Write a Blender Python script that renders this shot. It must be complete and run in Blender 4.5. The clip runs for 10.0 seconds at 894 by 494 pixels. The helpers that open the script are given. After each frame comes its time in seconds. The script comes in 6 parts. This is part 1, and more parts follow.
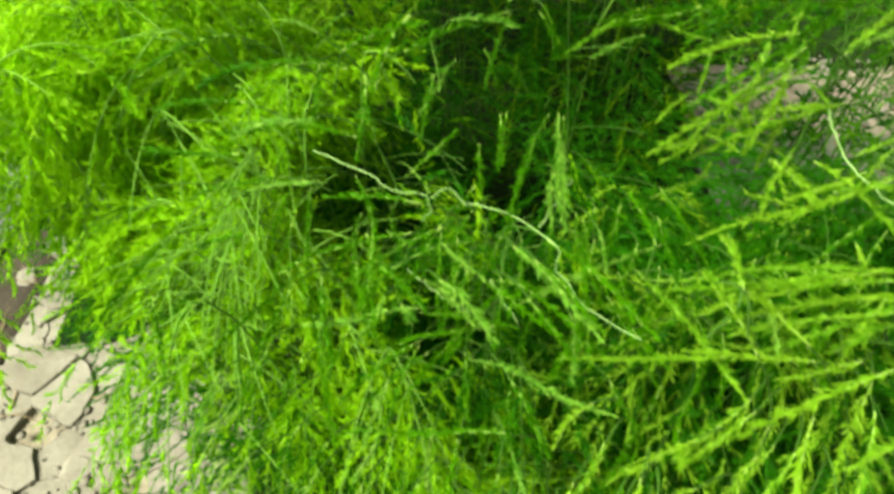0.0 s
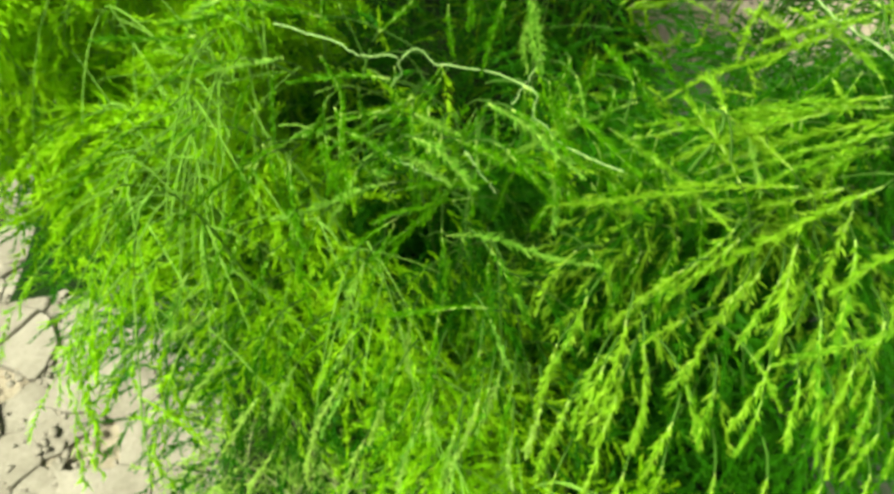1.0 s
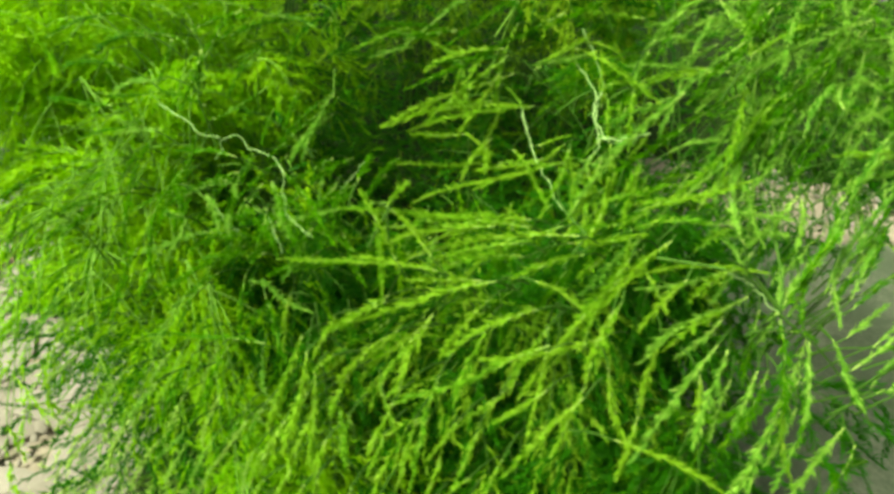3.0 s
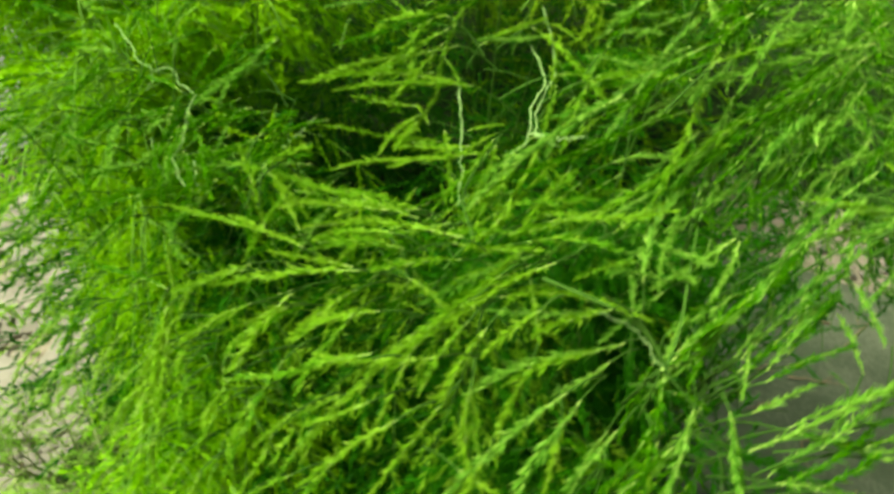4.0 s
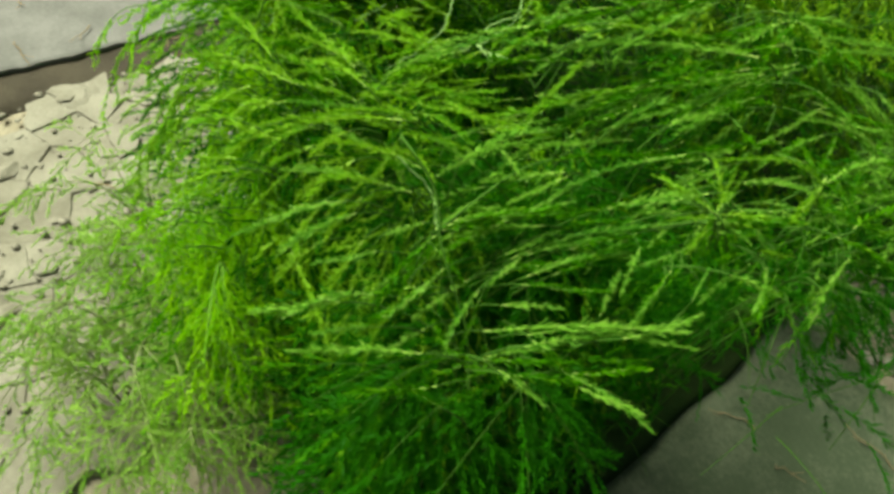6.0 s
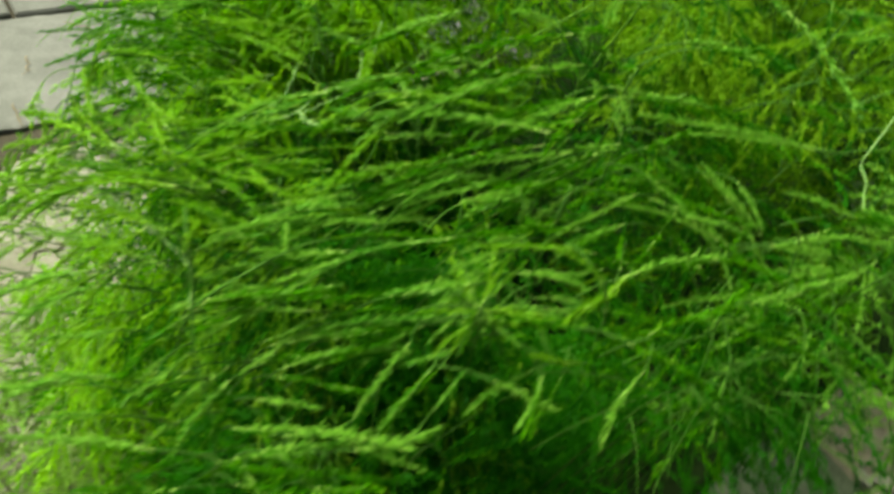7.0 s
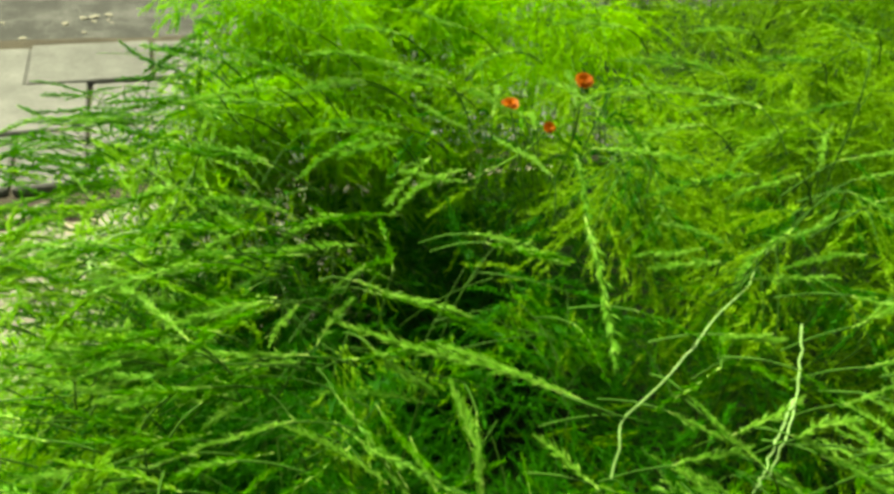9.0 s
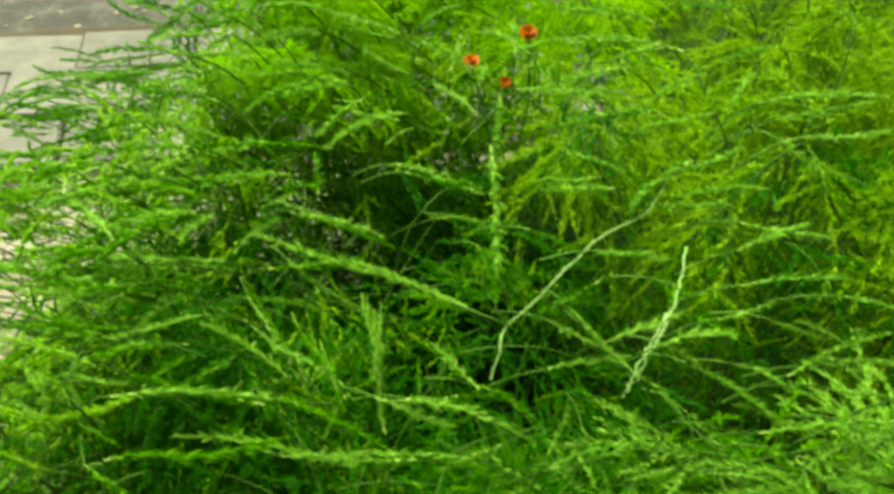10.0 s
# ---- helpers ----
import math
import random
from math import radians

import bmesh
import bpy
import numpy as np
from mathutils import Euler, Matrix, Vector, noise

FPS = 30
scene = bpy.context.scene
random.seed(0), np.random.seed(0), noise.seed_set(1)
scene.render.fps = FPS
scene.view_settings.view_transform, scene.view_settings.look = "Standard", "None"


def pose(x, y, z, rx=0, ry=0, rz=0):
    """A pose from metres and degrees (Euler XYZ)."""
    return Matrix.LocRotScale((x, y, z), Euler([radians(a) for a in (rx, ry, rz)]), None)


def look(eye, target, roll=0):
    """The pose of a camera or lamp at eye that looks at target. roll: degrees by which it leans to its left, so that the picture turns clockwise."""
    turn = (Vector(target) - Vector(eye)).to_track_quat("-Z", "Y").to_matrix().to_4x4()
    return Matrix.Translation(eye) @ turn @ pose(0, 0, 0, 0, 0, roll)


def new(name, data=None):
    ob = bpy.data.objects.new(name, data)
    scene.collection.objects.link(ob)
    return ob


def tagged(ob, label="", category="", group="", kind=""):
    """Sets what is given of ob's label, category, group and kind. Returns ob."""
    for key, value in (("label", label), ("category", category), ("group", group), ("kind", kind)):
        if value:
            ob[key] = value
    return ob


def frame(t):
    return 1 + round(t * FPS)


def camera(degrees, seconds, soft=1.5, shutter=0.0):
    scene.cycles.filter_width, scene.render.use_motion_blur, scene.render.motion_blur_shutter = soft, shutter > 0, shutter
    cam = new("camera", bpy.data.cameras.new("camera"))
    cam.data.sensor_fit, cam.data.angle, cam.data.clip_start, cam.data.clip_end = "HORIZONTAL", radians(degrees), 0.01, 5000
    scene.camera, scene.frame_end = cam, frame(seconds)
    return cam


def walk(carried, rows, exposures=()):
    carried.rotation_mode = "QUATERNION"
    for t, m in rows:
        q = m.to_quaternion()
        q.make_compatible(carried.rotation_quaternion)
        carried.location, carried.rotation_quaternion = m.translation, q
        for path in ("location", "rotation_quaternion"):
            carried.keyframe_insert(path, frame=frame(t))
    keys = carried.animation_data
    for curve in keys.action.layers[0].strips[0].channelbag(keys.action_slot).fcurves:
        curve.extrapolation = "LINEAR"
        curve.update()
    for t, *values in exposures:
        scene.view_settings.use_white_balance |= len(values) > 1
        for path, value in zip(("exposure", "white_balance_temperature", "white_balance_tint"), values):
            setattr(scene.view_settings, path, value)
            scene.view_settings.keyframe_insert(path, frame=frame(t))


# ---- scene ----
cam = camera(66.25, 10.0, soft=3.4, shutter=0.4)
EXPOSURES = [(0.0, 1.26, 6900, 1), (1.0, 1.32, 6900, 1), (2.0, 1.28, 7000, 0), (4.0, 1.12, 7100, -4), (4.5, 1.02, 7200, -5), (5.0, 1.02, 7000, -4), (5.5, 0.92, 6950, -6), (7.0, 1.0, 6950, -9), (7.5, 1.24, 7700, -13), (8.5, 1.39, 7850, -13), (10.0, 1.45, 8000, -13)]
PATH = [
    (0.0, pose(-0.3498, -0.3999, 1.4253, 40.03, -0.03, 0.02)),
    (0.5, pose(-0.3243, -0.4359, 1.3793, 39.44, 0.87, -1.36)),
    (1.0, pose(-0.3586, -0.4544, 1.3603, 37.64, -0.79, -3.57)),
    (1.5, pose(-0.3813, -0.4747, 1.3355, 39.25, -3.80, -6.64)),
    (2.0, pose(-0.3468, -0.4992, 1.3982, 45.47, -2.49, -5.73)),
    (2.5, pose(-0.2083, -0.5644, 1.4487, 47.25, -4.37, 1.18)),
    (2.7, pose(-0.1469, -0.5849, 1.4506, 47.77, -4.16, 4.45)),
    (3.8, pose(0.0362, -0.5217, 1.4332, 43.99, -5.66, 16.22)),
    (4.0, pose(0.0690, -0.4911, 1.4317, 43.64, -6.59, 19.96)),
    (4.5, pose(0.1311, -0.4317, 1.4662, 43.64, -9.09, 26.27)),
    (5.0, pose(0.1931, -0.4483, 1.4782, 44.07, -10.22, 36.60)),
    (5.5, pose(0.3089, -0.4773, 1.4795, 39.51, -9.15, 45.82)),
    (5.7, pose(0.3453, -0.4821, 1.4886, 38.40, -10.50, 47.99)),
    (6.8, pose(0.4864, -0.3340, 1.4812, 43.06, -9.02, 53.61)),
    (7.0, pose(0.4912, -0.2688, 1.4793, 44.37, -9.82, 55.05)),
    (7.5, pose(0.4907, -0.0982, 1.5172, 47.91, -9.22, 60.36)),
    (8.0, pose(0.4816, -0.0222, 1.5336, 47.03, -8.53, 60.73)),
    (8.5, pose(0.5207, 0.0448, 1.5506, 47.37, -7.25, 67.64)),
    (9.0, pose(0.5435, 0.0780, 1.5636, 47.53, -6.92, 70.41)),
    (9.5, pose(0.5927, 0.1132, 1.5589, 48.51, -5.21, 72.89)),
    (10.0, pose(0.6440, 0.1633, 1.5597, 46.93, -4.93, 74.56)),
]
walk(cam, PATH, exposures=EXPOSURES)

# ---------------------------------------------------------------- light
world = bpy.data.worlds.new("sky")
scene.world = world
world.use_nodes = True
wn = world.node_tree.nodes
sky = wn.new("ShaderNodeTexSky")
sky.sky_type = "NISHITA"
sky.sun_disc = False
sky.sun_elevation = radians(54)
sky.sun_rotation = radians(253)
sky.air_density, sky.dust_density, sky.ozone_density = 0.5, 7.0, 0.2
wn["Background"].inputs[1].default_value = 0.05
world.node_tree.links.new(sky.outputs[0], wn["Background"].inputs[0])
sun = new("sun", bpy.data.lights.new("sun", "SUN"))
sun.data.energy = 5.0
sun.data.angle = radians(26)
sun.data.color = (1.0, 0.98, 0.92)
sun.matrix_world = look((-2.3, -0.7, 3.3), (0, 0, 0))


# ---------------------------------------------------------------- materials
def material(name):
    m = bpy.data.materials.new(name)
    m.use_nodes = True
    t = m.node_tree
    return m, t, t.nodes["Principled BSDF"]


def node(t, kind, **values):
    n = t.nodes.new(kind)
    for k, v in values.items():
        n.inputs[k].default_value = v
    return n


def ramp(t, source, stops):
    r = t.nodes.new("ShaderNodeValToRGB")
    while len(r.color_ramp.elements) < len(stops):
        r.color_ramp.elements.new(0.5)
    for e, (at, colour) in zip(r.color_ramp.elements, stops):
        e.position, e.color = at, (*colour, 1)
    t.links.new(source, r.inputs[0])
    return r


def foliage_material(name, young, old, dry, thin=0.5, pale=0.0, gloss=0.05):
    """Thin green needles: colour varies from spray to spray and in drifts through the plant."""
    m, t, b = material(name)
    info = t.nodes.new("ShaderNodeObjectInfo")
    geo = t.nodes.new("ShaderNodeNewGeometry")
    drift = node(t, "ShaderNodeTexNoise", Scale=7.0, Detail=3.0)
    t.links.new(geo.outputs["Position"], drift.inputs["Vector"])
    fine = node(t, "ShaderNodeTexNoise", Scale=160.0, Detail=2.0)
    t.links.new(geo.outputs["Position"], fine.inputs["Vector"])
    add = t.nodes.new("ShaderNodeMath"); add.operation = "MULTIPLY_ADD"
    t.links.new(info.outputs["Random"], add.inputs[0]); add.inputs[1].default_value = 0.35
    t.links.new(drift.outputs["Fac"], add.inputs[2])
    add2 = t.nodes.new("ShaderNodeMath"); add2.operation = "MULTIPLY_ADD"
    t.links.new(fine.outputs["Fac"], add2.inputs[0]); add2.inputs[1].default_value = 0.15
    t.links.new(add.outputs[0], add2.inputs[2])
    add3 = t.nodes.new("ShaderNodeMath"); add3.operation = "MULTIPLY_ADD"
    t.links.new(geo.outputs["Random Per Island"], add3.inputs[0]); add3.inputs[1].default_value = 0.05
    t.links.new(add2.outputs[0], add3.inputs[2])
    scale = t.nodes.new("ShaderNodeMath"); scale.operation = "MULTIPLY"; scale.inputs[1].default_value = 0.62
    t.links.new(add3.outputs[0], scale.inputs[0])
    r = ramp(t, scale.outputs[0], [(0.28, old), (0.56, young), (0.70, young), (0.86, dry)])
    # random single needles stand out in pale mint green, a painted sparkle of light
    share = ramp(t, geo.outputs["Random Per Island"], [(0.98 - pale, (0, 0, 0)), (1.0 - 0.5 * pale, (1, 1, 1))])
    sparkle = t.nodes.new("ShaderNodeMix"); sparkle.data_type = "RGBA"
    t.links.new(share.outputs[0], sparkle.inputs[0])
    t.links.new(r.outputs[0], sparkle.inputs[6])
    sparkle.inputs[7].default_value = (young[0] * 0.7 + 0.15, young[1] * 0.6 + 0.27, young[2] * 1.4 + 0.012, 1)
    tone = sparkle.outputs[2]
    t.links.new(tone, b.inputs["Base Color"])
    b.inputs["Roughness"].default_value = 0.45
    b.inputs["Specular IOR Level"].default_value = gloss
    trans = t.nodes.new("ShaderNodeBsdfTranslucent")
    t.links.new(tone, trans.inputs["Color"])
    mix = t.nodes.new("ShaderNodeMixShader")
    mix.inputs[0].default_value = thin
    t.links.new(b.outputs[0], mix.inputs[1])
    t.links.new(trans.outputs[0], mix.inputs[2])
    t.links.new(mix.outputs[0], t.nodes["Material Output"].inputs[0])
    return m


def rough_material(name, stops, scale, bump, rough=0.9, fine=90.0, gloss=0.2):
    """Mineral or earth surface: broad patches, fine grain and relief in world space."""
    m, t, b = material(name)
    geo = t.nodes.new("ShaderNodeNewGeometry")
    info = t.nodes.new("ShaderNodeObjectInfo")
    broad = node(t, "ShaderNodeTexNoise", Scale=scale, Detail=8.0, Roughness=0.62)
    grain = node(t, "ShaderNodeTexNoise", Scale=fine, Detail=4.0, Roughness=0.6)
    for n in (broad, grain):
        t.links.new(geo.outputs["Position"], n.inputs["Vector"])
    mix = t.nodes.new("ShaderNodeMath"); mix.operation = "MULTIPLY_ADD"
    t.links.new(grain.outputs["Fac"], mix.inputs[0]); mix.inputs[1].default_value = 0.45
    t.links.new(broad.outputs["Fac"], mix.inputs[2])
    mix2 = t.nodes.new("ShaderNodeMath"); mix2.operation = "MULTIPLY_ADD"
    t.links.new(info.outputs["Random"], mix2.inputs[0]); mix2.inputs[1].default_value = 0.16
    t.links.new(mix.outputs[0], mix2.inputs[2])
    r = ramp(t, mix2.outputs[0], stops)
    t.links.new(r.outputs[0], b.inputs["Base Color"])
    b.inputs["Roughness"].default_value = rough
    b.inputs["Specular IOR Level"].default_value = gloss
    bp = node(t, "ShaderNodeBump", Strength=bump, Distance=0.01)
    t.links.new(mix.outputs[0], bp.inputs["Height"])
    t.links.new(bp.outputs[0], b.inputs["Normal"])
    return m


GREEN = foliage_material("fern_green", (0.072, 0.26, 0.003), (0.026, 0.14, 0.002), (0.14, 0.29, 0.008), pale=0.10)
# darker copy of the green, standing in for shade among inner sprays
SHADE_GREEN = foliage_material("fern_mature_green", (0.028, 0.165, 0.0030), (0.013, 0.098, 0.0020), (0.060, 0.19, 0.005), 0.5)
LIME = foliage_material("fern_young_green", (0.222, 0.455, 0.018), (0.095, 0.31, 0.008), (0.31, 0.46, 0.034), pale=0.22, gloss=0.08)
# fresh shoots, base colour lightened to carry a pale sheen
FRESH_SHEEN = foliage_material("fern_fresh_shoot", (0.190, 0.42, 0.038), (0.08, 0.28, 0.015), (0.29, 0.44, 0.062), pale=0.28, gloss=0.10)
YELLOW = foliage_material("fern_yellow_green", (0.215, 0.41, 0.014), (0.10, 0.27, 0.006), (0.31, 0.43, 0.03), pale=0.2)
# darker copy of YELLOW, shade colour for its inner growth
OLIVE = foliage_material("fern_olive_green", (0.105, 0.245, 0.003), (0.046, 0.145, 0.002), (0.18, 0.28, 0.008), pale=0.05)
# lighter green for the path-side ferns, their sunlight put into the colour
SOFT = foliage_material("fern_soft_green", (0.275, 0.56, 0.010), (0.145, 0.43, 0.006), (0.36, 0.56, 0.022), pale=0.15)
WILTED = foliage_material("fern_wilted", (0.30, 0.50, 0.07), (0.16, 0.36, 0.035), (0.44, 0.47, 0.14), pale=0.2)
AXIS = foliage_material("shoot_axis", (0.34, 0.52, 0.10), (0.20, 0.40, 0.05), (0.42, 0.54, 0.14), 0.1, gloss=0.1)
STALK = rough_material("stalk_green", [(0.4, (0.016, 0.062, 0.005)), (0.9, (0.05, 0.125, 0.014))], 9.0, 0.1, 0.55, gloss=0.05)
SOFT_STALK = rough_material("stalk_soft_green", [(0.4, (0.07, 0.20, 0.012)), (0.9, (0.14, 0.30, 0.035))], 9.0, 0.1, 0.55, gloss=0.05)
PALE_STALK = rough_material("pale_stalk", [(0.4, (0.16, 0.32, 0.06)), (0.9, (0.28, 0.46, 0.14))], 9.0, 0.1, 0.5)
WILTED_STALK = rough_material("wilted_stalk", [(0.4, (0.09, 0.13, 0.035)), (0.9, (0.20, 0.25, 0.09))], 9.0, 0.1, 0.6, gloss=0.05)
DRY = rough_material("dry_twig", [(0.4, (0.09, 0.065, 0.032)), (0.95, (0.26, 0.20, 0.11))], 14.0, 0.3)
PETAL = foliage_material("orange_petal", (0.44, 0.12, 0.008), (0.36, 0.07, 0.004), (0.48, 0.20, 0.02), 0.4)
# soil darkened and greened in colour for the shade under the ferns
SHADE_SOIL = rough_material("soil", [(0.35, (0.003, 0.009, 0.002)), (0.7, (0.007, 0.020, 0.004)), (1.0, (0.017, 0.030, 0.008))], 3.0, 0.9, gloss=0.02)
RUBBLE = rough_material("pale_rubble", [(0.38, (0.115, 0.098, 0.062)), (0.62, (0.20, 0.176, 0.118)), (1.0, (0.30, 0.27, 0.19))], 14.0, 0.8)
FLAKE = rough_material("pale_stone_flake", [(0.4, (0.112, 0.104, 0.074)), (0.7, (0.168, 0.158, 0.117)), (1.0, (0.236, 0.224, 0.172))], 9.0, 0.5)
PAVER = rough_material("pale_paver", [(0.4, (0.076, 0.076, 0.067)), (0.75, (0.124, 0.123, 0.110)), (1.05, (0.168, 0.165, 0.150))], 7.0, 0.35)
EARTH = rough_material("joint_earth", [(0.4, (0.020, 0.016, 0.010)), (0.9, (0.052, 0.044, 0.028))], 8.0, 0.9)
CONCRETE = rough_material("grey_concrete", [(0.4, (0.036, 0.053, 0.025)), (0.8, (0.061, 0.082, 0.044)), (1.05, (0.112, 0.132, 0.08))], 4.0, 0.4)
ASPHALT = rough_material("asphalt", [(0.4, (0.016, 0.016, 0.013)), (0.8, (0.040, 0.040, 0.035)), (1.05, (0.085, 0.084, 0.075))], 6.0, 0.6)

# ---------------------------------------------------------------- geometry helpers
rng = np.random.default_rng(7)


def mesh_from(name, verts, faces, mat):
    me = bpy.data.meshes.new(name)
    verts = np.asarray(verts, dtype=np.float32)
    faces = np.asarray(faces, dtype=np.int32)
    n, k = faces.shape
    me.vertices.add(len(verts))
    me.vertices.foreach_set("co", verts.ravel())
    me.loops.add(n * k)
    me.loops.foreach_set("vertex_index", faces.ravel())
    me.polygons.add(n)
    me.polygons.foreach_set("loop_start", np.arange(0, n * k, k, dtype=np.int32))
    me.update(calc_edges=True)
    me.validate()
    me.materials.append(mat)
    return me


def tube(points, radii, sides=4):
    """Rings along a line of points, joined by quads."""
    pts = np.asarray(points, float)
    tang = np.gradient(pts, axis=0)
    tang /= np.linalg.norm(tang, axis=1)[:, None] + 1e-9
    ref = np.where(np.abs(tang[:, 2:3]) > 0.9, [[1.0, 0, 0]], [[0, 0, 1.0]])
    a = np.cross(tang, ref); a /= np.linalg.norm(a, axis=1)[:, None] + 1e-9
    b = np.cross(tang, a)
    ang = np.arange(sides) * 2 * math.pi / sides
    r = np.broadcast_to(np.asarray(radii, float), (len(pts),))[:, None, None]
    v = pts[:, None] + r * (np.cos(ang)[None, :, None] * a[:, None] + np.sin(ang)[None, :, None] * b[:, None])
    f = []
    for i in range(len(pts) - 1):
        for j in range(sides):
            k = (j + 1) % sides
            f.append((i * sides + j, i * sides + k, (i + 1) * sides + k, (i + 1) * sides + j))
    return v.reshape(-1, 3), np.array(f)


def joined(pieces):
    vs, fs, n = [], [], 0
    for v, f in pieces:
        vs.append(v); fs.append(f + n); n += len(v)
    return np.concatenate(vs), np.concatenate(fs)


def spray_shape(length, needle, step, per, sag, seed, spread=32.0, wide=1.0, rings=8, flat=False):
    """A feathery shoot along +X: a thin axis set with bunches of fine needles swept towards its tip."""
    g = np.random.default_rng(seed)
    s = np.linspace(0, 1, rings)
    wob = g.normal(0, 0.012, 2) * length
    def at(u):
        return np.stack([u * length, wob[0] * np.sin(u * 7 + seed) , -sag * length * u * u + wob[1] * np.sin(u * 5)], -1)
    ax = tube(at(s), np.linspace(0.0006, 0.00025, rings), 3)
    nodes = np.arange(0.05, 1.0, step / length)
    u = np.repeat(nodes, per)
    u = np.clip(u + g.normal(0, 0.13 * step / length, len(u)), 0.03, 1.0)
    n = len(u)
    env = np.minimum(1, 0.45 + 2.2 * u) * np.where(u > 0.75, 1 - 1.7 * (u - 0.75), 1)
    ln = needle * env * g.uniform(0.55, 1.3, n)
    th = np.radians(np.clip(g.normal(spread, 13, n), 6, 80)) * np.where(u > 0.9, 0.6, 1)
    ph = np.repeat(2.4 * np.arange(len(nodes)) + seed, per) + g.normal(0, 1.25, n)  # each bunch faces its own way
    d = np.stack([np.cos(th), np.sin(th) * np.cos(ph), np.sin(th) * np.sin(ph)], -1)
    side = np.cross(d, g.normal(0, 1, (n, 3))); side /= np.linalg.norm(side, axis=1)[:, None]
    base = at(u)
    w = wide * (0.00045 + 0.0002 * g.random(n))[:, None]
    mid = base + d * (ln * 0.5)[:, None] + np.array([0.15, 0, -0.03]) * (ln * 0.12)[:, None]
    tip = base + d * ln[:, None] + np.array([1.0, 0, -0.25]) * (ln * 0.12)[:, None]
    if flat:
        line = at(np.linspace(0, 1, 4))
        low = np.stack([line[:-1] + [0, 0.0006, 0], line[:-1] - [0, 0.0006, 0], line[1:]], 1).reshape(-1, 3)
        v = np.concatenate([low, np.stack([base + side * w, base - side * w * 0.4, tip], 1).reshape(-1, 3)])
        return v, np.arange(len(v)).reshape(-1, 3)
    v = np.stack([base, mid + side * w, tip, mid - side * w], 1).reshape(-1, 3)
    f = np.arange(4 * n).reshape(-1, 4)
    return joined([ax, (v, f)])


SHAPES, LIGHT, THIN = [], [], []
for count, length, needle, spread in ((6, 0.055, 0.0110, 31.0), (6, 0.09, 0.0115, 27.0), (5, 0.145, 0.0120, 24.0)):
    for k in range(count):
        own = dict(sag=0.08 + 0.05 * k, seed=int(length * 1000) + k, spread=spread)
        slim = dict(own, spread=spread * 0.72)
        SHAPES.append((length, spray_shape(length, needle * 0.78, 0.0042, 12, wide=1.0, **slim)))
        LIGHT.append(spray_shape(length, needle * 0.9, 0.0052, 6, wide=1.25, rings=5, **own))
        THIN.append(spray_shape(length, needle * 1.25, 0.0096, 6, wide=3.2, flat=True, **own))
LENGTHS = np.array([s[0] for s in SHAPES])
SPRAY_MESHES = {}


def spray_mesh(k, mat, full):
    if (k, mat.name, full) not in SPRAY_MESHES:
        me = mesh_from("spray", *(SHAPES[k][1] if full else LIGHT[k]), mat)
        if full:  # the thin axis is paler than its needles
            me.materials.append(AXIS)
            me.polygons.foreach_set("material_index", (np.arange(len(me.polygons)) < 7 * 3).astype(np.int32))
        SPRAY_MESHES[k, mat.name, full] = me
    return SPRAY_MESHES[k, mat.name, full]


def placed(base, direction, scale, roll=0.0):
    """Turn and place +X along a direction, with the shoot's sag downwards."""
    x = np.asarray(direction, float); x = x / np.linalg.norm(x)
    up = np.array([0, 0, 1.0]) if abs(x[2]) < 0.97 else np.array([math.cos(roll * 9), math.sin(roll * 9), 0])
    y = np.cross(up, x); y /= np.linalg.norm(y)
    z = np.cross(x, y)
    c, s = math.cos(roll), math.sin(roll)
    y, z = c * y + s * z, c * z - s * y
    m = np.eye(4)
    m[:3, 0], m[:3, 1], m[:3, 2], m[:3, 3] = x * scale, y * scale, z * scale, base
    return m


def pick(length):
    k = int(rng.choice(np.argsort(np.abs(LENGTHS - length) + rng.random(len(LENGTHS)) * 0.004)[:4]))
    return k, length / LENGTHS[k]


def bend(points, n):
    """A smooth line of n points through a few."""
    p = np.asarray(points, float)
    t = np.linspace(0, len(p) - 1, n)
    i = np.clip(t.astype(int), 0, len(p) - 2)
    f = (t - i)[:, None]
    q = np.concatenate([[2 * p[0] - p[1]], p, [2 * p[-1] - p[-2]]])
    a, b, c, d = q[i], q[i + 1], q[i + 2], q[i + 3]
    return 0.5 * (2 * b + (c - a) * f + (2 * a - 5 * b + 4 * c - d) * f**2 + (3 * b - a - 3 * c + d) * f**3)


def part(name, me, parent, label=""):
    ob = new(name, me)
    ob.parent = parent
    return tagged(ob, label)


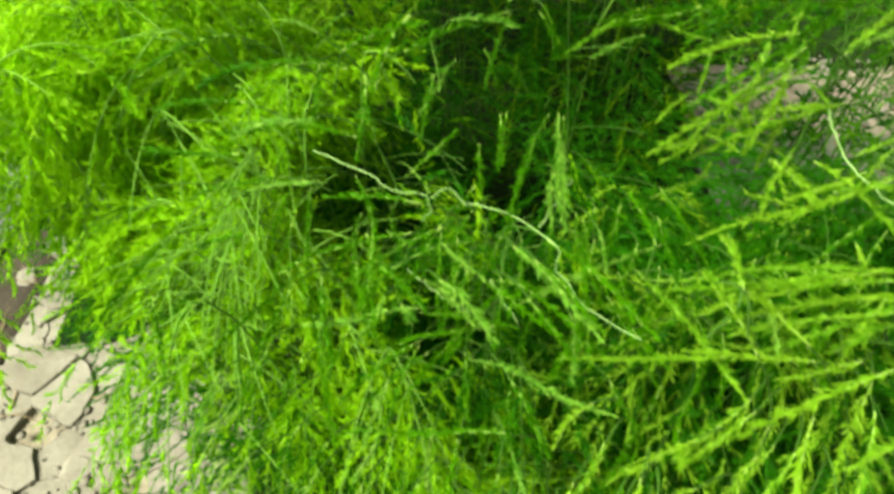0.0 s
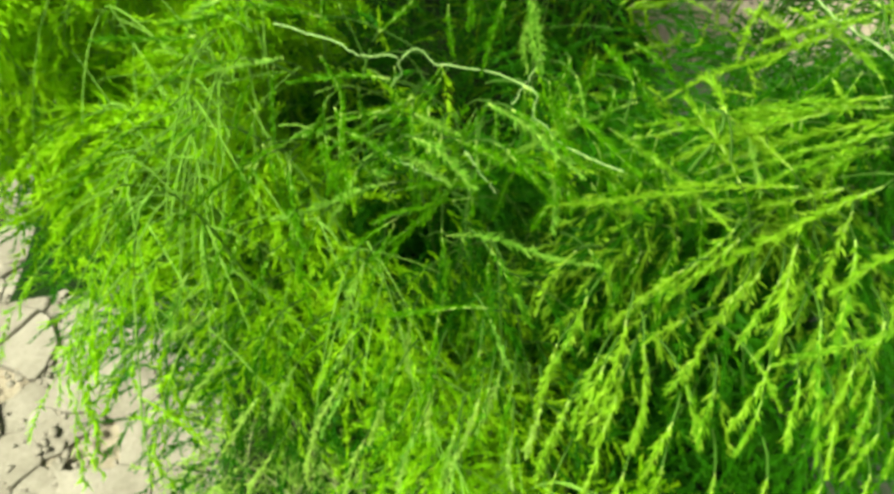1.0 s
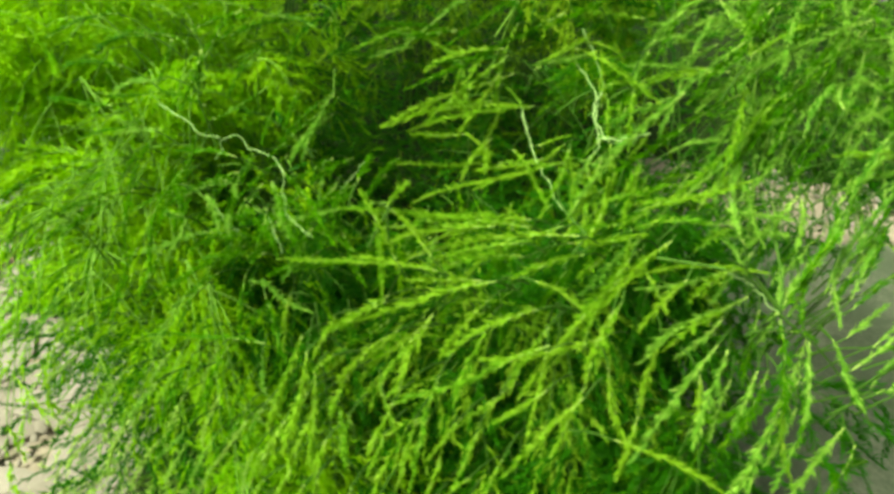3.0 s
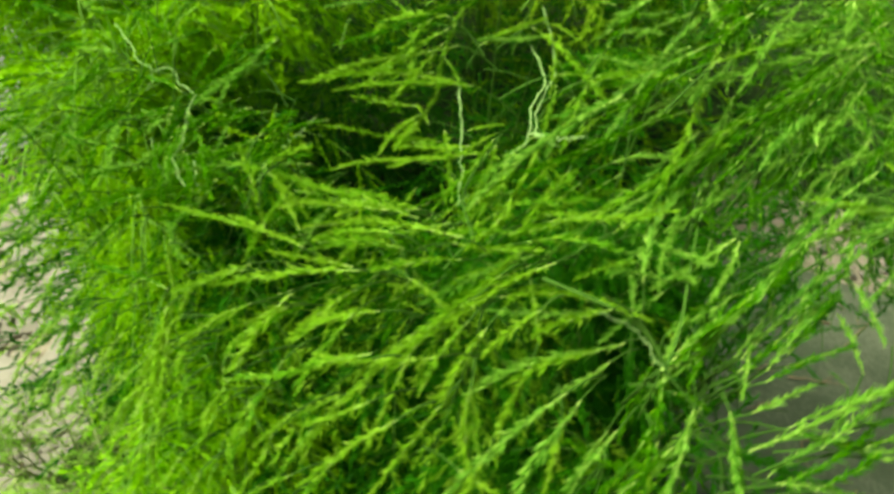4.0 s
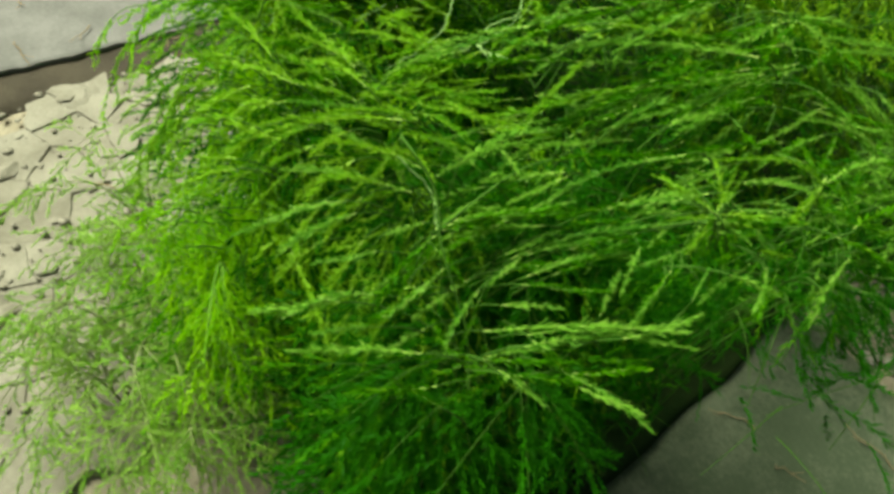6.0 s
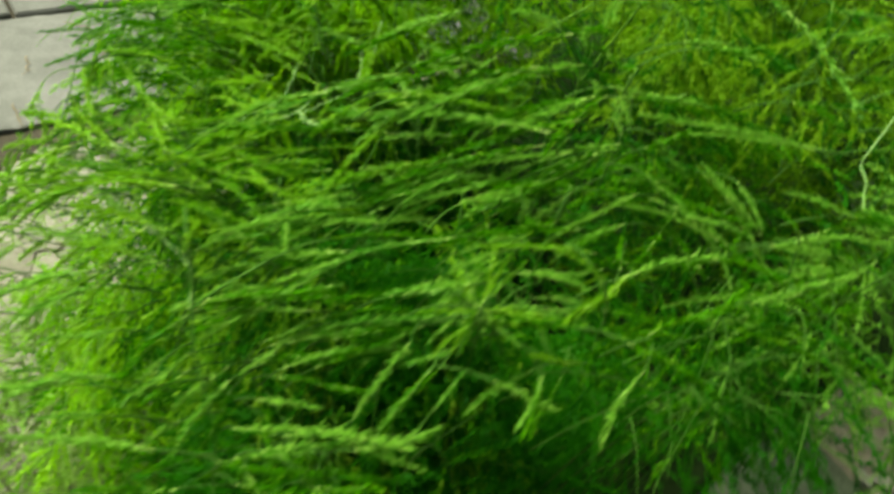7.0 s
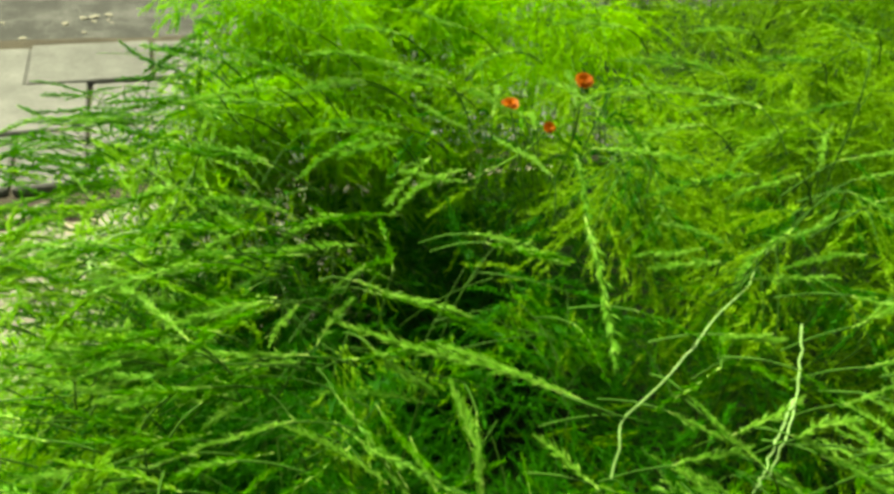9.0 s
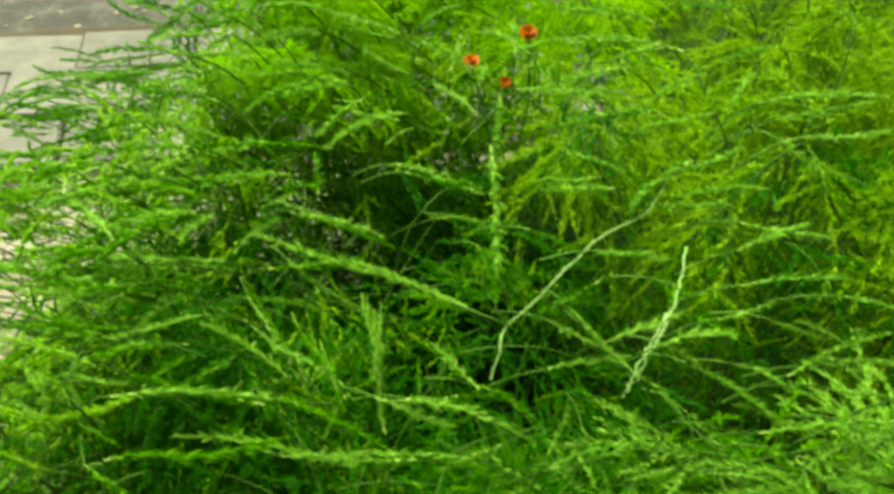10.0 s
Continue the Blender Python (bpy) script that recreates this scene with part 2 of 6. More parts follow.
# open pockets between the crowns, each a run of rounded gaps along a slanting line
HOLLOWS = []
for start, end, r in (
    ((-0.29, 0.10, 1.10), (-0.22, 0.62, 0.58), 0.135), ((-0.24, 0.30, 1.00), (-0.26, 0.44, 0.78), 0.165), ((-0.28, 0.42, 0.94), (-0.30, 0.85, 0.66), 0.11), ((-0.14, 0.45, 0.92), (-0.12, 0.85, 0.66), 0.14), ((0.27, 0.16, 1.00), (0.28, 0.30, 0.90), 0.11), ((-0.30, 0.36, 0.98), (-0.31, 0.34, 0.80), 0.12),
    ((-0.18, 0.08, 1.06), (0.03, 0.60, 0.62), 0.115), ((-0.10, 0.16, 1.04), (-0.16, 0.56, 0.76), 0.12),
    ((-0.16, 0.00, 0.95), (-0.16, 0.04, 0.85), 0.07), ((-0.36, 0.00, 0.85), (-0.34, 0.06, 0.75), 0.06),
    ((0.24, 0.20, 1.04), (0.14, 0.80, 0.62), 0.095), ((0.25, 0.40, 1.02), (0.21, 0.85, 0.78), 0.085),
    ((0.08, 0.42, 1.02), (-0.04, 0.82, 0.80), 0.06), ((0.24, 0.20, 1.00), (0.03, 0.46, 0.60), 0.09),
    ((0.10, 0.11, 1.00), (-0.08, 0.19, 0.80), 0.07), ((0.08, 0.26, 1.00), (-0.10, 0.41, 0.80), 0.08),
    ((-0.46, 0.10, 0.93), (-0.43, 0.28, 0.72), 0.085), ((-0.14, -0.01, 1.02), (-0.30, 0.30, 0.72), 0.075), ((-0.07, -0.03, 1.01), (-0.16, 0.29, 0.70), 0.065), ((-0.06, 0.14, 1.03), (-0.15, 0.60, 0.74), 0.08), ((0.29, 0.13, 1.07), (0.28, -0.03, 0.95), 0.09), ((0.43, 0.06, 0.85), (0.45, 0.08, 0.75), 0.13),
):
    start, end = np.array(start), np.array(end)
    steps = 1 + int(np.linalg.norm(end - start) / (0.6 * r))
    HOLLOWS += [(*(start + (end - start) * k / steps), r) for k in range(steps + 1)]
HOLLOWS = np.array(HOLLOWS)


def hollow(p):
    return bool((np.linalg.norm(HOLLOWS[:, :3] - p, axis=1) < HOLLOWS[:, 3]).any())


TOPS = []  # ends of the outermost shoots, which leave the mass below them


class Plant:
    """An asparagus fern: canes from one root, arching branches, and needle sprays."""

    def __init__(self, x, y, label, mat):
        self.root = tagged(new("asparagus_fern"), label, "plant", "asparagus ferns of the clump")
        self.root.location = (x, y, 0)
        self.at = np.array([x, y, 0.0])
        self.mat = mat
        self.stalk = {WILTED: WILTED_STALK, SOFT: SOFT_STALK}.get(mat, STALK)
        self.shade_top = 0.95 if mat is GREEN else 0.75 if mat is LIME else 0.35
        # growth low on the canes takes a deeper green, shade put into colour
        self.shade_mat = self.inner = {WILTED: None, SOFT: GREEN, YELLOW: OLIVE}.get(mat, SHADE_GREEN)
        self.near, self.rest, self.twigs = [], [], []

    def cane(self, points, r0=0.0024, r1=0.0006, mat=None, label=""):
        line = bend(points, 22)
        if mat is PALE_STALK:  # wiry and kinked
            r0, r1 = 0.72 * r0, 0.66 * r1
            line[1:-1] += rng.normal(0, 0.0009, (20, 3))
        if mat is None and np.mean([hollow(q) for q in line[4:]]) > 0.3:
            return line  # no cane stands free in an open pocket
        v, f = tube(line - self.at, np.linspace(r0, r1, 22), 5)
        part("stem", mesh_from("stem", v, f, mat or self.stalk), self.root, label)
        return line

    def spray(self, base, direction, length, mat=None, hero=False):
        k, s = pick(length)
        m = placed(np.asarray(base) - self.at, direction, s, rng.normal(0, 0.5))
        (self.near if hero else self.rest).append((k, m, mat or self.mat))

    def branch(self, base, direction, length, droop, sprays, spray_len, twigs, mat=None):
        """A side branch that bends over, with sprays to either side and at its end."""
        d = np.asarray(direction, float); d /= np.linalg.norm(d)
        base = np.asarray(base, float)
        u = np.linspace(0, 1, 7)[:, None]
        line = base + d * length * u + np.array([0, 0, -1.0]) * droop * length * u**2
        twigs.append(tube(line - self.at, np.linspace(0.0011, 0.0005, 7), 3))
        side = np.cross(d, [0, 0, 1.0]); side /= np.linalg.norm(side) + 1e-9
        for i in range(sprays):
            t = 0.12 + 0.88 * (i + rng.random() * 0.6) / sprays
            p = base + d * length * t + np.array([0, 0, -1.0]) * droop * length * t * t
            tang = d + np.array([0, 0, -2.0]) * droop * t
            sd = (1 if i % 2 else -1) * rng.uniform(0.35, 1.0)
            sdir = tang * rng.uniform(0.5, 1.1) + side * sd + np.array([0, 0, rng.normal(-0.25, 0.3)])
            self.spray(p, sdir, spray_len * rng.uniform(0.65, 1.35) * (1.15 - 0.4 * t), mat)
        self.spray(line[-1], tang, spray_len * rng.uniform(0.8, 1.4), mat)

    def grow(self, canes, height, reach, lean=(0, 0), branches=13, blen=0.15, sprays=8, slen=0.06, droop=0.5, low=0.3, sector=None, under=170, low_growth=0):
        shade_mat, inner = self.shade_mat, self.inner
        for c in range(canes):
            if sector is None:
                az = 2 * math.pi * (c + rng.random() * 0.8) / canes
            else:
                az = radians(rng.uniform(*sector))
            out = np.array([math.cos(az), math.sin(az), 0.0])
            r = reach * rng.uniform(0.05, 1.1)
            h = height * rng.uniform(0.82, 1.02)
            root = self.at + rng.normal(0, 0.03, 3) * [1, 1, 0]
            ln = np.array([lean[0], lean[1], 0.0])
            top = root + out * r * 0.45 + ln * 0.8 + [0, 0, h]
            end = root + out * r + ln + [0, 0, h - r * rng.uniform(0.25, 0.9) * droop * 1.6]
            line = self.cane([root, root + out * r * 0.12 + ln * 0.3 + [0, 0, h * 0.55], top, end])
            twigs = self.twigs
            for b in range(branches):
                t = low + (1 - low) * (b + rng.random() * 0.7) / branches
                i = min(int(t * 21), 20)
                p = line[i] + (line[i + 1] - line[i]) * (t * 21 - i)
                tang = line[i + 1] - line[i]; tang /= np.linalg.norm(tang)
                ba = az + rng.normal(0, 1.25)
                bd = np.array([math.cos(ba), math.sin(ba), rng.normal(0.15, 0.3)]) + 0.5 * tang
                self.branch(p, bd, blen * rng.uniform(0.6, 1.3) * (1.15 - 0.4 * t), droop * rng.uniform(0.4, 1.3), sprays, slen, twigs, shade_mat if t < self.shade_top * (0.75 + 0.4 * rng.random()) else None)
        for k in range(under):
            # inner growth low on the canes, coloured darker for shade
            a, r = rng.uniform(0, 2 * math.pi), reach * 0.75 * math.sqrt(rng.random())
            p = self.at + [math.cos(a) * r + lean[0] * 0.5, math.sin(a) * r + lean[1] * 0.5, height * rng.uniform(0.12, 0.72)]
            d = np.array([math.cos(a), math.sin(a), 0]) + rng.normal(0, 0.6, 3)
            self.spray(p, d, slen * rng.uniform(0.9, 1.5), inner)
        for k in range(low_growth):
            # dense low growth that hides the soil, in the shade colour
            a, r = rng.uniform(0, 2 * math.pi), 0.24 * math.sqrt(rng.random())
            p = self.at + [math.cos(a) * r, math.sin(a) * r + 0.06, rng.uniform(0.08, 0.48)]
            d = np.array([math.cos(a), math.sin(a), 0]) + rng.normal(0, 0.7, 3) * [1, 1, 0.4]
            self.spray(p, d, rng.uniform(0.07, 0.13), SHADE_GREEN)
        return self

    def tuft(self, base, tip, mat=None):
        """One well seen spray from its base to its tip, on a short twig out of the plant."""
        base, tip = np.array(base), np.array(tip)
        d = tip - base
        TOPS.extend((base, tip))
        self.spray(base, d + [0, 0, 0.17 * np.linalg.norm(d)], np.linalg.norm(d), mat, True)
        back = (self.at - base) * [1, 1, 0]
        inner = base - d / np.linalg.norm(d) * 0.03 + back / (np.linalg.norm(back) + 1e-6) * 0.015 + [0, 0, -0.03]
        self.twigs.append(tube(bend([inner, (inner + base) / 2 + [0, 0, 0.004], base], 5) - self.at, np.linspace(0.0011, 0.0007, 5), 3))

    def finish(self, front, most=300):
        keep = []
        for v, f in self.twigs:
            p = v.mean(0) + self.at
            if not hollow(p) or rng.random() < 0.15:
                keep.append((v, f))
        v, f = joined(keep)
        tagged(part("twig_mass", mesh_from("twig_mass", v, f, self.stalk), self.root), kind="stuff")
        if len(TOPS):
            tops = np.array(TOPS)
            def deep(p):
                near = np.linalg.norm(tops[:, :2] - p[:2], axis=1)
                near = tops[np.argsort(near)[:4], 2][np.sort(near)[:4] < 0.09]
                return len(near) < 2 or p[2] < near.mean() - rng.uniform(0.05, 0.17)
            self.rest = [q for q in self.rest if deep(q[1][:3, 3] + self.at)]
        def open_gap(q):
            p = q[1] @ [0.5 * LENGTHS[q[0]], 0, 0, 1]
            if p[0] + self.at[0] > 0.30 and p[2] < 0.74 + 0.5 * (p[0] + self.at[0] - 0.30) and (p[2] < 0.5 or rng.random() < 0.55):
                return True  # nothing low grows over the concrete
            if p[0] + self.at[0] > 0.37 and 0.1 < p[1] + self.at[1] < 0.75 and p[2] < 0.98 and rng.random() < 0.55:
                return True
            return hollow(p[:3] + self.at) and not (p[2] < 0.42 or p[2] < 0.65 and rng.random() < 0.2)
        self.rest = [q for q in self.rest if not open_gap(q)]
        # sprays on the open side become parts of their own, the others one mass
        e = np.asarray(front, float)
        self.rest.sort(key=lambda q: np.linalg.norm(q[1][:3, 3] + self.at - e))
        keep = [(*q, True) for q in self.near] + [(*q, False) for q in self.rest[: max(0, most - len(self.near))]]
        mass = self.rest[max(0, most - len(self.near)):]
        for k, m, mat, full in keep:
            ob = part("spray", spray_mesh(k, mat, full), self.root)
            ob.matrix_basis = Matrix(m.tolist())
        for mat in sorted({q[2] for q in mass}, key=lambda q: q.name):
            vs, fs, n = [], [], 0
            for k, m, own in mass:
                if own == mat:
                    v, f = THIN[k]
                    v = v @ m[:3, :3].T + m[:3, 3]
                    vs.append(v); fs.append(f + n); n += len(v)
            ob = part("foliage", mesh_from("foliage", np.concatenate(vs), np.concatenate(fs), mat), self.root)
            tagged(ob, kind="stuff")


# ---------------------------------------------------------------- ground
def box_mesh(name, sx, sy, sz, mat, bevel=0.006):
    bm = bmesh.new()
    bmesh.ops.create_cube(bm, size=1.0)
    for v in bm.verts:
        v.co = (v.co.x * sx, v.co.y * sy, v.co.z * sz)
    bmesh.ops.bevel(bm, geom=bm.edges[:], offset=bevel, segments=1, affect="EDGES")
    me = bpy.data.meshes.new(name)
    bm.to_mesh(me); bm.free()
    me.materials.append(mat)
    return me


def patch(name, x0, x1, y0, y1, z, mat, label, category, cells=40, rough=0.012, fall=0.06, dome=False):
    """A piece of uneven ground whose rim runs out under its surroundings."""
    bm = bmesh.new()
    bmesh.ops.create_grid(bm, x_segments=cells, y_segments=cells, size=1.0)
    for v in bm.verts:
        e = max(abs(v.co.x), abs(v.co.y))
        x, y = x0 + (v.co.x + 1) / 2 * (x1 - x0), y0 + (v.co.y + 1) / 2 * (y1 - y0)
        h = z + rough * noise.noise(Vector((x * 5, y * 5, z))) + rough * 0.6 * noise.noise(Vector((x * 17, y * 17, 3)))
        v.co = (x + 0.05 * noise.noise(Vector((y * 3, x, 7))), y + 0.05 * noise.noise(Vector((x * 3, y, 9))), h - (fall * (v.co.length_squared) if dome else fall if e > 0.97 else 0))
    me = bpy.data.meshes.new(name)
    bm.to_mesh(me); bm.free()
    for p in me.polygons:
        p.use_smooth = True
    me.materials.append(mat)
    return tagged(new(name, me), label, category, kind="structure")


bm = bmesh.new()
bmesh.ops.create_grid(bm, x_segments=60, y_segments=60, size=1.0)
for v in bm.verts:
    r = max(abs(v.co.x), abs(v.co.y))
    k = 4.0 if r < 0.8 else 4.0 + (r - 0.8) / 0.2 * 300
    v.co = (v.co.x * k, v.co.y * k, -0.01)
me = bpy.data.meshes.new("ground")
bm.to_mesh(me); bm.free()
me.materials.append(ASPHALT)
tagged(new("ground", me), "grey dusty asphalt around the bed", "ground", kind="structure")
path = patch("path", -1.43, 0.9, -3.6, 1.5, 0.015, RUBBLE, "pale crumbled earth and rubble beside the ferns", "path", 110, 0.016)
patch("bed", -0.74, 0.39, -0.14, 3.1, 0.07, SHADE_SOIL, "soil of the fern bed, darkened in colour for shade", "soil", 60, 0.02, 0.07)
patch("bed_corner", -1.30, -0.1, 0.45, 4.2, 0.06, SHADE_SOIL, "soil in the far corner of the bed, darkened in colour for shade", "soil", 50, 0.02, 0.05)
patch("bed_end", -2.7, -1.0, 1.85, 4.8, 0.05, SHADE_SOIL, "soil at the far end of the bed, darkened in colour for shade", "soil", 40, 0.02, 0.06)
patch("margin", 0.30, 2.6, 1.28, 3.4, 0.05, SHADE_SOIL, "dark earth strewn with stones behind the concrete", "soil", 50, 0.02, 0.06)
patch("pavement", 0.33, 3.6, -3.6, 1.35, 0.04, CONCRETE, "grey weathered concrete beside the fern bed", "pavement", 60, 0.003, 0.06)

# paving blocks and slabs with open joints
paving = patch("paving", -2.62, -1.36, -2.2, 1.7, 0.034, EARTH, "pale paving blocks and slabs with dark joints", "paving", 40, 0.006, 0.03)
PAVERS = [box_mesh("paver", 0.322, 0.452, 0.05, PAVER, 0.006), box_mesh("paver", 0.318, 0.448, 0.05, PAVER, 0.009)]
for row in range(3):
    for col in range(11):
        y = -2.1 + col * 0.458 + (row % 2) * 0.22
        if y > (-0.40 if row < 2 else 1.5):
            continue
        ob = part("paver", PAVERS[(row + col) % 2], paving)
        ob.matrix_basis = pose(-1.668 - row * 0.330 + rng.normal(0, 0.003), y + rng.normal(0, 0.004), 0.036 + rng.normal(0, 0.002), rng.normal(0, 0.6), rng.normal(0, 0.6), rng.normal(0, 0.7))
half = part("paver", box_mesh("paver", 0.322, 0.215, 0.05, PAVER, 0.007), paving)
half.matrix_basis = pose(-1.668, -0.385, 0.037, 0.4, -0.3, 0.5)

# loose stones: flat flakes and crumbs of old plaster and rubble
def stone_mesh(seed, fineness=2, name="stone"):
    g = np.random.default_rng(seed)
    bm = bmesh.new()
    bmesh.ops.create_icosphere(bm, subdivisions=fineness, radius=1.0)
    a = g.uniform(0.6, 1.0, 3) * [1, 0.85, 0.17]
    cut = [Vector(g.normal(0, 1, 3) * [1, 1, 0.4]).normalized() for _ in range(8)]
    for v in bm.verts:
        c = v.co.copy()
        for n in cut:
            d = c.dot(n) - 0.58
            if d > 0:
                c -= n * d
        c *= 1 + 0.12 * noise.noise(c * 2.5 + Vector((seed, 0, 0)))
        v.co = (c.x * a[0], c.y * a[1], c.z * a[2])
    me = bpy.data.meshes.new(name)
    bm.to_mesh(me); bm.free()
    me.materials.append(FLAKE)
    return me


patch("litter", 0.38, 1.30, 1.22, 1.55, 0.066, RUBBLE, "pale dry litter and rubble at the end of the concrete", "ground", 30, 0.014, 0.05)
# the dried crust of the path, broken into flat plates
def cell(seeds, k, reach):
    """The part of the plane nearer to one seed than to the others, as a polygon."""
    p = seeds[k]
    poly = [p + np.array(c) * reach for c in ((-1, -1), (1, -1), (1, 1), (-1, 1))]
    for q in seeds[np.argsort(np.linalg.norm(seeds - p, axis=1))[1:16]]:
        mid, n = (p + q) / 2, q - p
        out = []
        for a, b in zip(poly, poly[1:] + poly[:1]):
            da, db = (a - mid) @ n, (b - mid) @ n
            if da <= 0:
                out.append(a)
            if da * db < 0:
                out.append(a + (b - a) * da / (da - db))
        poly = out
    return poly


def plate_mesh(poly, centre, thick, mat=FLAKE, name="plate", gap=0.0):
    """A flat flake with a ragged rim and worn top edge."""
    rim = []
    for a, b in zip(poly, poly[1:] + poly[:1]):
        steps = max(1, int(np.linalg.norm(b - a) / 0.02))
        for i in range(steps):
            q = a + (b - a) * i / steps
            w = Vector((q[0] * 21, q[1] * 21, 4.0))
            rim.append(q + 0.011 * np.array([noise.noise(w), noise.noise(w + Vector((9, 5, 2)))]) - centre)
    rim = np.array(rim)
    n = len(rim)
    gap = gap or rng.uniform(0.996, 1.012)
    rings = [(rim * gap * 1.01, -0.03), (rim * gap, thick - 0.003), (rim * gap * 0.965, thick), (rim * 0.5, thick + 0.001)]
    v = np.concatenate([np.column_stack([r, np.full(n, z)]) for r, z in rings] + [[[0, 0, thick + 0.001]]])
    v[n:, 2] += [0.003 * noise.noise(Vector((a * 16, b * 16, centre[0] * 7))) for a, b in v[n:, :2]]
    f = []
    for r in range(3):
        f += [(r * n + i, r * n + (i + 1) % n, (r + 1) * n + (i + 1) % n, (r + 1) * n + i) for i in range(n)]
    f += [(3 * n + i, 3 * n + (i + 1) % n, 4 * n, 4 * n) for i in range(n)]
    me = bpy.data.meshes.new(name)
    me.from_pydata(v.tolist(), [], [q[:3] if q[2] == q[3] else q for q in f])
    me.materials.append(mat)
    return me


for col in range(2):
    centre = np.array([-1.832, 0.25 + col * 0.91])
    poly = [centre + np.array(c) for c in ((-0.32, -0.52 if col == 0 else -0.45), (0.32, -0.52 if col == 0 else -0.45), (0.32, 0.45), (-0.32, 0.45))]
    ob = part("slab", plate_mesh(poly, centre, 0.018, PAVER, "slab", 0.997), paving)
    ob.matrix_basis = pose(*centre, 0.031, rng.normal(0, 0.4), rng.normal(0, 0.4), rng.normal(0, 0.5))
seeds = []
while len(seeds) < 215:
    q = np.array([rng.uniform(-1.46, -0.2), rng.uniform(-1.15, 0.85)])
    if all(np.linalg.norm(q - p) > (0.045 if q[1] > -0.1 or rng.random() < 0.15 else 0.10) for p in seeds):
        seeds.append(q)
seeds = np.array(seeds)
for k, q in enumerate(seeds):
    poly = [np.array([max(c[0], -1.415), c[1]]) for c in cell(seeds, k, 0.2)]
    if q[0] < -1.40 or q[0] > -0.30 or q[0] > -0.72 and q[1] > 0.05 or rng.random() < 0.05:
        continue
    ob = part("plate", plate_mesh(poly, q, rng.uniform(0.004, 0.022 if q[1] > -0.1 else 0.012)), path)
    tilt = 2.6 if q[1] > -0.1 else 1.2  # more broken up beside the first ferns
    ob.matrix_basis = pose(q[0], q[1], 0.022, rng.normal(0, tilt), rng.normal(0, tilt), 0)

STONES = [stone_mesh(200 + k) for k in range(9)]
for k in range(190):
    x, y = -1.43 + 0.75 * rng.random(), rng.uniform(-0.75, -0.1) if k % 4 == 0 else rng.uniform(-0.15, 0.75)
    if k > 155:
        x, y = rng.uniform(0.42, 1.3), rng.uniform(1.15, 1.6)
    s = float(np.clip(rng.lognormal(-3.75, 0.5), 0.010, 0.055))
    ob = tagged(new("stone", STONES[k % 9]), "pale flat flake of stone lying on the ground", "stone", "loose stones on the path")
    ob.matrix_world = pose(x, y, 0.030 + s * 0.06 + (0.045 if x > 0 else 0), rng.normal(0, 7), rng.normal(0, 7), rng.uniform(0, 360)) @ Matrix.Scale(s, 4)
dust = np.random.default_rng(77)
for k in range(16):
    s = dust.uniform(0.012, 0.035)
    ob = tagged(new("stone", STONES[k % 9]), "pale stone lying on the dark asphalt", "stone", "loose stones behind the paving")
    ob.matrix_world = pose(dust.uniform(-2.95, -2.68), dust.uniform(-1.0, -0.1), -0.008 + s * 0.06, 0, 0, dust.uniform(0, 360)) @ Matrix.Scale(s, 4)
CRUMBS = []
for k in range(7):
    m = stone_mesh(300 + k, 1, "crumb")
    CRUMBS.append((np.array([q.co for q in m.vertices]), np.array([q.vertices for q in m.polygons])))
    bpy.data.meshes.remove(m)
crumbs = []
for k in range(1800):
    v, f = CRUMBS[k % 7]
    turn, s = rng.uniform(0, 6.28), float(np.clip(rng.lognormal(-4.7, 0.55), 0.003, 0.022))
    x, y = rng.uniform(-1.42, -0.45), rng.uniform(-1.0, -0.1) if k % 4 == 0 else rng.uniform(-0.15, 1.0)
    if k > 1600:
        x, y = rng.uniform(0.42, 1.4), rng.uniform(1.2, 1.6)
    c, d = math.cos(turn) * s, math.sin(turn) * s
    crumbs.append((v @ np.array([[c, d, 0], [-d, c, 0], [0, 0, s]]) + [x, y, 0.032 + 0.1 * s + (0.04 if x > 0 else 0)], f))
v, f = joined(crumbs)
tagged(new("gravel", mesh_from("gravel", v, f, FLAKE)), "pale crumbs and flakes of rubble strewn over the earth", "gravel", kind="stuff")


def dry_twig(x, y, z, length, turn, label="thin dry brown twig lying on the ground"):
    """A crooked dead twig with a side shoot."""
    u = np.linspace(0, 1, 6)
    g = rng.normal(0, 0.05, (6, 3)) * [1, 1, 0.25]
    line = np.stack([u * length, 0 * u, 0 * u], -1) + g * length
    k = line[3]
    a = tube(line, np.linspace(0.0022, 0.0009, 6), 5)
    b = tube([k, k + [0.16 * length, 0.13 * length, 0.02 * length], k + [0.3 * length, 0.2 * length, 0.01]], [0.0014, 0.001, 0.0006], 4)
    ob = tagged(new("dry_twig", mesh_from("dry_twig", *joined([a, b]), DRY)), label, "twig", "dry twigs on the path")
    ob.matrix_world = pose(x, y, z, 0, 0, turn)


for k in range(34):
    dry_twig(rng.uniform(-1.5, -0.6), rng.uniform(-0.9, 0.9), 0.035, rng.uniform(0.05, 0.2), rng.uniform(0, 360))
for k in range(10):
    dry_twig(rng.uniform(0.5, 1.1), rng.uniform(0.4, 1.2), 0.05, rng.uniform(0.06, 0.2), rng.uniform(0, 360), "thin dry twig on the concrete")
for k in range(9):
    dry_twig(rng.uniform(-2.0, -1.6), rng.uniform(-0.7, 0.5), 0.06, rng.uniform(0.05, 0.16), rng.uniform(0, 360), "thin dry twig on the paving blocks")

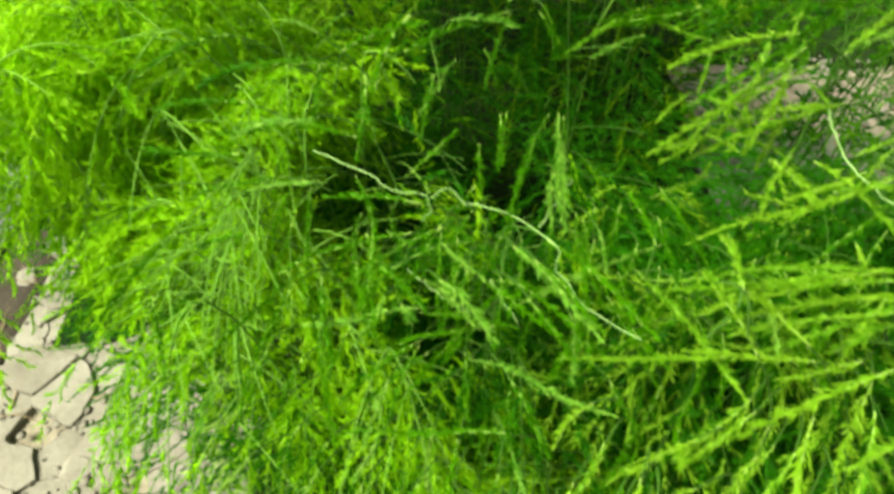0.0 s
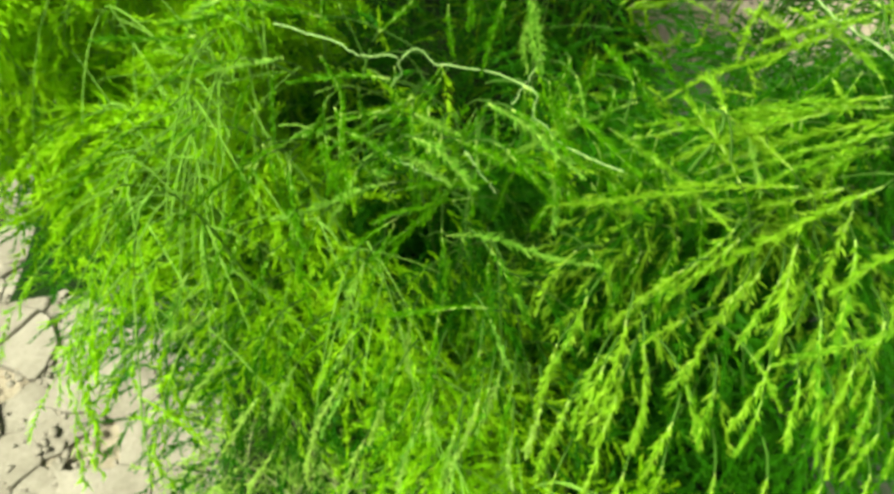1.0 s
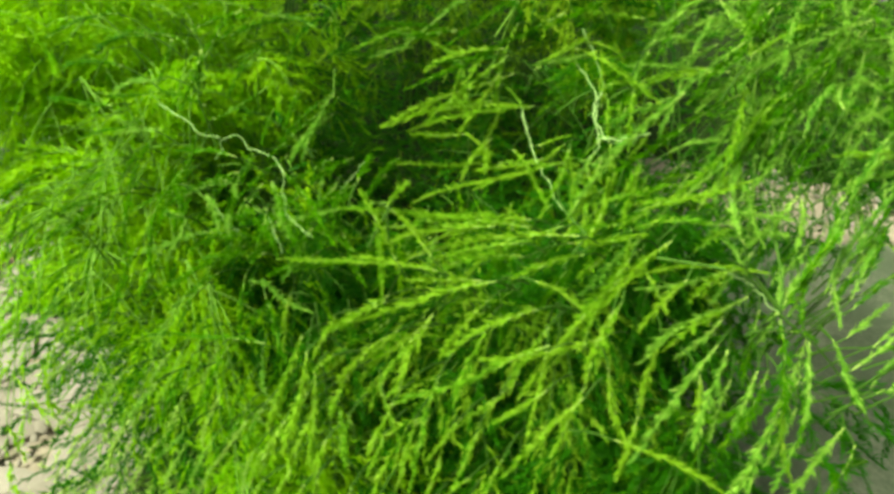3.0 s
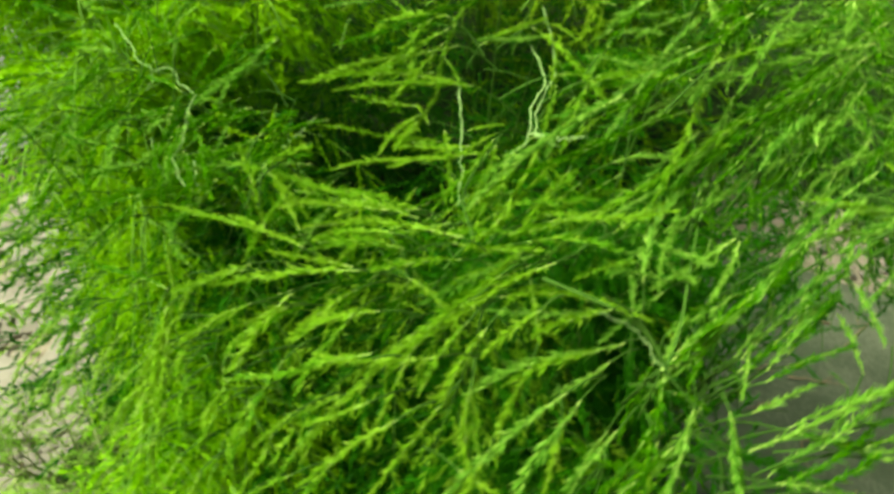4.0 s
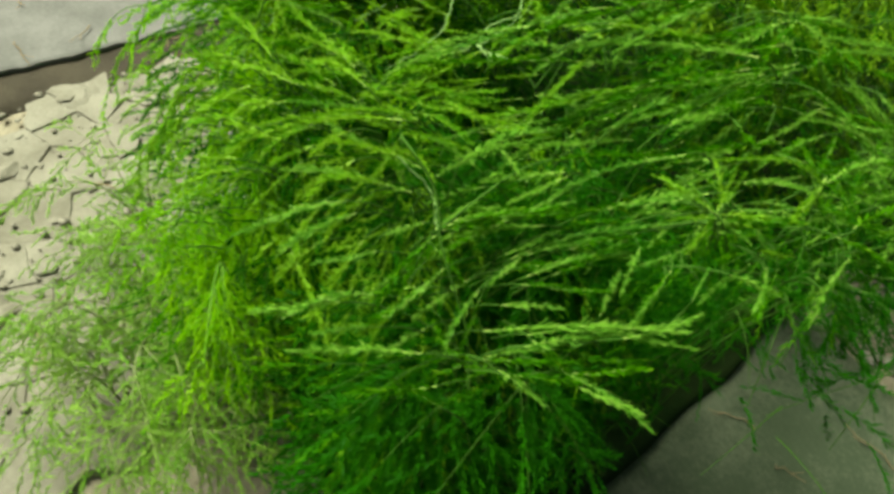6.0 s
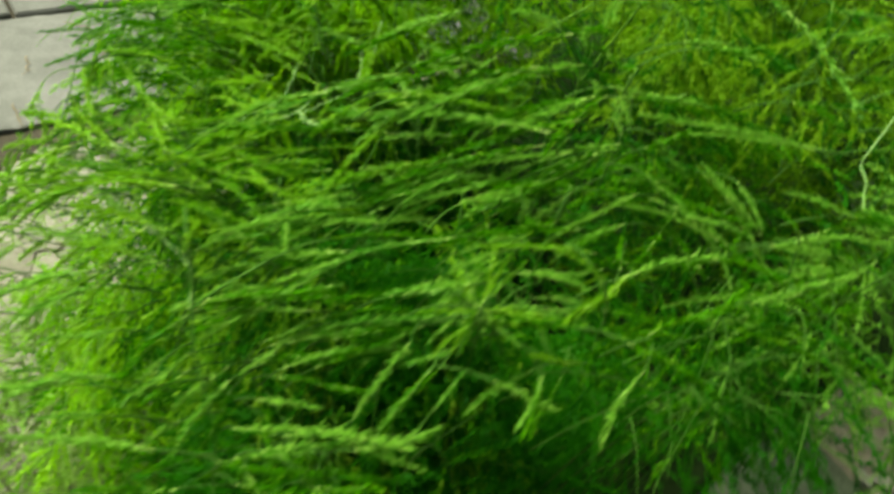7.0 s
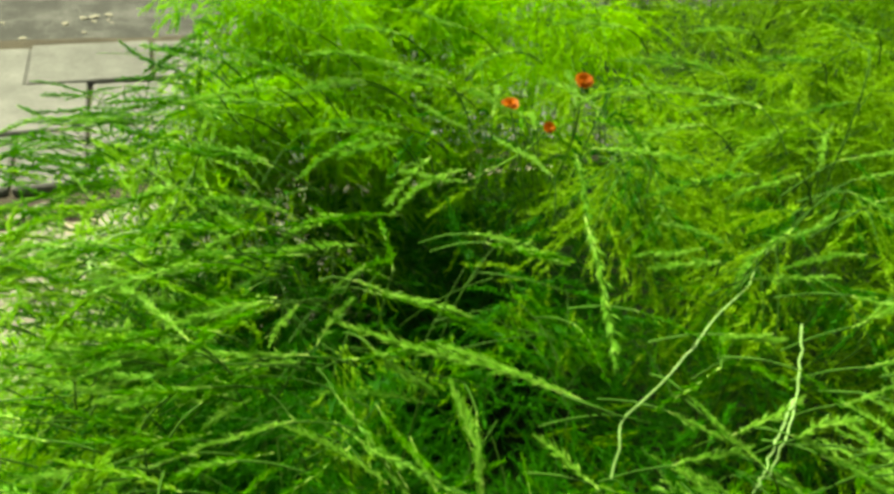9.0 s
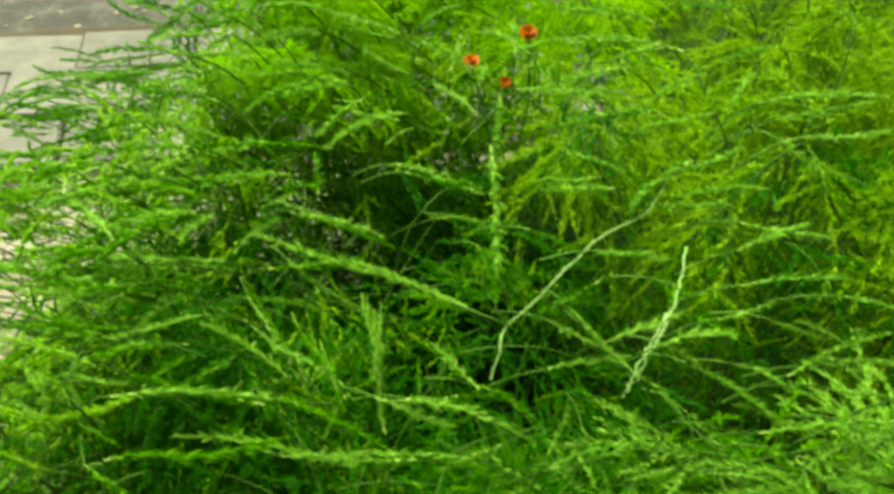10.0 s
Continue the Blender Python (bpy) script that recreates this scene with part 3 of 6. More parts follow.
# ---------------------------------------------------------------- plants
FERNS = {}
for key, x, y, label, mat, canes, height, reach, droop, slen in (
    ("a", -0.30, 0.12, "drooping green asparagus fern with hanging feathery sprays", GREEN, 12, 0.90, 0.40, 0.8, 0.06),
    ("b", -0.02, 0.02, "bright yellow-green asparagus fern with young shoots", LIME, 11, 0.93, 0.30, 0.6, 0.07),
    ("c", 0.17, -0.05, "green asparagus fern with shoots spreading to both sides", GREEN, 8, 0.88, 0.25, 0.5, 0.085),
    ("d", 0.12, 0.22, "green asparagus fern with long level shoots", GREEN, 11, 1.06, 0.34, 0.45, 0.09),
    ("e", 0.28, 0.50, "green asparagus fern with pale bare stems", GREEN, 11, 1.04, 0.32, 0.5, 0.085),
    ("f", -0.14, 0.58, "dense green asparagus fern among orange flowers", YELLOW, 11, 1.12, 0.40, 0.5, 0.075),
    ("g", 0.05, 0.98, "dense green asparagus fern at the end of the bed", YELLOW, 9, 1.14, 0.42, 0.5, 0.075),
    ("h", -0.52, 0.32, "soft green asparagus fern with short sprays", SOFT, 12, 1.00, 0.38, 0.8, 0.058),
    ("i", -0.53, 0.09, "soft green asparagus fern leaning over the path", SOFT, 13, 0.93, 0.33, 0.8, 0.056),
    ("j", -0.80, 0.52, "light green asparagus fern hanging over the rubble", SOFT, 11, 1.00, 0.33, 0.7, 0.058),
    ("k", -0.58, 0.80, "tall green asparagus fern behind the others", SOFT, 9, 1.12, 0.42, 0.6, 0.068),
    ("l", -1.02, 0.86, "green asparagus fern at the edge of the paving", SOFT, 9, 1.00, 0.38, 0.7, 0.062),
    ("m", -0.42, -0.24, "thin wilting asparagus fern low over the rubble", WILTED, 17, 0.36, 0.46, 0.5, 0.055),
    ("i2", -0.36, -0.38, "low wilting asparagus fern spread over the rubble", WILTED, 13, 0.28, 0.34, 0.5, 0.050),
    ("x", -0.62, -0.14, "low wilting asparagus fern at the edge of the rubble", WILTED, 17, 0.32, 0.42, 0.5, 0.050),
    ("a2", -0.30, -0.10, "low soft green asparagus fern in front of the others", SOFT, 11, 0.64, 0.27, 0.7, 0.055),
    ("n", -0.32, 1.22, "green asparagus fern in the back row", YELLOW, 9, 1.12, 0.42, 0.5, 0.075),
    ("s", -0.74, 0.28, "soft green asparagus fern at the side of the path", SOFT, 10, 1.03, 0.27, 0.5, 0.058),
    ("p", -1.22, 1.22, "tall green asparagus fern in the far corner of the bed", YELLOW, 9, 1.12, 0.42, 0.6, 0.075),
    ("t", -0.42, 1.66, "tall green asparagus fern at the back of the bed", YELLOW, 9, 1.12, 0.42, 0.6, 0.075),
    ("u", -0.98, 0.58, "soft green asparagus fern beside the rubble", SOFT, 10, 1.00, 0.28, 0.6, 0.060),
    ("v", -0.80, 1.98, "tall green asparagus fern at the far end", YELLOW, 9, 1.12, 0.42, 0.6, 0.075),
    ("w", -1.45, 1.62, "green asparagus fern in the far corner", YELLOW, 9, 1.08, 0.40, 0.6, 0.075),
    ("y", -0.08, 1.48, "green asparagus fern behind the flowers", YELLOW, 9, 1.10, 0.40, 0.5, 0.075),
    ("z", 0.10, 1.24, "green asparagus fern beside the concrete", YELLOW, 9, 1.08, 0.34, 0.5, 0.075),
    ("q", -0.78, 1.50, "green asparagus fern behind the bed", YELLOW, 9, 1.12, 0.42, 0.6, 0.075),
):
    fern = Plant(x, y, label, mat)
    if key in "efg":
        fern.shade_top = 0.6  # less of the cane takes the shade colour
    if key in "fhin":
        fern.inner = SHADE_GREEN  # deeper shade colour round the open pocket
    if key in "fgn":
        fern.shade_mat = SHADE_GREEN
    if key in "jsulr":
        fern.shade_mat = None  # sunlit side, so no shade colour on the branches
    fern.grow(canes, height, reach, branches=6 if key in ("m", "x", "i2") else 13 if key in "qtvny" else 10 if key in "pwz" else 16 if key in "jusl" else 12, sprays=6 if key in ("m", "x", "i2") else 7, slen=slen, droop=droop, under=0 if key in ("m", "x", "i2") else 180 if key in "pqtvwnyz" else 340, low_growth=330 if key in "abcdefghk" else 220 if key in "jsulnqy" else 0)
    FERNS[key] = fern
for key, x, y, label in (
    ("far_a", 0.62, 2.12, "green asparagus fern behind the concrete"),
    ("far_b", 1.10, 2.35, "green asparagus fern on the stony earth"),
    ("far_c", 1.62, 2.20, "low green asparagus fern among stones"),
    ("back_a", -1.25, 2.25, "green asparagus fern in the last row"),
    ("back_b", -0.62, 2.62, "tall green asparagus fern in the last row"),
    ("back_c", -1.85, 2.40, "green asparagus fern near the far paving"),
    ("far_d", 0.22, 1.98, "tall green asparagus fern at the end of the bed"),
):
    FERNS[key] = Plant(x, y, label, YELLOW if key[0] == "b" else GREEN)
    FERNS[key].grow(8, 1.08 if key[0] == "b" else 0.85, 0.42, branches=10, sprays=7, slen=0.075, droop=0.5, under=90)
FERNS["o"] = Plant(0.26, 0.60, "light green asparagus fern overhanging the concrete", FRESH_SHEEN)
FERNS["o"].grow(9, 1.07, 0.26, lean=(0.1, 0), branches=9, sprays=8, slen=0.085, droop=0.3, low=0.72, sector=(-70, 80), under=0)
FERNS["dark"] = Plant(0.25, 0.26, "asparagus fern in shade-dark green leaning over the concrete", SHADE_GREEN)
FERNS["dark"].shade_top = 0.6
FERNS["dark"].grow(9, 0.97, 0.17, lean=(0.1, 0), branches=9, sprays=7, slen=0.075, droop=0.4, low=0.55, under=40)
FERNS["r"] = Plant(-0.93, 0.42, "light green asparagus fern arching over the path", SOFT)
FERNS["r"].shade_mat = None
FERNS["r"].grow(10, 1.00, 0.24, branches=13, sprays=8, slen=0.060, droop=0.35, low=0.72, under=0)
FERNS["s2"] = Plant(-0.58, 0.10, "soft green asparagus fern arching low over the path edge", SOFT)
FERNS["s2"].shade_mat = None
FERNS["s2"].grow(13, 0.95, 0.19, branches=13, sprays=8, slen=0.054, droop=0.5, low=0.5, under=120)
FERNS["m2"] = Plant(-0.20, -0.25, "low wilting asparagus fern under the drooping shoots", WILTED)
FERNS["m2"].grow(13, 0.34, 0.30, branches=6, sprays=6, slen=0.05, droop=0.5, under=0)
fern_a, fern_b, fern_c, fern_d, fern_e, fern_f = (FERNS[k] for k in "abcdef")

# shoots that stand out from the mass
# many take the darker GREEN as painted shade in the pockets
fern_a.cane([(-0.468, 0.054, 1.017), (-0.413, 0.014, 1.025), (-0.395, -0.002, 1.025), (-0.368, -0.017, 1.033), (-0.363, -0.023, 1.022), (-0.371, -0.025, 1.012)], 0.0008, 0.0006, PALE_STALK, 'pale bare stem')
fern_a.cane([(-0.362, -0.019, 1.032), (-0.349, -0.011, 1.036), (-0.335, -0.017, 1.025), (-0.304, -0.036, 1.035), (-0.275, -0.088, 1.057), (-0.271, -0.101, 1.043), (-0.254, -0.137, 1.047), (-0.225, -0.163, 1.051)], 0.0008, 0.0006, PALE_STALK, 'pale bare stem')
fern_a.tuft((-0.356, -0.005, 0.986), (-0.385, -0.061, 0.944), GREEN)
fern_a.tuft((-0.354, -0.012, 0.983), (-0.365, -0.064, 0.922), GREEN)
fern_a.tuft((-0.332, -0.044, 0.977), (-0.341, -0.072, 0.918), GREEN)
fern_a.tuft((-0.394, -0.046, 0.979), (-0.44, -0.047, 0.906), GREEN)
fern_a.tuft((-0.403, -0.053, 0.947), (-0.429, -0.063, 0.89), FRESH_SHEEN)
fern_a.tuft((-0.306, -0.063, 0.987), (-0.312, -0.099, 0.944), GREEN)
fern_a.tuft((-0.289, -0.106, 1.016), (-0.268, -0.156, 1.014), GREEN)
fern_a.tuft((-0.285, -0.087, 1.039), (-0.253, -0.153, 1.048), GREEN)
fern_a.tuft((-0.297, -0.058, 1.02), (-0.257, -0.155, 1.045), FRESH_SHEEN)
fern_a.tuft((-0.277, -0.08, 1.053), (-0.21, -0.149, 1.041), GREEN)
fern_a.tuft((-0.469, -0.005, 0.915), (-0.457, -0.067, 0.851), GREEN)
fern_a.tuft((-0.5, 0.042, 0.936), (-0.516, -0.001, 0.876), GREEN)
fern_a.tuft((-0.278, 0.031, 1.044), (-0.306, -0.043, 1.029), GREEN)
fern_a.tuft((-0.256, 0.016, 1.058), (-0.272, -0.079, 1.062), FRESH_SHEEN)
fern_a.tuft((-0.427, -0.007, 0.982), (-0.435, -0.022, 0.951), GREEN)
fern_a.tuft((-0.37, -0.07, 0.906), (-0.444, -0.098, 0.856), GREEN)
fern_a.tuft((-0.375, -0.072, 0.9), (-0.404, -0.114, 0.841), GREEN)
fern_a.tuft((-0.333, -0.081, 0.901), (-0.333, -0.124, 0.859), GREEN)
fern_a.tuft((-0.329, -0.084, 0.897), (-0.241, -0.181, 0.967), FRESH_SHEEN)
fern_a.tuft((-0.296, -0.12, 0.918), (-0.264, -0.166, 0.884), GREEN)
fern_a.tuft((-0.295, -0.144, 0.865), (-0.446, -0.118, 0.831), GREEN)
fern_a.tuft((-0.339, -0.138, 0.846), (-0.354, -0.194, 0.816), GREEN)
fern_a.tuft((-0.24, -0.071, 1.054), (-0.235, -0.1, 1.043), FRESH_SHEEN)
fern_a.tuft((-0.187, -0.04, 1.034), (-0.192, -0.129, 1.047), GREEN)
fern_a.tuft((-0.472, -0.012, 0.907), (-0.466, -0.046, 0.868), GREEN)
fern_a.tuft((-0.559, 0.014, 0.844), (-0.578, -0.045, 0.801), GREEN)
fern_a.tuft((-0.296, -0.15, 0.86), (-0.284, -0.186, 0.845), FRESH_SHEEN)
fern_b.cane([(-0.178, -0.155, 1.041), (-0.164, -0.146, 1.074), (-0.154, -0.086, 1.068)], 0.0014, 0.0007)
fern_b.tuft((-0.164, -0.146, 1.081), (-0.154, -0.086, 1.068), LIME)
fern_b.tuft((-0.149, -0.167, 1.036), (-0.263, -0.162, 1.003), LIME)
fern_b.tuft((-0.042, -0.126, 1.063), (-0.206, -0.133, 1.05), LIME)
fern_b.tuft((-0.115, -0.176, 1.044), (-0.189, -0.162, 1.033), LIME)
fern_b.tuft((-0.191, -0.215, 1.017), (-0.216, -0.205, 0.943), LIME)
fern_b.tuft((-0.218, -0.221, 0.969), (-0.223, -0.261, 0.874), LIME)
fern_b.tuft((-0.234, -0.187, 0.947), (-0.258, -0.226, 0.861), LIME)
fern_b.tuft((-0.113, -0.2, 1.017), (-0.141, -0.249, 0.98), LIME)
fern_b.tuft((-0.153, -0.2, 1.024), (-0.198, -0.228, 1.005), LIME)
fern_b.tuft((-0.208, -0.235, 0.962), (-0.199, -0.276, 0.885), LIME)
fern_b.tuft((-0.1, -0.239, 0.988), (-0.115, -0.308, 0.935), LIME)
fern_b.tuft((-0.066, -0.191, 1.007), (-0.085, -0.25, 0.977), LIME)
fern_c.cane([(0.063, -0.15, 1.071), (0.118, -0.167, 1.083), (0.145, -0.173, 1.072), (0.164, -0.184, 1.057), (0.195, -0.193, 1.039), (0.232, -0.197, 1.005), (0.263, -0.214, 0.975)], 0.0014, 0.0007)
fern_c.tuft((0.162, -0.181, 1.06), (0.22, -0.1, 1.096), GREEN)
fern_c.tuft((0.212, -0.144, 1.052), (0.267, -0.029, 1.101), FRESH_SHEEN)
fern_c.tuft((0.162, -0.186, 1.056), (0.163, -0.247, 1.019), GREEN)
fern_c.tuft((0.163, -0.247, 1.019), (0.124, -0.301, 1.004), FRESH_SHEEN)
fern_c.tuft((0.215, -0.152, 1.045), (0.274, -0.075, 1.07), GREEN)
fern_c.tuft((0.238, -0.185, 1.009), (0.354, -0.109, 1.098), FRESH_SHEEN)
fern_c.tuft((0.268, -0.156, 1.009), (0.324, -0.161, 1.017), GREEN)
fern_c.tuft((0.323, -0.16, 1.019), (0.372, -0.153, 1.041), FRESH_SHEEN)
fern_c.tuft((0.313, -0.157, 1.022), (0.353, -0.132, 1.061), GREEN)
fern_c.tuft((0.113, -0.169, 1.084), (0.056, -0.226, 1.087), FRESH_SHEEN)
fern_c.tuft((0.126, -0.187, 1.078), (0.041, -0.249, 1.061), FRESH_SHEEN)
fern_c.tuft((0.111, -0.231, 1.061), (0.087, -0.29, 1.032), FRESH_SHEEN)
fern_c.tuft((0.129, -0.141, 1.09), (0.116, -0.03, 1.081), FRESH_SHEEN)
fern_c.tuft((0.156, -0.031, 1.093), (0.172, 0.062, 1.124), FRESH_SHEEN)
fern_c.tuft((0.127, -0.163, 1.083), (0.122, -0.123, 1.079), FRESH_SHEEN)
fern_c.tuft((0.31, -0.076, 1.099), (0.316, -0.119, 1.071), GREEN)
fern_c.tuft((0.355, -0.017, 1.113), (0.376, -0.047, 1.099), FRESH_SHEEN)
fern_c.tuft((0.244, -0.233, 0.972), (0.214, -0.296, 0.96), GREEN)
fern_c.tuft((0.222, -0.238, 0.999), (0.154, -0.315, 0.978), FRESH_SHEEN)
fern_c.tuft((0.051, -0.13, 1.07), (-0.001, -0.22, 1.085), FRESH_SHEEN)
fern_c.tuft((0.089, -0.065, 1.064), (0.129, -0.032, 1.085), FRESH_SHEEN)
fern_c.tuft((0.222, 0.04, 1.12), (0.243, 0.107, 1.166), GREEN)
fern_c.tuft((0.15, -0.27, 1.01), (0.114, -0.328, 0.99), FRESH_SHEEN)
fern_c.tuft((0.101, -0.234, 1.068), (0.048, -0.301, 1.013), FRESH_SHEEN)
fern_c.tuft((0.123, -0.089, 1.086), (0.169, -0.111, 1.093), FRESH_SHEEN)
fern_b.cane([(0.006, -0.138, 1.073), (-0.019, -0.085, 1.07), (-0.01, -0.019, 1.082)], 0.0014, 0.0007)
fern_b.cane([(0.006, -0.138, 1.073), (-0.096, -0.1, 1.023), (-0.195, -0.047, 0.98), (-0.244, 0.0, 0.98)], 0.0014, 0.0007)
fern_b.tuft((0.006, -0.138, 1.073), (0.058, -0.03, 1.065), LIME)
fern_b.tuft((-0.002, -0.144, 1.077), (-0.143, -0.107, 1.001), LIME)
fern_b.tuft((0.053, -0.14, 1.071), (-0.024, -0.248, 1.077), LIME)
fern_b.tuft((-0.195, -0.047, 0.98), (-0.16, -0.192, 1.02), LIME)
fern_b.tuft((-0.015, -0.132, 1.075), (-0.12, -0.153, 1.001), LIME)
fern_d.tuft((0.304, -0.04, 1.14), (0.257, -0.012, 1.1), LIME)
fern_d.tuft((0.304, -0.04, 1.14), (0.287, -0.009, 1.159), LIME)
fern_d.tuft((0.304, -0.04, 1.14), (0.346, 0.005, 1.137), LIME)
fern_d.tuft((0.304, -0.04, 1.14), (0.308, -0.06, 1.112), LIME)
fern_d.tuft((0.308, -0.037, 1.139), (0.326, -0.03, 1.128), LIME)
fern_d.tuft((0.303, -0.041, 1.14), (0.241, -0.001, 1.099), LIME)
fern_e.tuft((0.135, 0.383, 1.241), (0.22, 0.35, 1.236), FRESH_SHEEN)
fern_e.tuft((0.218, 0.346, 1.246), (0.327, 0.32, 1.212), FRESH_SHEEN)
fern_e.tuft((0.324, 0.289, 1.185), (0.238, 0.156, 1.184), FRESH_SHEEN)
fern_e.cane([(0.324, 0.289, 1.185), (0.34, 0.303, 1.189), (0.352, 0.325, 1.183)], 0.0014, 0.0007)
fern_e.cane([(0.379, 0.305, 1.16), (0.365, 0.313, 1.176), (0.351, 0.325, 1.184), (0.341, 0.363, 1.216), (0.323, 0.393, 1.228), (0.286, 0.465, 1.223), (0.276, 0.476, 1.245)], 0.0012, 0.0006, PALE_STALK, 'pale bare stem')
fern_e.cane([(0.339, 0.464, 1.227), (0.375, 0.44, 1.208), (0.407, 0.406, 1.195), (0.416, 0.393, 1.17)], 0.0012, 0.0006, PALE_STALK, 'pale bare stem')
fern_e.cane([(0.381, 0.431, 1.206), (0.408, 0.4, 1.186), (0.418, 0.388, 1.168)], 0.0012, 0.0006, PALE_STALK, 'pale bare stem')
fern_e.cane([(0.354, 0.358, 1.202), (0.409, 0.397, 1.182)], 0.0014, 0.0007)
fern_e.tuft((0.409, 0.397, 1.182), (0.375, 0.37, 1.195), FRESH_SHEEN)
fern_e.tuft((0.355, 0.362, 1.203), (0.383, 0.38, 1.189), FRESH_SHEEN)
fern_e.tuft((0.288, 0.462, 1.223), (0.323, 0.498, 1.243), FRESH_SHEEN)
fern_e.tuft((0.283, 0.471, 1.246), (0.27, 0.544, 1.257), FRESH_SHEEN)
fern_e.tuft((0.134, 0.399, 1.245), (0.214, 0.436, 1.274), FRESH_SHEEN)
fern_e.tuft((0.233, 0.401, 1.244), (0.266, 0.434, 1.249), FRESH_SHEEN)
fern_e.tuft((0.406, 0.415, 1.204), (0.399, 0.472, 1.204), FRESH_SHEEN)
fern_e.tuft((0.381, 0.296, 1.153), (0.334, 0.272, 1.152), FRESH_SHEEN)
fern_d.tuft((0.335, 0.165, 1.145), (0.284, 0.115, 1.166), FRESH_SHEEN)
fern_d.tuft((0.336, 0.179, 1.135), (0.263, 0.143, 1.161), GREEN)
fern_d.tuft((0.345, 0.233, 1.128), (0.27, 0.233, 1.14), FRESH_SHEEN)
fern_d.tuft((0.194, 0.185, 1.179), (0.242, 0.258, 1.167), GREEN)
fern_d.tuft((0.174, 0.279, 1.203), (0.221, 0.333, 1.205), FRESH_SHEEN)
fern_d.tuft((0.23, 0.116, 1.219), (0.24, 0.049, 1.206), GREEN)
fern_d.tuft((0.249, 0.13, 1.183), (0.187, 0.005, 1.14), FRESH_SHEEN)
fern_d.tuft((0.243, 0.075, 1.149), (0.254, 0.015, 1.183), GREEN)
fern_d.tuft((0.146, 0.033, 1.184), (0.125, -0.012, 1.155), FRESH_SHEEN)
fern_d.tuft((0.179, 0.117, 1.242), (0.115, 0.032, 1.197), GREEN)
fern_d.tuft((0.337, 0.201, 1.122), (0.304, 0.191, 1.132), FRESH_SHEEN)
fern_d.tuft((0.363, 0.258, 1.135), (0.336, 0.263, 1.138), GREEN)
fern_d.tuft((0.049, 0.253, 1.21), (0.067, 0.196, 1.216), FRESH_SHEEN)
fern_d.tuft((0.244, 0.078, 1.185), (0.192, -0.022, 1.117), FRESH_SHEEN)
fern_d.tuft((0.152, 0.186, 1.195), (0.14, 0.161, 1.224), GREEN)
fern_d.tuft((0.396, 0.25, 1.096), (0.38, 0.089, 1.128), FRESH_SHEEN)
fern_d.tuft((0.344, 0.186, 1.115), (0.33, 0.071, 1.144), GREEN)
fern_d.tuft((0.373, 0.233, 1.105), (0.269, 0.234, 1.138), FRESH_SHEEN)
fern_d.tuft((0.307, 0.147, 1.153), (0.325, 0.095, 1.13), GREEN)
fern_b.cane([(-0.013, 0.075, 1.157), (0.014, 0.045, 1.121), (0.011, 0.017, 1.099), (0.019, -0.022, 1.097), (0.04, -0.018, 1.089)], 0.0012, 0.0006, PALE_STALK, 'pale bare stem')
fern_b.cane([(-0.003, -0.116, 1.076), (-0.06, -0.007, 1.06), (-0.065, 0.011, 1.091)], 0.0014, 0.0007)
fern_b.tuft((-0.073, 0.032, 1.124), (-0.19, 0.003, 1.055), LIME)
fern_b.tuft((-0.087, 0.044, 1.141), (-0.168, 0.075, 1.104), LIME)
fern_b.tuft((-0.042, -0.04, 1.06), (-0.155, -0.047, 1.009), LIME)
fern_b.tuft((-0.151, -0.17, 1.045), (-0.185, -0.136, 1.085), LIME)
fern_b.tuft((-0.034, -0.026, 1.068), (-0.091, -0.043, 1.049), LIME)
fern_b.tuft((0.101, -0.09, 1.08), (0.138, -0.032, 1.08), LIME)
fern_b.tuft((0.068, -0.155, 1.095), (0.004, -0.222, 1.067), LIME)
fern_b.tuft((0.004, -0.222, 1.067), (-0.036, -0.274, 1.027), LIME)
fern_b.tuft((0.036, -0.175, 1.087), (-0.017, -0.243, 1.051), LIME)
fern_b.tuft((0.112, -0.181, 1.097), (0.07, -0.227, 1.106), LIME)
fern_b.tuft((0.113, -0.202, 1.079), (0.065, -0.239, 1.07), LIME)
fern_b.tuft((0.111, -0.011, 1.064), (0.058, -0.076, 1.078), LIME)
fern_c.cane([(0.161, -0.181, 1.061), (0.162, -0.155, 1.075), (0.16, -0.095, 1.087), (0.164, -0.024, 1.083), (0.165, 0.06, 1.125)], 0.0014, 0.0007)
fern_c.cane([(0.161, -0.181, 1.061), (0.131, -0.172, 1.087), (0.102, -0.181, 1.108)], 0.0014, 0.0007)
fern_c.tuft((0.16, -0.027, 1.083), (0.167, 0.062, 1.125), FRESH_SHEEN)
fern_c.tuft((0.142, -0.03, 1.081), (0.135, -0.152, 1.104), FRESH_SHEEN)
fern_c.tuft((0.175, -0.055, 1.074), (0.166, -0.111, 1.083), GREEN)
fern_c.tuft((0.22, -0.134, 1.058), (0.253, -0.068, 1.085), FRESH_SHEEN)
fern_c.tuft((0.245, -0.126, 1.053), (0.265, -0.082, 1.083), GREEN)
fern_c.tuft((0.231, -0.056, 1.081), (0.272, -0.02, 1.126), FRESH_SHEEN)
fern_c.tuft((0.216, 0.108, 1.173), (0.214, 0.056, 1.117), GREEN)
fern_c.tuft((0.166, -0.173, 1.068), (0.22, -0.098, 1.097), FRESH_SHEEN)
fern_c.tuft((-0.001, 0.061, 1.14), (-0.052, 0.035, 1.125), FRESH_SHEEN)
fern_b.tuft((-0.147, 0.075, 1.059), (-0.172, 0.057, 1.047), LIME)
fern_b.tuft((-0.186, 0.118, 1.119), (-0.247, 0.089, 1.09), LIME)
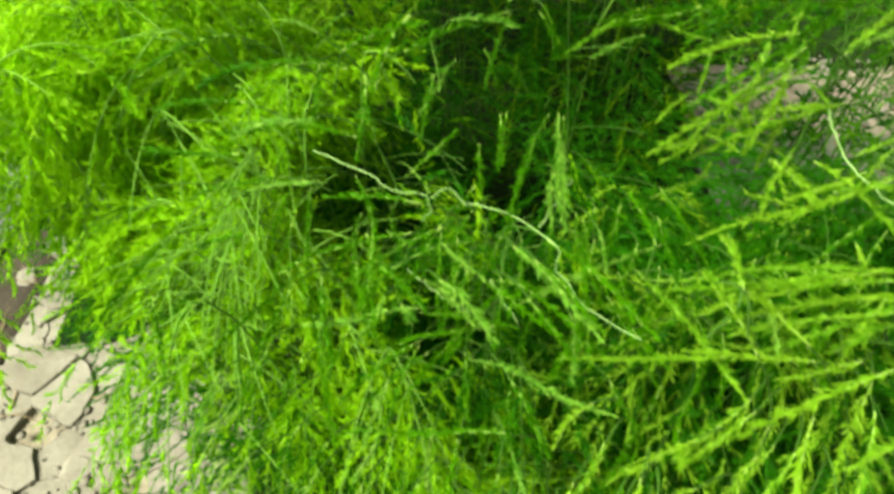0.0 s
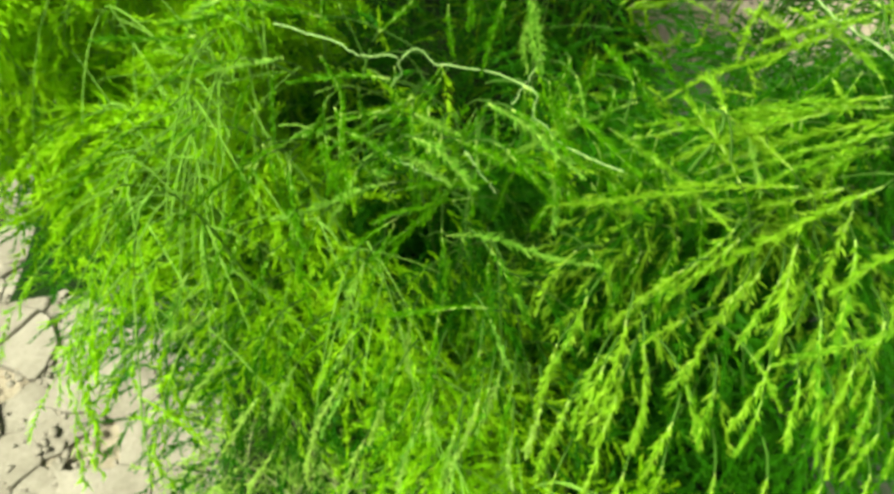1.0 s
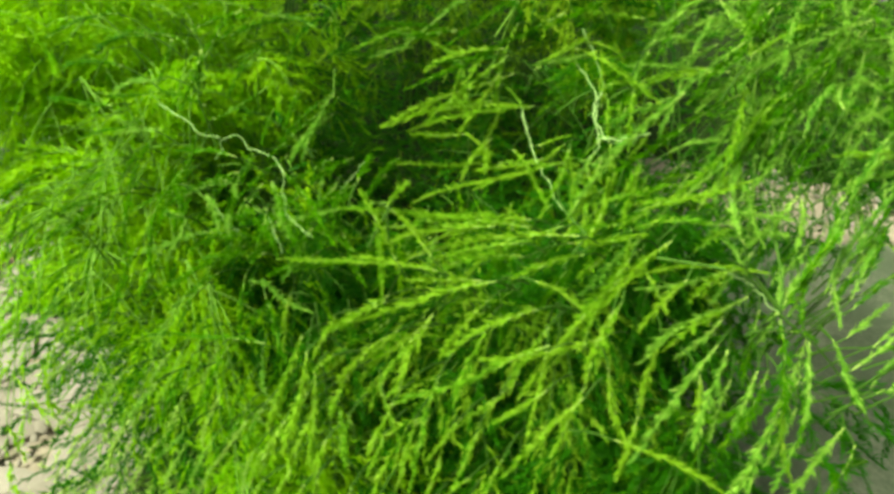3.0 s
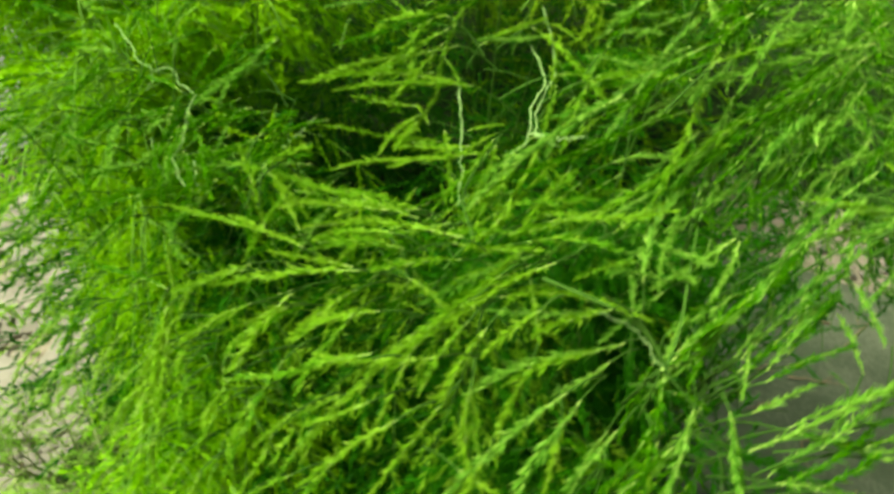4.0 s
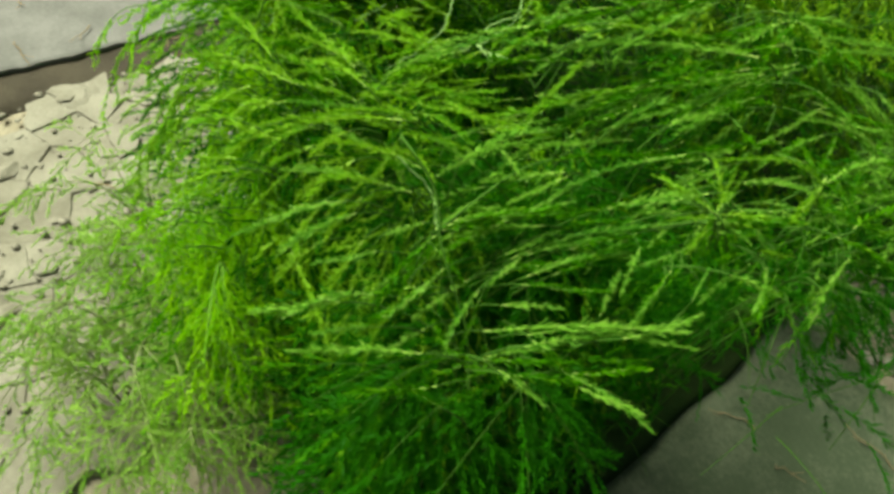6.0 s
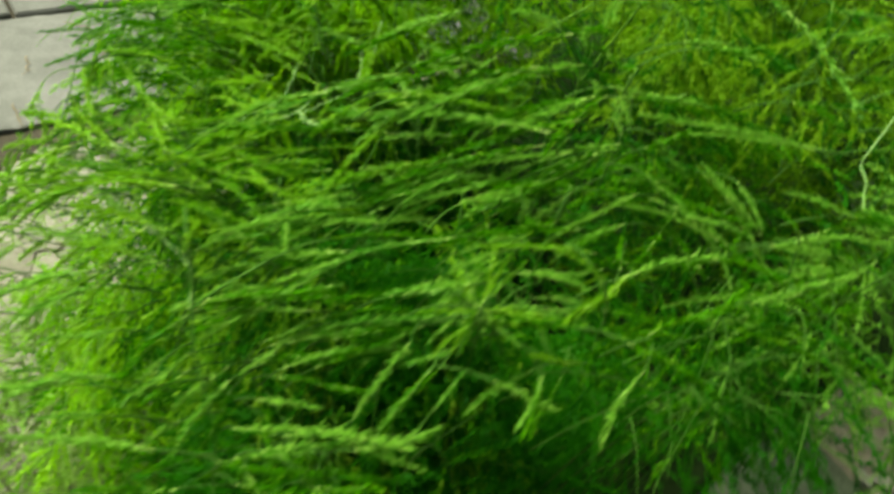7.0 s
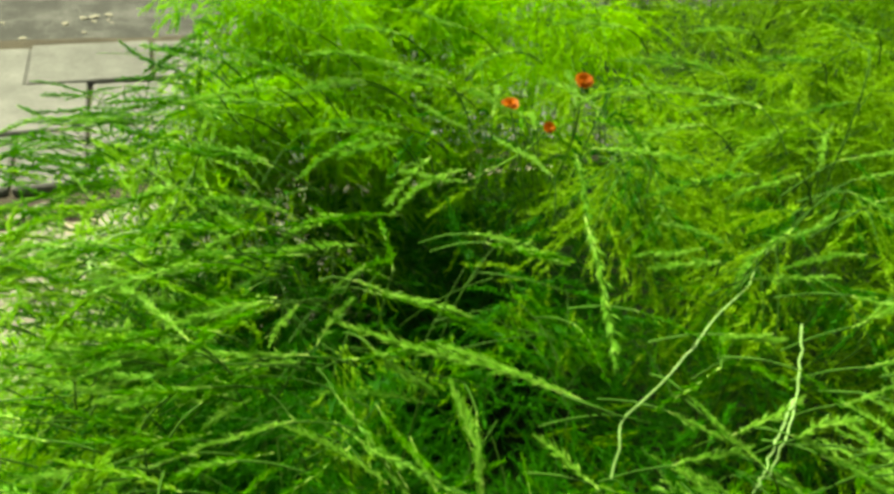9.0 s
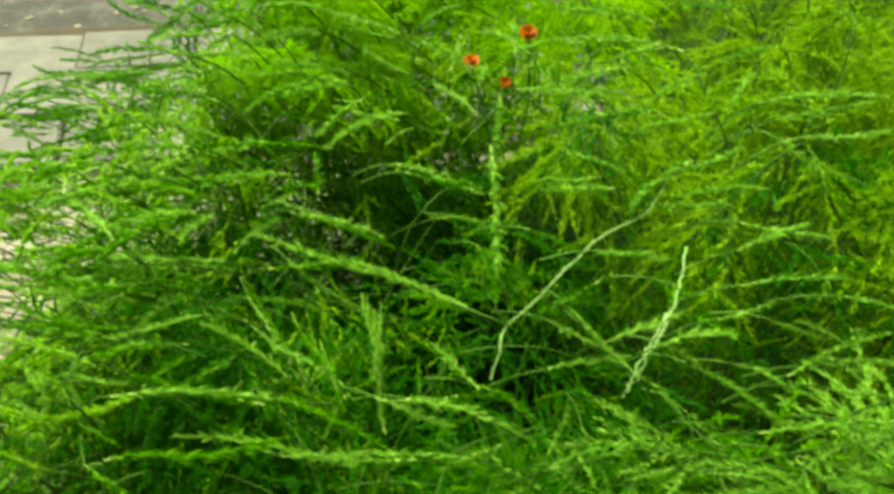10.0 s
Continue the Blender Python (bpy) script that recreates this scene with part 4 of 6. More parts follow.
fern_a.tuft((-0.3, 0.109, 1.121), (-0.38, 0.089, 1.095), GREEN)
fern_a.tuft((-0.38, 0.113, 1.114), (-0.419, 0.081, 1.073), GREEN)
fern_a.tuft((-0.419, 0.084, 1.076), (-0.416, 0.03, 1.035), GREEN)
fern_a.tuft((-0.304, 0.058, 1.055), (-0.307, 0.014, 1.037), GREEN)
fern_a.tuft((-0.31, 0.085, 1.098), (-0.318, 0.066, 1.078), GREEN)
fern_a.tuft((-0.274, 0.102, 1.131), (-0.254, 0.092, 1.093), GREEN)
fern_a.tuft((-0.349, 0.08, 1.085), (-0.366, 0.047, 1.064), FRESH_SHEEN)
fern_a.tuft((-0.177, -0.008, 1.033), (-0.191, -0.128, 1.075), GREEN)
fern_a.tuft((-0.55, 0.151, 1.071), (-0.637, 0.148, 1.043), GREEN)
fern_a.tuft((-0.49, 0.103, 1.074), (-0.592, 0.133, 1.034), GREEN)
fern_a.tuft((-0.536, 0.11, 1.026), (-0.636, 0.124, 1.008), GREEN)
fern_a.tuft((-0.46, 0.069, 1.045), (-0.552, 0.093, 0.992), FRESH_SHEEN)
fern_a.tuft((-0.547, 0.086, 0.984), (-0.659, 0.097, 0.951), GREEN)
fern_a.tuft((-0.502, 0.065, 0.974), (-0.612, 0.084, 0.924), GREEN)
fern_b.tuft((-0.077, 0.079, 1.153), (-0.103, 0.034, 1.087), LIME)
fern_b.tuft((-0.018, 0.068, 1.14), (0.057, 0.011, 1.129), LIME)
fern_b.tuft((0.128, 0.004, 1.185), (0.212, 0.101, 1.174), LIME)
fern_b.tuft((0.129, 0.004, 1.18), (0.152, 0.115, 1.174), LIME)
fern_b.tuft((0.132, 0.007, 1.167), (0.126, -0.063, 1.109), LIME)
fern_b.tuft((0.053, -0.093, 1.074), (0.133, -0.102, 1.108), LIME)
fern_b.tuft((-0.012, -0.034, 1.088), (-0.027, -0.114, 1.071), LIME)
fern_b.tuft((0.016, -0.052, 1.091), (-0.002, -0.112, 1.072), LIME)
fern_b.tuft((0.055, -0.142, 1.058), (0.074, -0.182, 1.04), LIME)
fern_b.tuft((-0.014, -0.202, 0.996), (-0.018, -0.259, 0.945), LIME)
fern_b.tuft((0.05, -0.253, 0.956), (0.138, -0.272, 0.949), LIME)
fern_b.tuft((0.108, -0.217, 1.012), (0.113, -0.25, 0.971), LIME)
fern_b.tuft((0.17, -0.214, 1.023), (0.179, -0.269, 0.958), LIME)
fern_b.tuft((0.039, -0.209, 0.994), (0.046, -0.258, 0.951), LIME)
fern_b.tuft((0.123, 0.027, 1.155), (0.057, 0.024, 1.139), LIME)
fern_b.tuft((-0.092, 0.031, 1.09), (-0.178, -0.038, 1.089), LIME)
fern_a.tuft((-0.141, 0.094, 1.128), (-0.222, 0.072, 1.138), GREEN)
fern_a.tuft((-0.081, 0.049, 1.132), (-0.151, 0.049, 1.107), GREEN)
fern_a.tuft((-0.258, 0.042, 1.069), (-0.277, -0.051, 1.05), FRESH_SHEEN)
fern_a.tuft((-0.354, -0.01, 0.989), (-0.433, -0.031, 0.936), GREEN)
fern_a.tuft((-0.337, -0.04, 0.977), (-0.36, -0.067, 0.919), GREEN)
fern_a.tuft((-0.366, -0.078, 0.895), (-0.428, -0.102, 0.842), GREEN)
fern_a.tuft((-0.432, 0.076, 1.087), (-0.508, 0.095, 1.089), GREEN)
fern_d.tuft((-0.007, 0.154, 1.241), (0.031, 0.087, 1.253), FRESH_SHEEN)
fern_d.tuft((-0.049, 0.285, 1.237), (-0.035, 0.189, 1.24), FRESH_SHEEN)
fern_d.tuft((0.12, 0.004, 1.195), (0.015, -0.063, 1.087), FRESH_SHEEN)
fern_d.tuft((0.177, 0.072, 1.217), (0.151, -0.003, 1.17), FRESH_SHEEN)
fern_d.tuft((0.196, 0.033, 1.173), (0.113, -0.037, 1.049), GREEN)
fern_d.tuft((0.239, 0.045, 1.156), (0.24, -0.003, 1.168), FRESH_SHEEN)
fern_d.tuft((0.253, 0.097, 1.188), (0.228, 0.054, 1.151), GREEN)
fern_d.tuft((0.286, 0.139, 1.154), (0.346, 0.198, 1.132), FRESH_SHEEN)
fern_d.tuft((0.347, 0.147, 1.131), (0.331, 0.055, 1.154), GREEN)
fern_d.tuft((0.257, -0.034, 1.161), (0.186, -0.105, 1.093), FRESH_SHEEN)
fern_d.tuft((0.209, -0.109, 1.07), (0.17, -0.178, 1.055), FRESH_SHEEN)
fern_d.tuft((0.147, -0.079, 1.06), (0.163, -0.136, 1.093), FRESH_SHEEN)
fern_d.tuft((0.291, -0.041, 1.15), (0.258, -0.074, 1.114), FRESH_SHEEN)
fern_d.tuft((0.189, 0.173, 1.188), (0.237, 0.25, 1.171), FRESH_SHEEN)
fern_d.tuft((0.186, 0.285, 1.203), (0.228, 0.336, 1.205), GREEN)
fern_d.tuft((0.301, 0.241, 1.148), (0.342, 0.225, 1.139), FRESH_SHEEN)
fern_d.tuft((0.117, 0.062, 1.239), (0.045, 0.026, 1.172), FRESH_SHEEN)
fern_d.tuft((0.131, 0.232, 1.194), (0.185, 0.117, 1.237), GREEN)
fern_e.tuft((0.211, 0.598, 1.262), (0.256, 0.675, 1.289), FRESH_SHEEN)
fern_e.tuft((0.234, 0.595, 1.259), (0.268, 0.665, 1.278), FRESH_SHEEN)
fern_e.tuft((0.261, 0.596, 1.254), (0.29, 0.672, 1.272), FRESH_SHEEN)
fern_e.tuft((0.172, 0.619, 1.273), (0.222, 0.556, 1.261), FRESH_SHEEN)
fern_e.tuft((0.245, 0.583, 1.256), (0.293, 0.599, 1.247), FRESH_SHEEN)
fern_e.tuft((0.331, 0.512, 1.237), (0.368, 0.556, 1.24), FRESH_SHEEN)
fern_e.tuft((0.415, 0.437, 1.188), (0.457, 0.505, 1.154), FRESH_SHEEN)
fern_e.tuft((0.387, 0.382, 1.193), (0.39, 0.441, 1.204), FRESH_SHEEN)
fern_e.tuft((0.431, 0.512, 1.176), (0.425, 0.578, 1.21), FRESH_SHEEN)
fern_e.tuft((0.456, 0.483, 1.15), (0.474, 0.58, 1.163), FRESH_SHEEN)
fern_e.tuft((0.474, 0.509, 1.139), (0.51, 0.569, 1.125), FRESH_SHEEN)
fern_e.tuft((0.431, 0.533, 1.183), (0.445, 0.586, 1.193), FRESH_SHEEN)
fern_e.tuft((0.352, 0.497, 1.23), (0.356, 0.551, 1.247), FRESH_SHEEN)
fern_e.tuft((0.381, 0.485, 1.224), (0.396, 0.559, 1.232), FRESH_SHEEN)
fern_e.tuft((0.298, 0.56, 1.238), (0.293, 0.48, 1.236), FRESH_SHEEN)
fern_e.tuft((0.224, 0.543, 1.263), (0.234, 0.467, 1.259), FRESH_SHEEN)
fern_e.tuft((0.155, 0.546, 1.285), (0.058, 0.5, 1.257), FRESH_SHEEN)
fern_e.tuft((0.145, 0.499, 1.266), (0.128, 0.432, 1.243), FRESH_SHEEN)
fern_f.tuft((0.04, 0.265, 1.217), (0.021, 0.19, 1.217), FRESH_SHEEN)
fern_f.tuft((0.115, 0.295, 1.209), (0.109, 0.237, 1.216), FRESH_SHEEN)
fern_f.tuft((-0.025, 0.241, 1.228), (-0.045, 0.172, 1.208), FRESH_SHEEN)
fern_f.tuft((0.2, 0.305, 1.212), (0.172, 0.277, 1.2), FRESH_SHEEN)
fern_b.tuft((0.187, 0.021, 1.155), (0.087, -0.069, 1.06), LIME)
fern_b.tuft((0.317, 0.043, 1.167), (0.276, -0.021, 1.158), LIME)
fern_b.tuft((0.335, 0.069, 1.151), (0.344, 0.0, 1.14), LIME)
fern_b.tuft((0.342, 0.028, 1.168), (0.316, 0.01, 1.187), LIME)
fern_b.tuft((0.363, 0.013, 1.116), (0.345, -0.025, 1.123), LIME)
fern_b.tuft((0.037, -0.108, 1.039), (0.004, -0.167, 1.043), LIME)
fern_b.tuft((0.023, -0.078, 1.07), (0.004, -0.146, 1.063), LIME)
fern_b.tuft((0.037, -0.137, 1.023), (0.127, -0.163, 1.106), LIME)
fern_b.tuft((0.074, -0.096, 1.015), (0.051, -0.147, 1.043), LIME)
fern_d.tuft((-0.061, 0.197, 1.212), (-0.08, 0.142, 1.231), FRESH_SHEEN)
fern_d.tuft((0.04, 0.231, 1.213), (0.078, 0.159, 1.215), FRESH_SHEEN)
fern_d.tuft((0.092, 0.267, 1.222), (0.136, 0.218, 1.212), FRESH_SHEEN)
fern_d.tuft((0.049, 0.32, 1.218), (0.017, 0.281, 1.222), FRESH_SHEEN)
fern_d.tuft((0.237, 0.057, 1.207), (0.094, -0.002, 1.149), FRESH_SHEEN)
fern_d.tuft((0.219, 0.109, 1.212), (0.167, 0.021, 1.163), GREEN)
fern_d.tuft((0.143, 0.179, 1.214), (0.182, 0.126, 1.236), FRESH_SHEEN)
fern_d.tuft((0.182, 0.21, 1.173), (0.177, 0.169, 1.193), GREEN)
fern_d.tuft((0.144, 0.361, 1.228), (0.072, 0.339, 1.211), FRESH_SHEEN)
fern_d.tuft((-0.011, 0.322, 1.231), (-0.046, 0.268, 1.235), FRESH_SHEEN)
fern_d.tuft((0.056, 0.495, 1.256), (0.06, 0.423, 1.236), FRESH_SHEEN)
fern_d.tuft((0.099, 0.547, 1.286), (0.043, 0.509, 1.273), FRESH_SHEEN)
fern_d.tuft((0.172, 0.566, 1.271), (0.193, 0.492, 1.265), FRESH_SHEEN)
fern_d.tuft((0.225, 0.412, 1.248), (0.251, 0.371, 1.226), GREEN)
fern_d.tuft((0.28, 0.429, 1.241), (0.283, 0.371, 1.24), FRESH_SHEEN)
fern_d.tuft((0.298, 0.349, 1.227), (0.336, 0.374, 1.23), GREEN)
fern_d.tuft((0.334, 0.398, 1.229), (0.354, 0.44, 1.224), FRESH_SHEEN)
fern_d.tuft((0.369, 0.276, 1.131), (0.39, 0.319, 1.154), GREEN)
fern_d.tuft((0.413, 0.306, 1.128), (0.409, 0.268, 1.095), FRESH_SHEEN)
fern_d.tuft((0.338, 0.204, 1.108), (0.327, 0.251, 1.124), GREEN)
fern_d.tuft((0.359, 0.35, 1.192), (0.391, 0.378, 1.186), FRESH_SHEEN)
fern_d.tuft((0.366, 0.44, 1.218), (0.393, 0.461, 1.206), GREEN)
fern_d.tuft((0.439, 0.35, 1.124), (0.445, 0.395, 1.141), FRESH_SHEEN)
fern_d.tuft((0.467, 0.442, 1.129), (0.483, 0.486, 1.124), FRESH_SHEEN)
fern_d.tuft((0.107, 0.129, 1.246), (0.07, 0.081, 1.236), FRESH_SHEEN)
fern_d.tuft((0.148, 0.139, 1.225), (0.144, 0.084, 1.249), FRESH_SHEEN)
fern_d.tuft((0.027, 0.268, 1.194), (0.035, 0.178, 1.228), FRESH_SHEEN)
fern_d.tuft((0.072, 0.313, 1.188), (0.108, 0.223, 1.197), FRESH_SHEEN)
fern_d.tuft((0.013, 0.397, 1.201), (-0.046, 0.35, 1.195), FRESH_SHEEN)
fern_d.tuft((0.091, 0.428, 1.257), (0.017, 0.402, 1.241), FRESH_SHEEN)
fern_d.tuft((0.175, 0.428, 1.262), (0.107, 0.426, 1.259), GREEN)
fern_d.tuft((0.214, 0.507, 1.262), (0.223, 0.398, 1.257), FRESH_SHEEN)
fern_d.tuft((0.265, 0.425, 1.241), (0.26, 0.373, 1.232), FRESH_SHEEN)
fern_d.tuft((0.273, 0.497, 1.255), (0.28, 0.438, 1.231), FRESH_SHEEN)
fern_d.tuft((0.351, 0.389, 1.216), (0.359, 0.344, 1.192), GREEN)
fern_d.tuft((0.342, 0.435, 1.229), (0.337, 0.394, 1.225), FRESH_SHEEN)
fern_d.tuft((0.274, 0.323, 1.192), (0.325, 0.318, 1.204), GREEN)
fern_d.tuft((0.269, 0.213, 1.126), (0.262, 0.143, 1.162), FRESH_SHEEN)
fern_d.tuft((0.267, 0.062, 1.145), (0.279, 0.007, 1.167), GREEN)
fern_d.tuft((0.287, -0.01, 1.165), (0.276, -0.046, 1.154), FRESH_SHEEN)
fern_d.tuft((0.295, 0.098, 1.148), (0.305, 0.04, 1.165), GREEN)
fern_d.tuft((0.357, 0.227, 1.129), (0.393, 0.269, 1.126), FRESH_SHEEN)
fern_d.tuft((0.376, 0.295, 1.152), (0.408, 0.335, 1.15), GREEN)
fern_d.tuft((0.387, 0.344, 1.172), (0.396, 0.396, 1.185), FRESH_SHEEN)
fern_d.tuft((0.435, 0.338, 1.127), (0.442, 0.377, 1.142), FRESH_SHEEN)
fern_d.tuft((0.102, -0.037, 1.079), (0.057, -0.1, 1.028), FRESH_SHEEN)
fern_d.tuft((0.185, 0.005, 1.137), (0.167, -0.031, 1.108), GREEN)
fern_c.tuft((0.08, 0.03, 1.12), (0.027, -0.004, 1.097), FRESH_SHEEN)
fern_c.tuft((0.115, 0.064, 1.163), (0.072, 0.041, 1.133), FRESH_SHEEN)
fern_c.tuft((0.149, 0.138, 1.171), (0.107, 0.073, 1.165), FRESH_SHEEN)
fern_c.tuft((0.183, 0.21, 1.185), (0.128, 0.218, 1.183), GREEN)
fern_c.tuft((0.241, 0.138, 1.184), (0.198, 0.17, 1.176), FRESH_SHEEN)
fern_c.tuft((0.269, 0.058, 1.182), (0.238, 0.071, 1.156), GREEN)
fern_c.tuft((0.177, 0.019, 1.106), (0.168, -0.021, 1.083), FRESH_SHEEN)
fern_c.tuft((0.227, 0.034, 1.117), (0.213, 0.005, 1.086), GREEN)
fern_c.tuft((0.261, 0.018, 1.132), (0.233, 0.008, 1.111), FRESH_SHEEN)
fern_c.tuft((0.304, -0.025, 1.141), (0.269, -0.017, 1.146), GREEN)
fern_c.tuft((0.194, -0.11, 1.076), (0.17, -0.161, 1.069), FRESH_SHEEN)
fern_c.tuft((0.144, -0.128, 1.087), (0.107, -0.153, 1.103), FRESH_SHEEN)
fern_c.tuft((0.276, -0.044, 1.116), (0.297, -0.03, 1.141), GREEN)
fern_c.tuft((0.287, -0.034, 1.138), (0.309, -0.055, 1.114), FRESH_SHEEN)
fern_b.tuft((-0.011, 0.085, 1.185), (-0.063, 0.084, 1.177), LIME)
fern_b.tuft((0.045, 0.086, 1.17), (-0.013, 0.073, 1.169), LIME)
fern_b.tuft((0.06, 0.127, 1.179), (0.013, 0.101, 1.188), LIME)
fern_b.tuft((0.003, -0.156, 1.068), (-0.052, -0.182, 1.057), LIME)
fern_b.tuft((-0.051, -0.155, 1.07), (-0.139, -0.118, 0.997), LIME)
fern_b.tuft((-0.042, -0.122, 1.07), (-0.133, -0.086, 1.001), LIME)
fern_b.tuft((0.034, -0.116, 1.073), (-0.015, -0.132, 1.071), LIME)
fern_b.tuft((0.066, -0.033, 1.07), (0.043, -0.094, 1.071), LIME)
fern_b.tuft((-0.032, -0.222, 1.065), (-0.098, -0.224, 1.015), LIME)
fern_b.tuft((-0.126, -0.189, 0.98), (-0.156, -0.233, 0.979), LIME)
fern_b.tuft((-0.153, -0.19, 1.022), (-0.196, -0.222, 0.997), LIME)
fern_b.tuft((0.025, -0.201, 1.085), (0.0, -0.23, 1.061), LIME)
fern_b.tuft((0.069, -0.212, 1.109), (0.043, -0.23, 1.072), LIME)
fern_b.tuft((-0.017, -0.269, 1.03), (-0.048, -0.295, 1.011), LIME)
fern_b.tuft((0.124, -0.116, 1.084), (0.091, -0.164, 1.104), LIME)
fern_b.tuft((-0.065, -0.182, 1.049), (-0.17, -0.212, 1.008), LIME)
fern_b.tuft((-0.021, -0.261, 1.068), (-0.135, -0.28, 0.981), LIME)
fern_b.tuft((0.017, -0.245, 1.07), (-0.056, -0.272, 1.03), LIME)
fern_b.tuft((0.007, -0.282, 1.045), (-0.04, -0.32, 0.995), LIME)
fern_b.tuft((0.028, -0.22, 1.084), (0.009, -0.261, 1.06), LIME)
fern_c.tuft((0.041, 0.037, 1.098), (0.028, -0.027, 1.083), FRESH_SHEEN)
fern_c.tuft((0.107, 0.039, 1.147), (0.038, 0.059, 1.134), FRESH_SHEEN)
fern_c.tuft((0.132, 0.045, 1.172), (0.133, 0.032, 1.129), FRESH_SHEEN)
fern_c.tuft((0.171, 0.121, 1.161), (0.153, 0.051, 1.16), GREEN)
fern_c.tuft((0.231, 0.077, 1.165), (0.254, 0.117, 1.181), FRESH_SHEEN)
fern_c.tuft((0.218, 0.016, 1.11), (0.2, -0.015, 1.093), GREEN)
fern_c.tuft((0.191, -0.07, 1.093), (0.184, -0.123, 1.08), FRESH_SHEEN)
fern_c.tuft((0.189, -0.133, 1.072), (0.177, -0.181, 1.054), GREEN)
fern_c.tuft((0.141, -0.23, 1.041), (0.12, -0.274, 1.025), FRESH_SHEEN)
fern_c.tuft((0.185, -0.253, 1.004), (0.155, -0.295, 0.991), FRESH_SHEEN)
fern_c.tuft((0.19, -0.219, 1.025), (0.179, -0.259, 1.002), GREEN)
fern_c.tuft((0.233, -0.165, 1.025), (0.268, -0.135, 1.039), FRESH_SHEEN)
fern_c.tuft((0.249, -0.125, 1.039), (0.288, -0.108, 1.062), GREEN)
fern_c.tuft((0.267, -0.189, 0.989), (0.314, -0.19, 1.013), FRESH_SHEEN)
fern_c.tuft((0.258, -0.238, 0.96), (0.225, -0.262, 0.982), GREEN)
fern_c.tuft((0.341, -0.049, 1.111), (0.378, -0.026, 1.103), FRESH_SHEEN)
fern_b.tuft((-0.044, -0.147, 1.048), (-0.107, -0.165, 1.053), LIME)
fern_b.tuft((-0.077, -0.168, 1.033), (-0.134, -0.189, 1.033), LIME)
fern_b.tuft((-0.151, -0.22, 1.002), (-0.182, -0.25, 0.979), LIME)
fern_b.tuft((-0.175, -0.247, 0.98), (-0.192, -0.264, 0.934), LIME)
fern_b.tuft((-0.222, -0.223, 0.909), (-0.241, -0.255, 0.861), LIME)
fern_b.tuft((-0.247, -0.174, 0.986), (-0.266, -0.155, 0.9), LIME)
fern_b.tuft((-0.189, -0.236, 0.99), (-0.208, -0.235, 0.962), LIME)
fern_b.tuft((-0.135, -0.261, 0.971), (-0.148, -0.289, 0.93), LIME)
fern_b.tuft((-0.077, -0.262, 0.967), (-0.098, -0.291, 0.947), LIME)
fern_b.tuft((-0.064, -0.298, 0.94), (-0.089, -0.32, 0.924), LIME)
fern_b.tuft((-0.252, -0.244, 0.858), (-0.275, -0.275, 0.824), LIME)
fern_b.tuft((-0.121, -0.17, 1.054), (-0.152, -0.149, 1.069), LIME)
fern_b.tuft((-0.189, -0.276, 0.924), (-0.199, -0.294, 0.866), LIME)
fern_b.tuft((-0.14, -0.215, 1.008), (-0.163, -0.236, 0.989), LIME)
fern_a.tuft((-0.462, 0.04, 0.993), (-0.532, 0.062, 0.954), FRESH_SHEEN)
fern_a.tuft((-0.539, 0.043, 0.916), (-0.617, 0.077, 0.857), GREEN)
fern_a.tuft((-0.612, 0.06, 0.823), (-0.656, 0.015, 0.805), GREEN)
fern_a.tuft((-0.528, -0.03, 0.833), (-0.545, -0.076, 0.804), GREEN)
fern_a.tuft((-0.584, -0.043, 0.799), (-0.61, -0.104, 0.771), FRESH_SHEEN)
fern_a.tuft((-0.427, -0.149, 0.812), (-0.45, -0.187, 0.778), GREEN)
fern_a.tuft((-0.491, -0.109, 0.811), (-0.521, -0.147, 0.775), GREEN)
fern_a.tuft((-0.375, -0.17, 0.824), (-0.403, -0.2, 0.777), GREEN)
fern_a.tuft((-0.403, -0.088, 0.866), (-0.425, -0.135, 0.828), FRESH_SHEEN)
fern_a.tuft((-0.491, -0.053, 0.842), (-0.515, -0.094, 0.809), GREEN)
fern_a.tuft((-0.44, -0.058, 0.896), (-0.462, -0.08, 0.841), GREEN)
fern_a.tuft((-0.299, -0.198, 0.829), (-0.316, -0.241, 0.801), GREEN)
fern_a.tuft((-0.358, -0.215, 0.805), (-0.379, -0.251, 0.784), FRESH_SHEEN)
fern_a.tuft((-0.238, -0.044, 1.048), (-0.256, -0.101, 1.05), GREEN)
fern_a.tuft((-0.21, -0.076, 1.043), (-0.229, -0.122, 1.048), GREEN)
fern_c.tuft((0.158, -0.184, 1.059), (0.216, -0.099, 1.096), GREEN)
fern_c.tuft((0.158, -0.184, 1.059), (0.16, -0.148, 1.075), FRESH_SHEEN)
fern_c.tuft((0.234, -0.149, 1.044), (0.262, -0.122, 1.053), GREEN)
fern_c.tuft((0.232, -0.143, 1.049), (0.262, -0.075, 1.085), FRESH_SHEEN)
fern_c.tuft((0.24, -0.108, 1.071), (0.268, -0.066, 1.091), GREEN)
fern_c.tuft((0.257, -0.195, 1.0), (0.294, -0.144, 1.039), FRESH_SHEEN)
fern_c.tuft((0.259, -0.206, 1.014), (0.326, -0.159, 1.035), GREEN)
fern_c.tuft((0.276, -0.181, 1.033), (0.313, -0.135, 1.061), FRESH_SHEEN)
fern_c.tuft((0.281, -0.201, 1.015), (0.326, -0.166, 1.027), GREEN)
fern_c.tuft((0.214, -0.177, 1.034), (0.224, -0.227, 1.013), FRESH_SHEEN)
fern_c.tuft((0.22, -0.18, 1.029), (0.237, -0.207, 0.997), GREEN)
fern_c.tuft((0.187, -0.195, 1.045), (0.186, -0.241, 1.01), FRESH_SHEEN)
